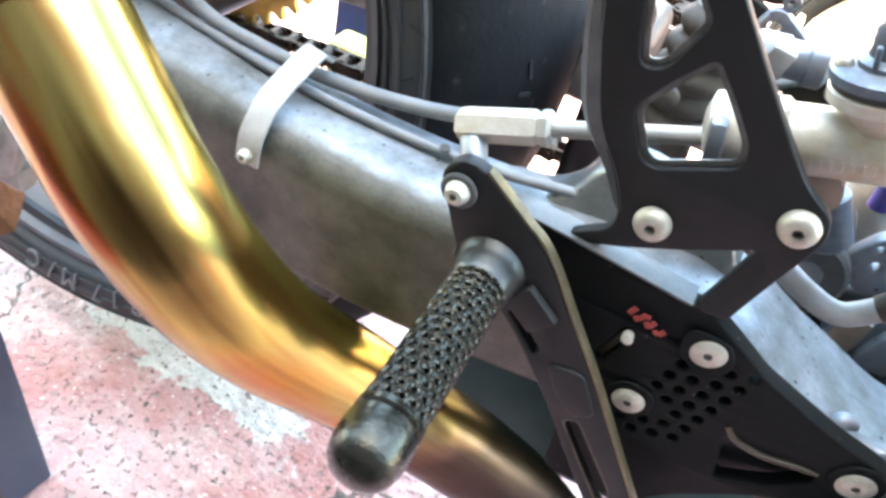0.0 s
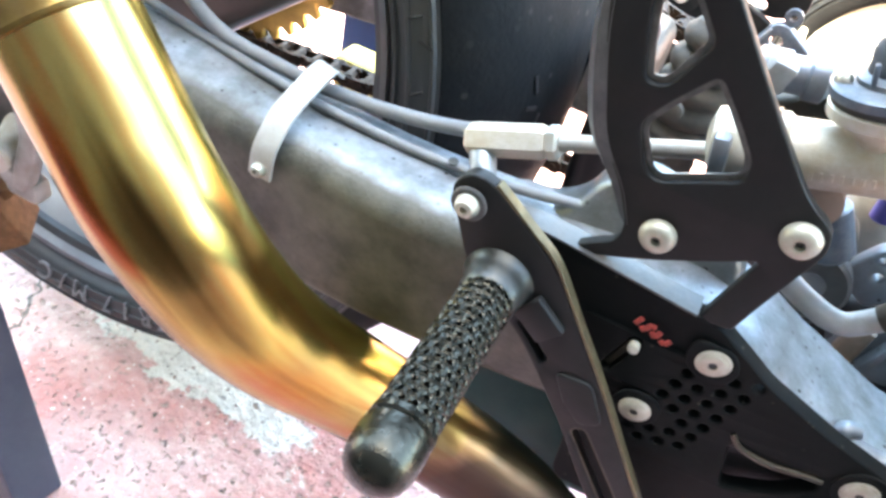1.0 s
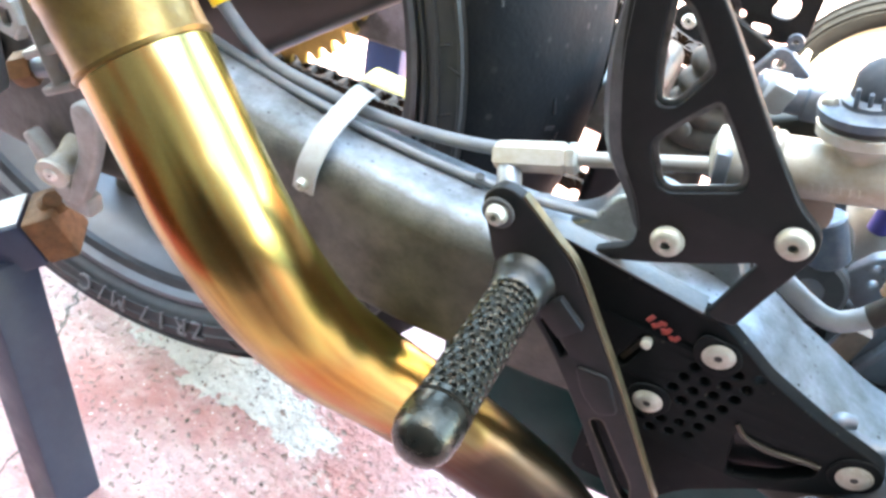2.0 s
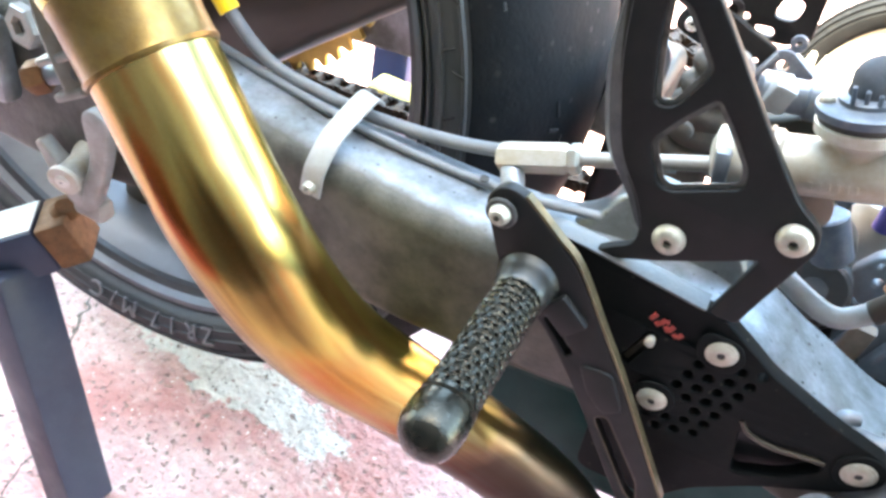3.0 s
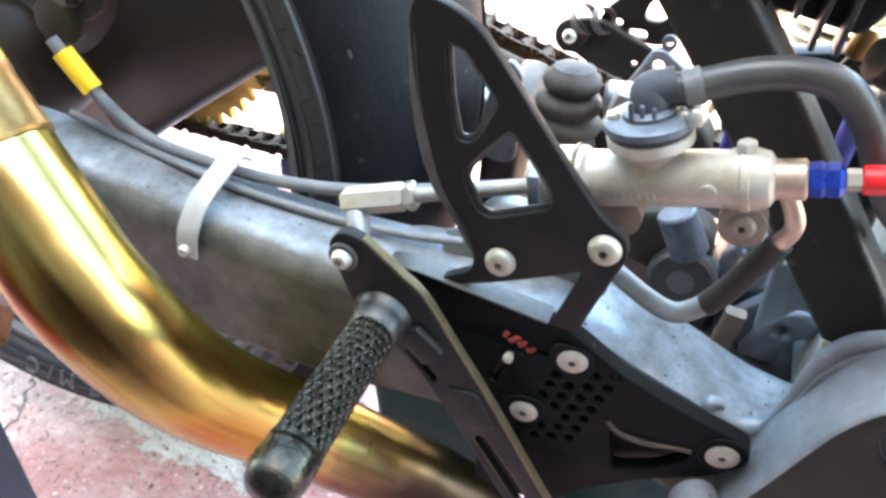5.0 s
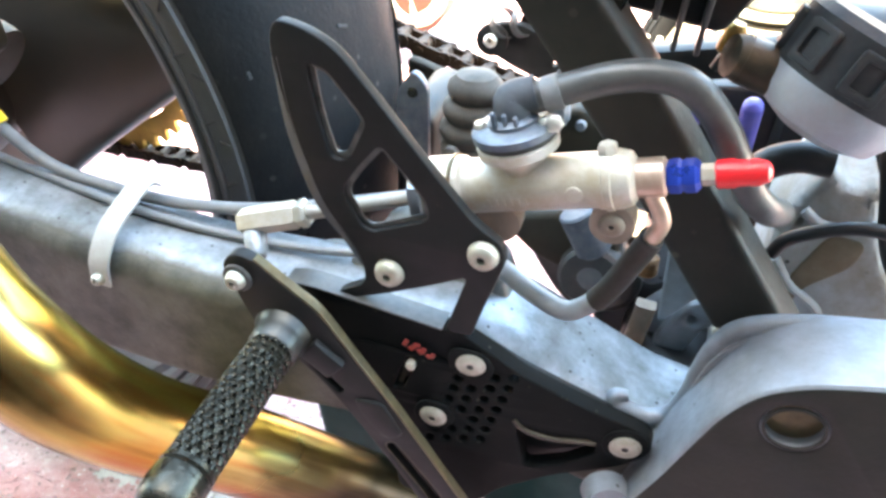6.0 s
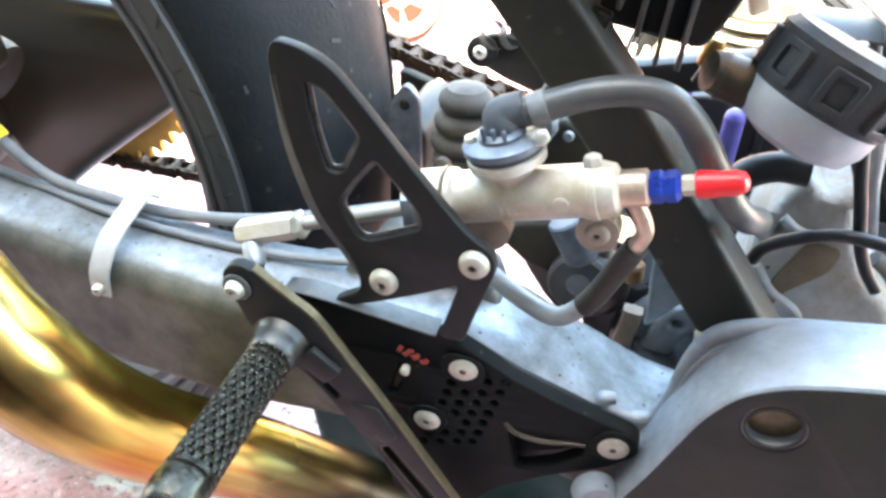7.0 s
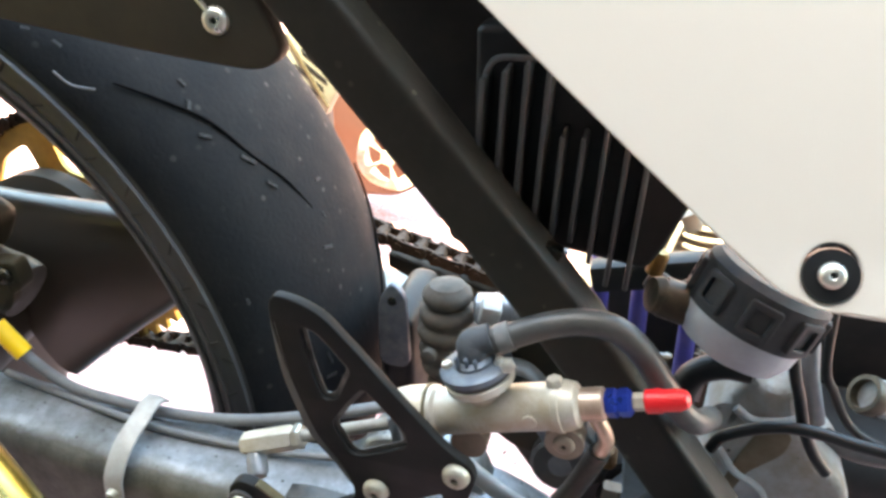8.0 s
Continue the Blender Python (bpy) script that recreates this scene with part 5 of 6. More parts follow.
def caliper():
    c = thing("brake_caliper", (-0.275, 0.09, 0.412), "grimy dark rear brake caliper above the swingarm", "caliper")
    part("bridge", block((0.055, 0.034, 0.034), Matrix.Translation((-0.293, 0.088, 0.447)) @ pose(0, 0, 0, 0, 32, 0), 0.008, 3), CALIPER, c)
    body = part("body", sweep(spline([(-0.310, 0.086, 0.437), (-0.285, 0.085, 0.417), (-0.257, 0.085, 0.400)], 6), lambda q: [((0.015 + 0.003 * math.sin(q * 9)) * math.cos(u), (0.019 + 0.002 * math.sin(q * 7)) * math.sin(u)) for u in [math.tau * i / 24 for i in range(24)]]), CALIPER, c)
    for x, z in ((-0.263, 0.408), (-0.291, 0.426)):
        part("piston_cover", lathe([(0.013, -0.004), (0.0135, 0.003), (0.011, 0.007), (0.006, 0.009), (0, 0.0095)], (x, 0.071, z), (0.1, -1, 0.1), 28), CALIPER, body)
    bolt("mount_bolt", (-0.249, 0.068, 0.422), (0, -1, 0.1), 0.0055, 0.004, GREY_METAL, c)
    part("mount_ear", plate(rounded([(-0.270, 0.427), (-0.243, 0.431), (-0.241, 0.414), (-0.261, 0.400)], 0.005), [], 0.069, 0.012, 0.002), CALIPER, c)


caliper()

# ---- hoses on the swingarm ----
def swingarm_hose():
    h = thing("brake_hose", (-0.15, 0.05, 0.37), "grey brake hose with yellow sleeve, lying along the swingarm", "hose")
    part("hose", tube([(-0.246, 0.046, 0.41), (-0.226, 0.046, 0.387), (-0.205, 0.049, 0.368), (-0.175, 0.051, 0.362), (-0.14, 0.052, 0.361), (-0.10, 0.053, 0.366), (-0.06, 0.056, 0.376), (-0.01, 0.064, 0.390)], 0.0032, 16), HOSE_GREY, h)
    part("sleeve", tube([(-0.241, 0.046, 0.4045), (-0.227, 0.046, 0.388)], 0.0052, 20, straight=True), YELLOW, h, "yellow sleeve")
    c = thing("sensor_cable", (-0.15, 0.04, 0.362), "thin grey cable along the swingarm", "cable")
    part("cable", tube([(-0.25, 0.05, 0.367), (-0.2, 0.046, 0.362), (-0.15, 0.042, 0.359), (-0.10, 0.044, 0.3565), (-0.06, 0.046, 0.3582), (-0.03, 0.048, 0.3625), (0.0, 0.052, 0.366), (0.03, 0.056, 0.362)], 0.0022, 12), HOSE_GREY, c)
    k = thing("hose_clamp", (-0.15, 0.03, 0.36), "bent silver strip clamp with a small screw", "clamp")
    strip = spline([(-0.1515, 0.0080, 0.3385), (-0.1505, 0.0098, 0.352), (-0.1495, 0.020, 0.3640), (-0.1485, 0.035, 0.3705), (-0.148, 0.047, 0.3735), (-0.1475, 0.053, 0.3695)], 6)
    part("strip", sweep(strip, lambda q: [(p.x, p.y) for p in rounded([(-0.0054, -0.0008), (0.0054, -0.0008), (0.0054, 0.0008), (-0.0054, 0.0008)], 0.0005, 2)]), ZINC_PALE, k)
    bolt("screw", (-0.1512, 0.0088, 0.3425), (0, -1, 0.1), 0.0034, 0.005, WASHER, k)


swingarm_hose()

# ---- frame, fairing and upper parts ----
def frame_casting():
    f = thing("frame_casting", (0.15, 0.02, 0.27), "grey cast aluminium frame section with a round pivot hole", "frame")
    outline = rounded([(0.090, 0.25, 0.005), (0.1035, 0.310, 0.03), (0.1118, 0.332, 0.03), (0.1180, 0.353, 0.03), (0.1248, 0.3745, 0.03), (0.1340, 0.3900, 0.02), (0.1480, 0.3990, 0.03), (0.172, 0.4065, 0.03), (0.26, 0.421), (0.26, 0.25)], 0.01, 6)
    # pale metal all round, with shade painted on the outward face
    shaded_side(part("side_plate", plate(outline, [ring_of(0.1492, 0.3772, 0.0096, 32)], -0.004, 0.036, 0.0030), FRAME_METAL, f), GRIME_SHADE_FRAME, -0.9)
    rim = [(0.0955, 0.031, 0.3345), (0.0905, 0.030, 0.3335), (0.0925, 0.029, 0.3295), (0.104, 0.029, 0.3275), (0.1135, 0.030, 0.3315), (0.1180, 0.031, 0.3440), (0.1195, 0.031, 0.3600), (0.1222, 0.031, 0.3745), (0.1290, 0.031, 0.3860), (0.147, 0.031, 0.3942), (0.1772, 0.031, 0.4010), (0.26, 0.031, 0.417)]
    part("back_rim", tube(rim, lambda k: 0.0026 + 0.0014 * min(1, k * 9), 14, 5), FRAME_METAL, f)
    part("web", plate(rounded([(0.092, 0.25), (0.097, 0.316), (0.1045, 0.324), (0.1135, 0.332), (0.1172, 0.350), (0.1205, 0.370), (0.1285, 0.385), (0.15, 0.393), (0.15, 0.25)], 0.008), [], 0.026, 0.006, 0.001), FRAME_METAL, f)
    part("pivot_cup", lathe([(0.0096, 0.001), (0.0098, 0.03), (0, 0.031)], (0.1492, 0.0, 0.3772), (0, 1, 0), 32), BRONZE, f)
    part("hole_lip", lathe([(0.0094, 0.0), (0.0104, 0.0002), (0.0104, 0.0012), (0.0094, 0.0012)], (0.1492, -0.0044, 0.3772), (0, 1, 0), 32, closed=True), GRIME_SHADE_FRAME, f)
    part("lower_lug", lathe([(0.008, 0), (0.010, 0.002), (0.009, 0.012)], (0.094, 0.006, 0.304), (0.3, -1, 0.2), 24), FRAME_METAL, f)


frame_casting()


def subframe():
    s = thing("subframe", (0.1, 0.06, 0.42), "black painted subframe beam running diagonally upwards", "frame")
    part("beam", sweep(spline([(0.142, 0.050, 0.368), (0.068, 0.060, 0.458), (0.0, 0.066, 0.534), (-0.12, 0.070, 0.672)], 4), lambda q: [(p.x, p.y) for p in rounded([(0.010, -0.014), (0.010, 0.014), (-0.010, 0.014), (-0.010, -0.014)], 0.004)]), GRIME_SHADE_FRAME, s)
    part("side_lug", block((0.010, 0.010, 0.006), Matrix.Translation((0.1252, 0.0470, 0.3712)) @ pose(0, 0, 0, 0, -12, 0), 0.002), ALU_BRIGHT, s)
    u = thing("undertray", (0.0, 0.13, 0.56), "dull black undertray above the rear tyre", "undertray")
    part("inner_panel", plate(rounded([(-0.13, 0.68), (-0.035, 0.555), (-0.005, 0.50), (0.045, 0.49), (0.08, 0.56), (0.12, 0.60), (0.10, 0.72), (-0.08, 0.74)], 0.01), [], 0.112, 0.006, 0.001), BLACK_PAINT, u)
    part("fender_side", plate(rounded([(-0.44, 0.600), (-0.199, 0.5690, 0.05), (-0.126, 0.5592, 0.05), (-0.069, 0.5545), (-0.056, 0.562), (-0.066, 0.585), (-0.11, 0.66), (-0.44, 0.72)], 0.012), [], 0.062, 0.010, 0.002), FENDER, u, "dusty brown-black fender side")
    bolt("fender_bolt", (-0.085, 0.062, 0.575), (0.1, -1, 0.1), 0.006, 0.004, STEEL, u)
    part("spring_clip", tube([(-0.085, 0.056, 0.580), (-0.091, 0.055, 0.588), (-0.100, 0.056, 0.596)], 0.0012, 8), STEEL, u)


subframe()


def regulator():
    r = thing("regulator", (0.07, 0.08, 0.50), "black finned voltage regulator", "regulator")
    part("body", plate(rounded([(0.018, 0.496), (0.050, 0.480), (0.096, 0.474), (0.103, 0.486), (0.110, 0.506), (0.121, 0.530), (0.13, 0.575), (0.018, 0.575)], 0.004), [], 0.084, 0.016, 0.003), BLACK_PAINT, r)
    for i in range(9):
        x = 0.0222 + 0.0083 * i
        low = 0.510 - 0.0092 * i if i < 4 else 0.490 if i < 6 else (0.481, 0.471, 0.4705)[i - 6]
        high = (0.5575, 0.561, 0.5645, 0.5645)[i] if i < 4 else 0.5368 if i < 6 else 0.556
        lean = 0.045
        part("fin", block((0.0021, 0.014, high - low), Matrix.Translation((x + lean * (high - low) / 2, 0.077, (low + high) / 2)) @ pose(0, 0, 0, 0, math.degrees(math.atan(lean)), 0), 0.0007), FIN, r)
    part("top_rib", tube([(0.0242, 0.077, 0.5565), (0.0256, 0.077, 0.5605), (0.0300, 0.077, 0.5645), (0.0440, 0.077, 0.5650)], 0.0013, 8), FIN, r)
    cn = thing("wiring_connectors", (0.115, 0.115, 0.48), "small pale and brass wiring connectors beside the regulator", "connector")
    part("pale_plug", block((0.008, 0.006, 0.010), Matrix.Translation((0.113, 0.112, 0.487)) @ pose(0, 0, 0, 0, -25, 15), 0.0015), CREAM, cn)
    part("brass_plug", lathe([(0.003, 0), (0.0042, 0.001), (0.0042, 0.011), (0.003, 0.013)], (0.100, 0.112, 0.457), (0.2, 0, 1), 16), COLLAR, cn, "brass plug")
    part("metal_sleeve", lathe([(0.0026, 0), (0.0032, 0.001), (0.0032, 0.017), (0.0022, 0.019)], (0.121, 0.112, 0.456), (0.45, 0, 1), 16), STEEL, cn, "bright metal sleeve")
    part("lead", tube([(0.121, 0.112, 0.458), (0.112, 0.113, 0.452), (0.102, 0.114, 0.456), (0.098, 0.116, 0.448)], 0.0022, 10), BLACK_PAINT, cn)
    part("square_nut", block((0.008, 0.006, 0.008), Matrix.Translation((0.058, 0.062, 0.489)) @ pose(0, 0, 0, 0, 20, 0), 0.001), GREY_METAL, r)


regulator()


def fairing():
    f = thing("tail_fairing", (0.15, 0.0, 0.53), "glossy white bodywork panel with a bolt in a rubber grommet", "fairing")
    # the panel leans back as it rises
    lean = Matrix(((1, 0, 0, 0), (0, 1, 0.55, -0.55 * 0.5155), (0, 0, 1, 0), (0, 0, 0, 1)))
    outline = rounded([(0.0017, 0.6123), (0.0622, 0.5688, 0.03), (0.1189, 0.5299, 0.03), (0.1401, 0.5166, 0.02), (0.165, 0.5155, 0.02), (0.306, 0.5267), (0.40, 0.80), (0.02, 0.80), (-0.05, 0.68)], 0.03, 6)
    panel = part("panel", plate(outline, [ring_of(0.149, 0.5263, 0.0082, 32)], 0.0, 0.005, 0.0012), WHITE, f)
    panel.data.transform(lean)
    part("grommet", lathe([(0.0045, -0.001), (0.0080, -0.001), (0.0084, 0.0005), (0.0084, 0.004), (0.0045, 0.006)], (0.149, 0.0059, 0.5263), (0, 1, -0.55), 36), BLACK_PAINT, f)
    bolt("panel_bolt", (0.149, 0.0046, 0.5270), (0, -1, 0.55), 0.0042, 0.003, STEEL, f)


fairing()


def oil_reservoir():
    o = thing("shock_reservoir", (0.138, 0.06, 0.455), "light grey round canister with a black notched cap", "canister")
    c, ax = Vector((0.1324, 0.060, 0.4600)), Vector((0.36, 0.18, 0.91)).normalized()
    part("bowl", lathe([(0.0, -0.006), (0.012, -0.0050), (0.0205, -0.0015), (0.0238, 0.005), (0.0246, 0.0120), (0.0238, 0.014)], c, ax, 48), CAN_GREY, o)
    cap = part("cap", lathe([(0.0238, 0.0112), (0.0250, 0.0122), (0.0253, 0.031), (0.0225, 0.034), (0.0, 0.035)], c, ax, 48), CAN_CAP, o)
    turn = ax.to_track_quat("Z", "Y").to_matrix().to_4x4()
    # wide flat lugs with a sunk pocket in each
    for k in range(8):
        m = Matrix.Translation(c) @ turn @ pose(0, 0, 0, 0, 0, 45 * k + 12) @ pose(0.0252, 0, 0.0212) @ pose(0, 0, 0, 90, 0, 90)
        lug = plate(rounded([(-0.0062, -0.0072), (0.0062, -0.0072), (0.0062, 0.0072), (-0.0062, 0.0072)], 0.0016), [rounded([(-0.0036, -0.0044), (0.0036, -0.0044), (0.0036, 0.0044), (-0.0036, 0.0044)], 0.0012)], 0, 0.0030, 0.0006, m)
        part("grip", lug, CAN_CAP, cap)
    part("spigot", lathe([(0.0085, 0.0), (0.0085, 0.012), (0.0065, 0.0125)], c + ax * 0.014 - Vector((0.022, 0, 0)), (-1, 0, 0.25), 24), OLD_BRONZE, o)
    part("spigot_bolt", lathe([(0.0078, 0), (0.0082, 0.001), (0.0072, 0.005), (0.0, 0.006)], c + ax * 0.014 - Vector((0.0335, 0, -0.003)), (-1, -0.35, 0.25), 24), OLD_BRONZE, o)


oil_reservoir()


def paddock_stand():
    s = thing("paddock_stand", (-0.33, -0.03, 0.0), "blue-grey painted paddock stand with rusty bracket ends and silver hooks", "stand")
    foot, knee = Vector((-0.309, -0.037, 0.0)), Vector((-0.352, -0.017, 0.20))
    end, tail = Vector((-0.336, 0.006, 0.216)), Vector((-0.42, -0.058, 0.172))
    d = (end - tail).normalized()
    part("leg", block((0.034, 0.034, (knee - foot).length), along(foot, knee, 20), 0.003), STAND_BLUE, s)
    part("bracket", block((0.034, 0.034, (end - tail).length), along(tail, end), 0.003), STAND_BLUE, s)
    part("pale_top", block((0.029, 0.0012, (end - tail).length - 0.006), along(tail, end) @ pose(0, 0.0172, 0.002), 0.0004, 1), ZINC_PALE, s, "pale upper face")
    part("bracket_end", block((0.0325, 0.0325, 0.020), along(end, end + d * 0.020), 0.002), RUST, s, "rusty brown bare end")
    part("weld", lathe([(0.006, -0.003), (0.009, 0), (0.006, 0.004)], end + Vector((0.008, 0.006, 0.02)), (0.2, 0, 1), 16), RUST, s)
    for shape, y, thick in (([(-0.2865, 0.3275, 0.006), (-0.2765, 0.3335, 0.005), (-0.2680, 0.3285, 0.006), (-0.2705, 0.3060, 0.01), (-0.279, 0.282, 0.008), (-0.288, 0.262, 0.006), (-0.299, 0.258), (-0.2935, 0.279, 0.01), (-0.2835, 0.301, 0.01)], 0.0, 0.008),
                            ([(-0.332, 0.288, 0.002), (-0.327, 0.292, 0.002), (-0.315, 0.282, 0.003), (-0.307, 0.270, 0.006), (-0.296, 0.262), (-0.306, 0.252), (-0.318, 0.262, 0.006)], 0.004, 0.009)):
        part("hook", plate(rounded(shape, 0.004), [], y, thick, 0.002), ZINC, s, "silver hook")
    part("hook_base", block((0.022, 0.012, 0.014), Matrix.Translation((-0.302, 0.012, 0.253)), 0.003), ZINC, s)
    b = thing("stand_bobbin", (-0.296, 0.0, 0.292), "small white-metal stand bobbin screwed to the swingarm", "bobbin")
    part("spool", lathe([(0.009, -0.0115), (0.0092, -0.009), (0.0072, -0.006), (0.0065, 0.004), (0.0085, 0.012), (0.0085, 0.015)], (-0.300, 0.003, 0.285), (-0.25, 1, 0.12), 28), ALU_BRIGHT, b)
    bolt("screw", (-0.2975, -0.0082, 0.2838), (0.25, -1, -0.12), 0.004, 0.0016, STEEL, b)


paddock_stand()


# ---- parts behind, on the far side of the bike ----
def shock():
    s = thing("rear_shock", (0.0, 0.12, 0.36), "dusty brown-grey rubber-booted shock mount", "shock")
    c = Vector((-0.0095, 0.142, 0.312))
    rings = [(0.012, 0.0), (0.0130, 0.030), (0.0118, 0.038)]
    for k in range(5):
        z0, fat = 0.040 + 0.0115 * k, (0.0165, 0.0178, 0.0185, 0.0172, 0.0150)[k]
        rings += [(fat - 0.0030, z0), (fat - 0.0008, z0 + 0.0022), (fat, z0 + 0.0052), (fat - 0.0008, z0 + 0.0084), (fat - 0.0032, z0 + 0.0105)]
    rings += [(0.0105, 0.0985), (0.006, 0.1000), (0.0, 0.1005)]
    part("boot", lathe(rings, c, (-0.03, 0.06, 1), 36), BOOT, s)
    part("boot_bolt", lathe([(0.0045, 0), (0.0045, 0.004), (0.003, 0.005)], (-0.016, 0.124, 0.376), (-0.1, -1, 0.1), 20), BOOT, s)
    part("side_cylinder", lathe([(0.007, 0.0), (0.0095, 0.002), (0.0095, 0.014), (0.0082, 0.015), (0.0082, 0.022), (0.0098, 0.023), (0.0098, 0.03), (0.007, 0.032)], (0.006, 0.142, 0.400), (1, 0.1, 0.12), 32), ALU_CAST, s)
    part("cable_clip", block((0.012, 0.012, 0.016), Matrix.Translation((0.016, 0.136, 0.4035)) @ pose(0, 0, 0, 10, 12, 12), 0.003), ZINC_PALE, s)
    g = thing("chain_guard", (-0.035, 0.14, 0.38), "dark blue-grey curved plastic guard behind the tyre", "guard")
    part("guard_sheet", plate(rounded([(-0.054, 0.350), (-0.053, 0.398), (-0.044, 0.411, 0.01), (-0.036, 0.403), (-0.034, 0.350)], 0.008), [], 0.139, 0.005, 0.001), BLUE_GREY, g)
    # black filler block added for the dark gap beside the tyre
    part("gap_filler", block((0.022, 0.07, 0.095), Matrix.Translation((-0.045, 0.176, 0.3355)), 0.009, 4), BLACK_PAINT, g)
    part("guard_rivet", lathe([(0.003, 0), (0.0026, 0.001), (0, 0.0014)], (-0.044, 0.139, 0.398), (0, -1, 0), 14), GREY_METAL, g)


shock()


def shock_linkage():
    m = thing("shock_linkage", (0.06, 0.11, 0.34), "dusty brown-black shock linkage between the swingarm and the frame", "linkage")
    # solid masses added to fill the dark clutter round the linkage
    part("link_body", plate(rounded([(0.012, 0.357), (0.058, 0.372), (0.076, 0.362), (0.079, 0.335), (0.067, 0.317), (0.062, 0.331), (0.037, 0.337)], 0.006), [], 0.104, 0.020, 0.004), FENDER, m)
    part("link_cover", plate(rounded([(0.006, 0.378), (0.030, 0.390), (0.041, 0.403), (0.062, 0.388), (0.066, 0.345), (-0.022, 0.346)], 0.008), [], 0.150, 0.022, 0.004), FENDER, m)
    boss = part("pivot_boss", lathe([(0.0062, 0.0035), (0.0066, 0.0), (0.0145, 0.0), (0.0165, 0.002), (0.0165, 0.012)], (0.0665, 0.094, 0.3400), (0, 1, -0.15), 36), HOSE, m, "dusty dark grey round pivot")
    part("pivot_socket", lathe([(0.0064, 0.0), (0.0052, 0.003), (0.0050, 0.006), (0.0, 0.0062)], (0.0665, 0.0942, 0.3400), (0, 1, -0.15), 24), HOSE_GREY, boss)
    part("cover_screw", lathe([(0.003, 0), (0.003, 0.002), (0.002, 0.003)], (0.044, 0.150, 0.392), (0, -1, 0.2), 16), ALU_CAST, m)


shock_linkage()


def left_rearset():
    g = thing("left_rearset", (0.0, 0.335, 0.34), "black rearset plate with rounded cut-outs on the far side", "bracket")
    outline = rounded([(-0.036, 0.362), (-0.030, 0.374), (-0.012, 0.392), (0.004, 0.44), (0.034, 0.44), (0.024, 0.392), (0.0265, 0.361), (0.010, 0.352), (-0.016, 0.355)], 0.006)
    holes = [rounded([(-0.0125, 0.3605), (0.0005, 0.3620), (0.0020, 0.3555), (-0.0105, 0.3545)], 0.003), rounded([(-0.0045, 0.3690), (0.0120, 0.3700), (0.0130, 0.3850), (0.0000, 0.3860)], 0.007), ring_of(-0.0205, 0.3635, 0.0028)]
    part("far_plate", plate(outline, holes, 0.338, 0.008, 0.001), BLACK_ANO, g)
    arm = part("lever_arm", plate(rounded([(-0.060, 0.345, 0.006), (-0.056, 0.362, 0.008), (-0.042, 0.366, 0.008), (-0.028, 0.3665, 0.01), (-0.012, 0.360), (0.012, 0.352), (0.008, 0.334), (-0.004, 0.324), (-0.030, 0.3315), (-0.050, 0.340)], 0.006), [ring_of(-0.002, 0.3405, 0.0022)], 0.326, 0.008, 0.0012), BLACK_ANO, g)
    part("clamp", lathe([(0.010, 0), (0.0120, 0.001), (0.0120, 0.006), (0.010, 0.007)], (-0.0505, 0.327, 0.3525), (0.1, -1, 0.15), 28), BLACK_ANO, g)
    part("joint_ring", lathe([(0.0105, -0.004), (0.0118, -0.003), (0.0118, 0.003), (0.0105, 0.004)], (-0.044, 0.330, 0.3640), (0.7, -0.5, 0.5), 28, closed=True), BLACK_EDGE, g)
    part("joint_ring", lathe([(0.0085, -0.004), (0.0098, -0.003), (0.0098, 0.003), (0.0085, 0.004)], (-0.030, 0.330, 0.3660), (0.7, -0.5, 0.5), 28, closed=True), BLACK_EDGE, g)
    bolt("clamp_bolt", (-0.0505, 0.3200, 0.3535), (0, -1, 0.15), 0.0052, 0.004, STEEL, g)
    t = thing("linkage_lug", (0.016, 0.325, 0.34), "grey triangular linkage lug with a bolt hole", "lug")
    part("lug_plate", plate(rounded([(-0.005, 0.3235), (0.0100, 0.3585, 0.008), (0.0180, 0.3600, 0.008), (0.040, 0.3465)], 0.005), [ring_of(0.0160, 0.3475, 0.0040)], 0.316, 0.008, 0.0014), BLUE_GREY, t)
    part("lug_ear", lathe([(0.0022, -0.003), (0.0050, -0.003), (0.0055, -0.002), (0.0055, 0.003), (0.0022, 0.003)], (0.0195, 0.321, 0.3640), (0, -1, 0.1), 24, closed=True), BLUE_GREY, t)
    part("lug_edge", tube([(-0.004, 0.314, 0.3240), (0.0100, 0.314, 0.3550)], 0.0011, 8, straight=True), HOSE_GREY, t)


left_rearset()


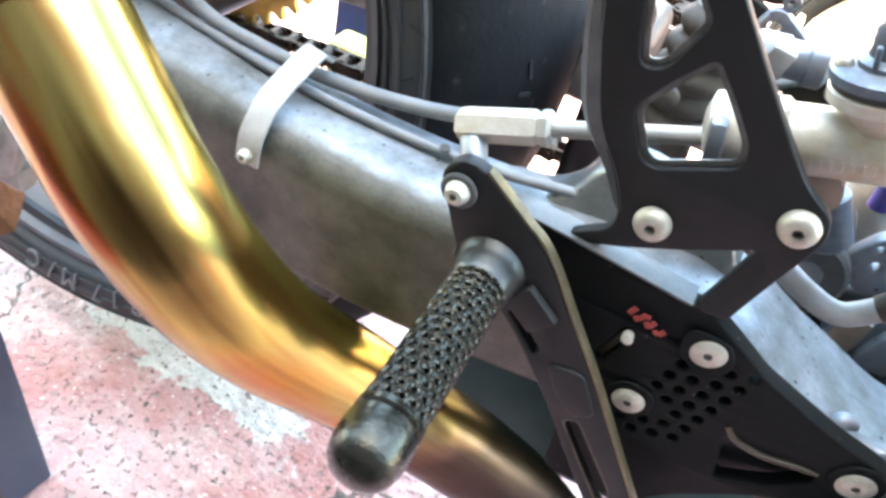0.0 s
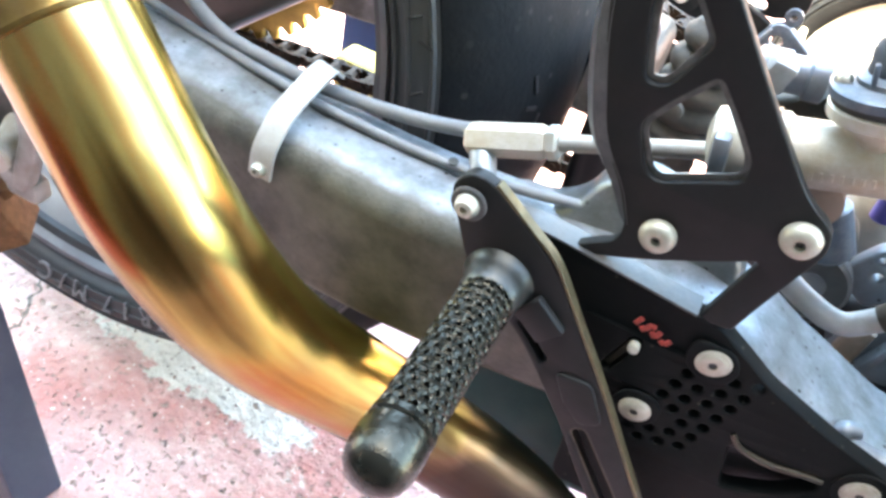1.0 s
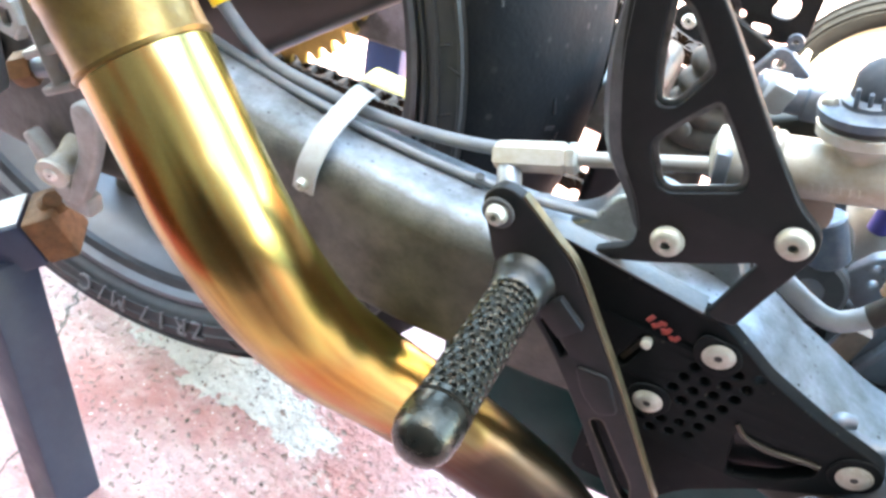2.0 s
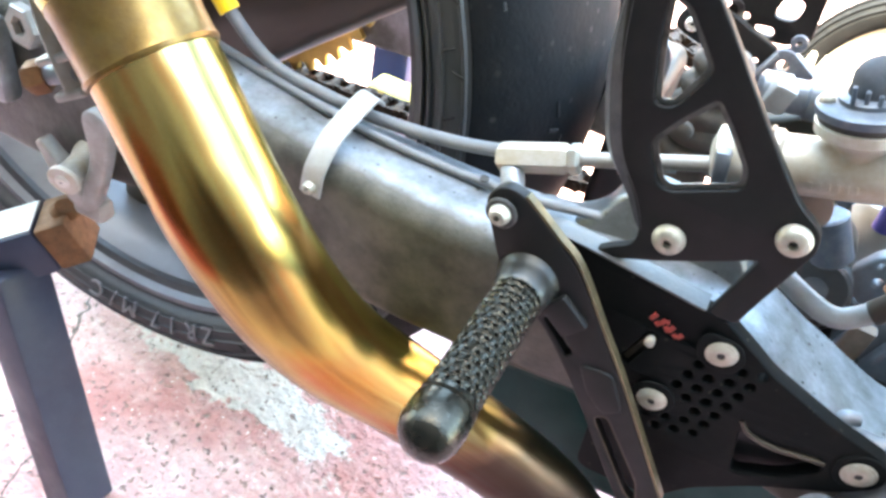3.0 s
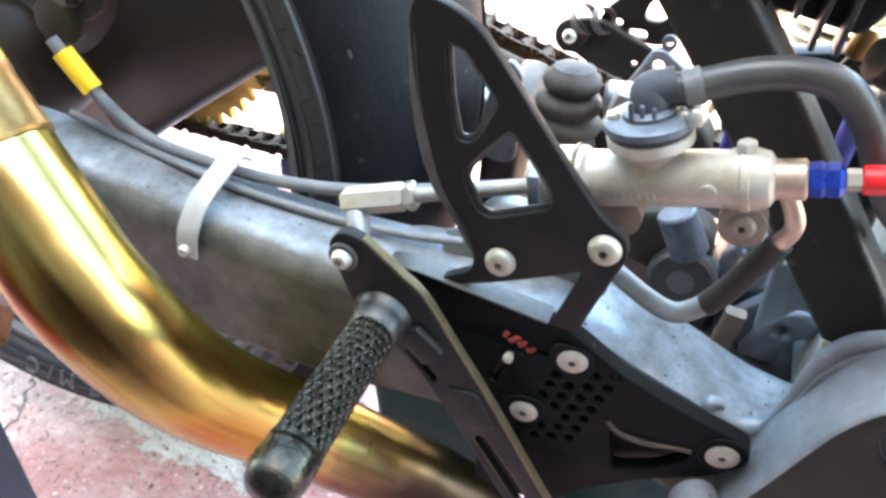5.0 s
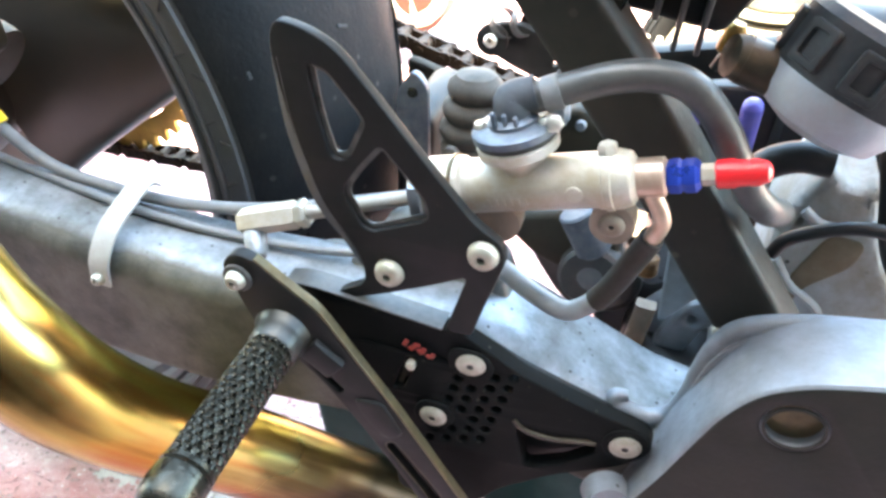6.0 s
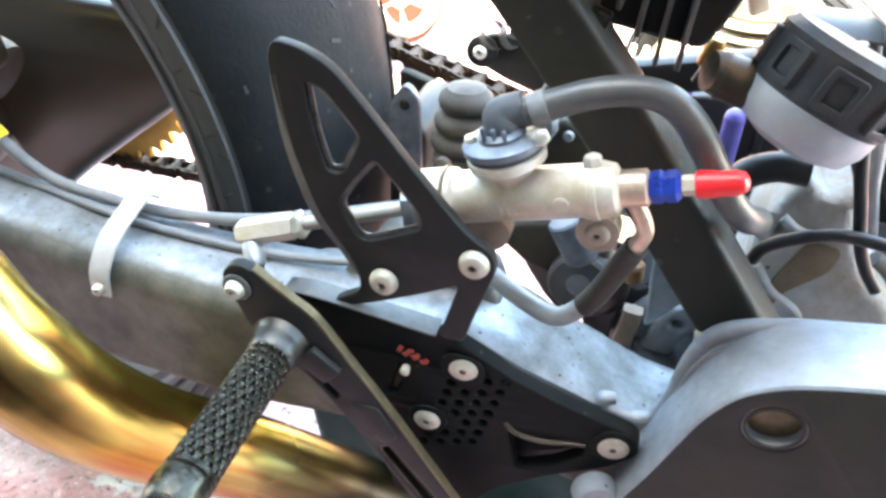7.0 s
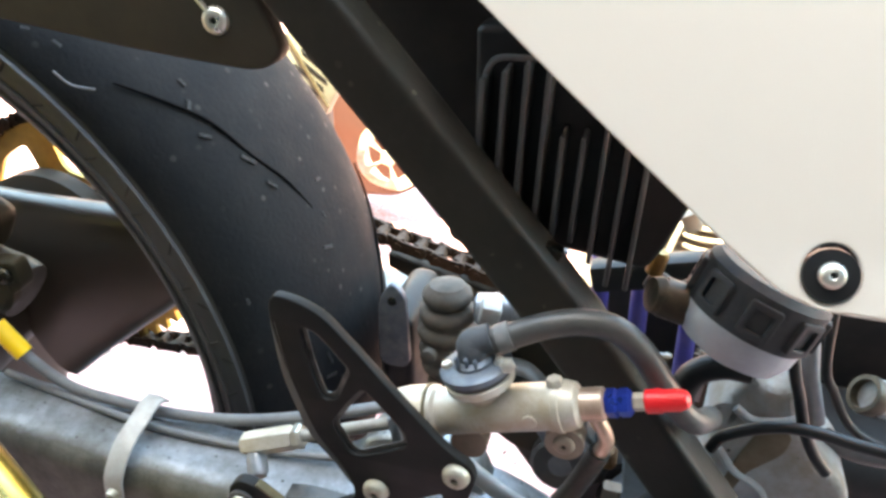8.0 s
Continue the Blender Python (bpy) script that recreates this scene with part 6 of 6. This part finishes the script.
def engine_side():
    e = thing("gearbox_casing", (0.17, 0.11, 0.30), "light grey cast gearbox casing with brown stains", "casing")
    shell = rounded([(0.128, 0.29), (0.1365, 0.365, 0.02), (0.1366, 0.4000, 0.01), (0.1425, 0.4170, 0.006), (0.1500, 0.4300, 0.004), (0.1580, 0.4225, 0.004), (0.1635, 0.4222, 0.004), (0.1680, 0.4258, 0.004), (0.1750, 0.4050, 0.01), (0.1850, 0.3840, 0.01), (0.2010, 0.3740, 0.01), (0.2080, 0.345), (0.204, 0.29)], 0.02, 6)
    part("cover", plate(shell, [ring_of(0.1415, 0.4035, 0.0024, 14)], 0.084, 0.050, 0.005), CASING, e)
    part("cover_seam", tube([(0.1410, 0.0835, 0.384), (0.1500, 0.0832, 0.372), (0.1640, 0.0832, 0.362), (0.170, 0.0832, 0.345)], 0.0020, 10), CASING, e)
    part("cast_rib", tube([(0.1445, 0.083, 0.4100), (0.1520, 0.081, 0.4060), (0.1620, 0.081, 0.4070), (0.1720, 0.083, 0.4090)], 0.0022, 12), CASING, e)
    part("oil_stain", plate(rounded([(0.1575, 0.4010), (0.1720, 0.4000), (0.1700, 0.3870), (0.1560, 0.3720), (0.1510, 0.3560), (0.1450, 0.3580), (0.1500, 0.3800)], 0.005), [], 0.0832, 0.0008, 0.0004), STAIN, e, "dried brown oil stain")
    # coloured black to stand in for the dark space beside the cover
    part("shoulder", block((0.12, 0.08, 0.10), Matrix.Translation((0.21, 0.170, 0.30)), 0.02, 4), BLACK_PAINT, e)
    c = thing("link_casting", (0.10, 0.08, 0.30), "grey linkage casting with a small hole", "casting")
    part("panel", plate(rounded([(0.0975, 0.3860), (0.1060, 0.3905), (0.1105, 0.3885), (0.1255, 0.3705), (0.1275, 0.3610), (0.1140, 0.3625), (0.1065, 0.3500), (0.1010, 0.3440)], 0.003), [ring_of(0.1020, 0.3830, 0.0013, 10)], 0.070, 0.007, 0.0015), CAST_PALE, c, "pale blue-grey cast plate")
    part("web", plate(rounded([(0.0990, 0.2900), (0.1120, 0.3342, 0.006), (0.1207, 0.3400, 0.006), (0.1320, 0.3375), (0.1330, 0.3268), (0.1250, 0.3215, 0.006), (0.1150, 0.2900)], 0.004), [ring_of(0.1183, 0.3255, 0.0026)], 0.098, 0.012, 0.0032), CAST_PALE, c)
    part("ear_bracket", plate(rounded([(0.0865, 0.3290), (0.0815, 0.3405), (0.0880, 0.3535), (0.0960, 0.3590), (0.1060, 0.3590), (0.1060, 0.3310), (0.0955, 0.3235)], 0.003), [ring_of(0.0938, 0.3405, 0.0022, 14), ring_of(0.0915, 0.3490, 0.0018, 12)], 0.120, 0.008, 0.0014), CAST_PALE, c, "pale bracket with two small holes")
    part("lower_web", plate(rounded([(0.0900, 0.3010), (0.0943, 0.3200), (0.1000, 0.3280), (0.1115, 0.3420), (0.1359, 0.3472), (0.1227, 0.3300), (0.1105, 0.3180), (0.1065, 0.2956)], 0.004), [], 0.106, 0.008, 0.002), CAST_PALE, c)
    part("spring_coil", lathe([(0.004, 0.0), (0.0052, 0.0012), (0.0040, 0.0024), (0.0052, 0.0036), (0.0040, 0.0048), (0.0052, 0.0060), (0.0040, 0.0072), (0.0052, 0.0084), (0.004, 0.0096)], (0.0905, 0.078, 0.3740), (0.05, 0, -1), 18), RUST, c, "rusty coil spring")
    part("rib", sweep(spline([(0.0930, 0.098, 0.296), (0.0950, 0.098, 0.318), (0.0955, 0.098, 0.326), (0.0957, 0.098, 0.330)], 5), lambda q: [(p.x, p.y) for p in rounded([(0.005, -0.0035), (0.005, 0.0035), (-0.005, 0.0035), (-0.005, -0.0035)], 0.002)]), EAR, c)
    # black box added to fill the dark gap behind the swingarm
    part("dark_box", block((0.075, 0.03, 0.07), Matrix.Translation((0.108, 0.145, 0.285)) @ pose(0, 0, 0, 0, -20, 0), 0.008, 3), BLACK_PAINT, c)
    s = thing("shift_arm", (0.06, 0.09, 0.35), "dark dusty arm with a recessed bolt", "arm")
    part("arm", plate(rounded([(0.012, 0.372, 0.01), (0.040, 0.374, 0.01), (0.072, 0.340, 0.012), (0.094, 0.322, 0.014), (0.090, 0.298, 0.014), (0.066, 0.286, 0.014), (0.050, 0.294, 0.012), (0.030, 0.322, 0.01)], 0.008, 6), [], 0.126, 0.016, 0.005), GRIMY_ARM, s)
    boss = part("arm_boss", lathe([(0.0052, 0.0), (0.0094, 0.0), (0.0104, 0.0012), (0.0104, 0.006), (0.0052, 0.006)], (0.0725, 0.1225, 0.3135), (0, 1, 0), 28, closed=True), GRIMY_ARM, s)
    part("boss_recess", lathe([(0.0054, 0.0), (0.0054, 0.002), (0.0, 0.0022)], (0.0725, 0.1262, 0.3135), (0, -1, 0), 6), DARK_SOCKET, boss)
    part("bushing", lathe([(0.008, 0), (0.009, 0.001), (0.009, 0.022), (0.007, 0.024)], (0.0545, 0.094, 0.3785), (0.45, 0.0, -0.75), 28), BLUE_GREY, s, "pale metal bushing")
    for k, (pts, r, mat, nm, lab) in enumerate((
            ([(0.1351, 0.066, 0.3975), (0.1389, 0.066, 0.4055), (0.1501, 0.066, 0.4129), (0.1628, 0.066, 0.4173), (0.1762, 0.066, 0.4173), (0.1922, 0.066, 0.4147), (0.2079, 0.066, 0.4131)], 0.0028, BLACK_PAINT, "rubber_hose", "thin black rubber hose across the casing"),
            ([(0.1549, 0.092, 0.4829), (0.1609, 0.072, 0.4479), (0.1668, 0.072, 0.4295), (0.1722, 0.072, 0.4129), (0.1784, 0.072, 0.4005), (0.1855, 0.072, 0.3912)], 0.0026, BLACK_PAINT, "vent_hose", "dark vent hose hanging down the casing"),
            ([(0.1720, 0.115, 0.4522), (0.1760, 0.105, 0.4222), (0.1798, 0.105, 0.4089), (0.1850, 0.105, 0.3929)], 0.0042, HOSE_GREY, "drain_hose", "short pale grey drain hose"),
            ([(0.1922, 0.110, 0.3812), (0.2043, 0.110, 0.3746), (0.2174, 0.110, 0.3734), (0.2296, 0.110, 0.3748)], 0.0045, HOSE, "overflow_hose", "grey-green hose low beside the casing"),
            ([(0.1805, 0.115, 0.4712), (0.1805, 0.100, 0.4312), (0.1875, 0.100, 0.4144), (0.1978, 0.100, 0.3976), (0.2112, 0.100, 0.3895), (0.2221, 0.100, 0.3893)], 0.0022, BLACK_PAINT, "wiring_loom", "black wiring loom by the casing"),
            ([(0.1203, 0.078, 0.4068), (0.1199, 0.078, 0.4184), (0.1242, 0.078, 0.4292), (0.1348, 0.078, 0.4353), (0.1465, 0.078, 0.4357)], 0.0062, BLACK_PAINT, "breather_hose", "black breather hose under the canister"))):
        h = thing(nm, pts[0], lab, "hose")
        part("run", tube(pts, r, 16), mat, h)
    w = thing("water_pipe", (0.206, 0.115, 0.406), "pale grey water pipe with a brown-stained open end", "pipe")
    part("pipe", tube([(0.2063, 0.115, 0.4063), (0.2294, 0.124, 0.3951), (0.2466, 0.135, 0.3758)], 0.0090, 24), CASING, w)
    part("stained_mouth", lathe([(0.0070, 0.004), (0.0072, -0.004), (0.0094, -0.004), (0.0100, -0.001), (0.0092, 0.004)], (0.2063, 0.114, 0.4063), (0.8, 0.3, -0.5), 28, closed=True), OLD_BRONZE, w)
    for x, y, z0, z1 in ((0.0710, 0.19, 0.36, 0.419), (0.0955, 0.19, 0.33, 0.411), (0.1255, 0.19, 0.32, 0.399), (0.17, 0.16, 0.33, 0.40)):
        t = thing("violet_hose", (x, y, z0), "violet-blue silicone hose standing upright", "hose", "violet hoses behind the frame")
        part("run", tube([(x + 0.002, y, z0), (x + 0.001, y, (z0 + z1) / 2), (x, y, z1)], 0.0055, 18), VIOLET, t)
        part("rounded_end", lathe([(0.0055, 0.0), (0.0050, 0.0026), (0.0032, 0.0046), (0.0, 0.0054)], (x, y, z1 - 0.0003), (-0.03, 0, 1), 18), VIOLET, t)
    bk = thing("engine_block", (0.16, 0.24, 0.2), "black engine block behind the casings", "engine")
    part("block", block((0.16, 0.06, 0.30), Matrix.Translation((0.27, 0.25, 0.33)), 0.01), BLACK_PAINT, bk)
    part("lower_cover", plate(rounded([(0.064, 0.352), (0.074, 0.376), (0.105, 0.384), (0.142, 0.390), (0.156, 0.345), (0.148, 0.332), (0.10, 0.315)], 0.006), [], 0.24, 0.03, 0.003), BLACK_PAINT, bk)
    part("upper_cover", block((0.07, 0.05, 0.10), Matrix.Translation((0.180, 0.25, 0.39)), 0.012), BLACK_PAINT, bk)
    part("bracket_bar", block((0.10, 0.014, 0.016), Matrix.Translation((0.118, 0.14, 0.447)) @ pose(0, 0, 0, 0, -14, 0), 0.003), BLACK_PAINT, bk)


engine_side()


def under_parts():
    g = thing("belly_pan", (0.0, 0.12, 0.18), "dark green plastic pan under the swingarm", "pan")
    part("pan_rib", block((0.19, 0.004, 0.008), Matrix.Translation((0.034, 0.0895, 0.222)) @ pose(0, 0, 0, 0, -8, 0), 0.0015), GREEN_DARK, g)
    part("pan", block((0.234, 0.07, 0.11), Matrix.Translation((0.022, 0.125, 0.185)) @ pose(0, 0, 0, 0, -8, 0), 0.012, 3), GREEN_DARK, g)


under_parts()


def exhaust_clamp():
    c = thing("exhaust_clamp", (-0.205, -0.06, 0.40), "grey steel exhaust clamp lug with a rusty hex bolt", "clamp")
    strap = spline([(-0.2290, -0.052, 0.4340), (-0.2215, -0.056, 0.4210), (-0.2150, -0.058, 0.4090), (-0.2098, -0.058, 0.3970)], 6)
    part("strap_edge", sweep(strap, lambda k: [(p.x, p.y) for p in rounded([(0.0048, -0.0011), (0.0048, 0.0011), (-0.0048, 0.0011), (-0.0048, -0.0011)], 0.0006)]), ZINC, c)
    for at, size in (((-0.2175, -0.056, 0.4070), (0.0170, 0.012, 0.0034)), ((-0.2120, -0.056, 0.3945), (0.0150, 0.012, 0.0034))):
        part("lug", block(size, Matrix.Translation(at) @ pose(0, 0, 0, 0, -28, 10), 0.0012, 3), ZINC, c)
    part("hex_bolt", lathe([(0.0062, 0), (0.0066, 0.001), (0.0066, 0.006), (0.0052, 0.008)], (-0.2265, -0.057, 0.3955), (-0.7, -0.5, -0.3), 6), RUST, c, "rusty hex bolt")
    part("shank", lathe([(0.0040, -0.018), (0.0040, 0.003)], (-0.2265, -0.057, 0.3955), (-0.85, -0.1, -0.35), 16), ALU_CAST, c)
    part("hanger_tab", plate(rounded([(-0.2360, 0.4260, 0.004), (-0.2275, 0.4230, 0.003), (-0.2245, 0.4060, 0.004), (-0.2320, 0.4040, 0.004), (-0.2400, 0.4120, 0.004)], 0.003), [ring_of(-0.2330, 0.4150, 0.0026)], -0.048, 0.006, 0.0012), ZINC, c)


exhaust_clamp()


# ---- beyond the bike ----
def spoked_wheel():
    c = Vector((0.182, 0.745, 0.161))
    w = thing("spoked_wheel", (c.x, c.y, 0.0), "spoked wheel with a pale rim and a ribbed black tyre", "wheel")
    part("tyre", lathe([(0.124, -0.016), (0.130, -0.021), (0.142, -0.023), (0.155, -0.014), (0.161, 0.0), (0.155, 0.014), (0.142, 0.023), (0.130, 0.021), (0.124, 0.016)], c, (0.25, 1, 0), 72, closed=True), TREAD, w)
    for r, y in ((0.1445, -0.0225), (0.1515, -0.017), (0.157, -0.009)):
        part("tyre_rib", lathe([(r, y), (r + 0.0015, y - 0.0012), (r + 0.0028, y - 0.0006), (r + 0.003, y + 0.002)], c, (0.25, 1, 0), 72, closed=True), TREAD, w)
    part("rim", lathe([(0.112, -0.014), (0.126, -0.017), (0.128, -0.012), (0.118, 0.0), (0.128, 0.012), (0.126, 0.017), (0.112, 0.014)], c, (0.25, 1, 0), 72, closed=True), CREAM, w, "pale rim")
    part("hub", lathe([(0.012, -0.028), (0.023, -0.024), (0.023, 0.024), (0.012, 0.028)], c, (0.25, 1, 0), 32), ALU_CAST, w)
    turn = Vector((0.25, 1, 0)).to_track_quat("Z", "Y").to_matrix()
    for k in range(32):
        a = math.tau * k / 32
        b2 = a + (0.35 if k % 2 else -0.35)
        part("spoke", tube([c + turn @ Vector((0.022 * math.cos(a), 0.022 * math.sin(a), 0.02 * (-1) ** (k // 2))), c + turn @ Vector((0.113 * math.cos(b2), 0.113 * math.sin(b2), 0))], 0.0012, 8, straight=True), STEEL, w)


spoked_wheel()


def scooter():
    s = thing("orange_scooter", (-0.33, 0.9, 0.0), "orange-red scooter body with a silver drilled wheel", "scooter")
    part("body_panel", plate(rounded([(-0.62, 0.31, 0.03), (-0.45, 0.272, 0.05), (-0.36, 0.215, 0.05), (-0.30, 0.195, 0.04), (-0.285, 0.10, 0.03), (-0.33, 0.065, 0.03), (-0.47, 0.055), (-0.50, 0.0), (-0.62, 0.0)], 0.02, 6), [], 0.93, 0.10, 0.012), ORANGE, s)
    c = Vector((-0.3045, 0.82, 0.188))
    holes = [rounded([(0.012, -0.008), (0.012, 0.008), (0.034, 0.018), (0.038, 0.0), (0.034, -0.018)], 0.004)]
    turned = []
    for k in range(5):
        q = math.tau * k / 5 + 0.5
        turned.append([(x * math.cos(q) - z * math.sin(q), x * math.sin(q) + z * math.cos(q)) for x, z in holes[0]])
    for k in range(15):
        q = math.tau * k / 15
        turned.append(ring_of(0.0445 * math.cos(q), 0.0445 * math.sin(q), 0.0016, 8))
    part("drilled_disc", plate(ring_of(0, 0, 0.050, 48), turned, 0, 0.005, 0.0008, Matrix.Translation(c) @ pose(0, 0, 0, 90, 0, 12)), ALU_BRIGHT, s, "silver drilled disc")
    part("disc_rim", lathe([(0.048, -0.006), (0.056, -0.006), (0.057, 0.0), (0.056, 0.01), (0.048, 0.01)], c + Vector((0, 0.01, 0)), (0.2, 1, 0), 48, closed=True), CREAM, s)
    l = thing("louvred_cover", (-0.38, 0.72, 0.0), "pale slotted cover with gold edge", "cover")
    part("cover", block((0.10, 0.02, 0.09), Matrix.Translation((-0.38, 0.73, 0.345)) @ pose(0, 0, 0, 0, 30, 0), 0.006), LOUVRE, l)
    for k in range(6):
        part("slot", block((0.05, 0.004, 0.003), Matrix.Translation((-0.375, 0.719, 0.345)) @ pose(0, 0, 0, 0, 30, 0) @ pose(0, 0, -0.03 + 0.012 * k, 0, 8, 0), 0.001), BLACK_PAINT, l)
    part("gold_edge", tube([(-0.405, 0.715, 0.395), (-0.35, 0.715, 0.30)], 0.003, 14, straight=True), BRONZE, l)
    part("post", block((0.03, 0.03, 0.31), Matrix.Translation((-0.38, 0.75, 0.155)), 0.004), BLACK_PAINT, l)


scooter()


def engine_beyond():
    e = thing("parked_engine", (0.24, 0.62, 0.0), "pale brown aluminium engine with cooling fins on the floor beyond", "engine")
    part("crankcase", block((0.25, 0.12, 0.215), Matrix.Translation((0.150, 0.64, 0.1075)), 0.025, 4), PALE_ENGINE, e)
    part("barrel", lathe([(0.044, 0.0), (0.044, 0.110), (0.03, 0.120)], (0.175, 0.64, 0.205), (-0.1, -0.05, 1), 32), CALIPER, e)
    for k in range(8):
        part("cooling_fin", lathe([(0.042, 0.0), (0.060, 0.001), (0.060, 0.004), (0.042, 0.005)], (0.175 - 0.0013 * k, 0.64, 0.212 + 0.0135 * k), (-0.1, -0.05, 1), 32), PALE_ENGINE, e)
    for k in range(7):
        part("side_fin", block((0.006, 0.05, 0.05), Matrix.Translation((0.040 + 0.014 * k, 0.60, 0.232)) @ pose(0, 0, 0, 0, 14, 0), 0.001, 1), PALE_ENGINE, e)
    part("side_cover", lathe([(0.0, -0.02), (0.04, -0.016), (0.055, 0.0), (0.055, 0.03)], (0.19, 0.575, 0.12), (0, 1, 0), 36), ALU_BRIGHT, e)
    b = thing("jack_stand", (-0.315, 0.39, 0.0), "dark blue jack stand with a yellow foam pad beyond the chain", "stand")
    part("post", block((0.040, 0.030, 0.222), Matrix.Translation((-0.315, 0.395, 0.111)), 0.003), POST_BLUE, b)
    part("head", block((0.034, 0.034, 0.018), Matrix.Translation((-0.316, 0.392, 0.231)), 0.003), ALU_CAST, b)
    part("arm", block((0.030, 0.07, 0.020), Matrix.Translation((-0.285, 0.345, 0.170)), 0.003), POST_BLUE, b)
    part("foam_pad", block((0.046, 0.032, 0.030), Matrix.Translation((-0.276, 0.325, 0.196)), 0.004), SPONGE, b, "yellow speckled foam pad")


engine_beyond()
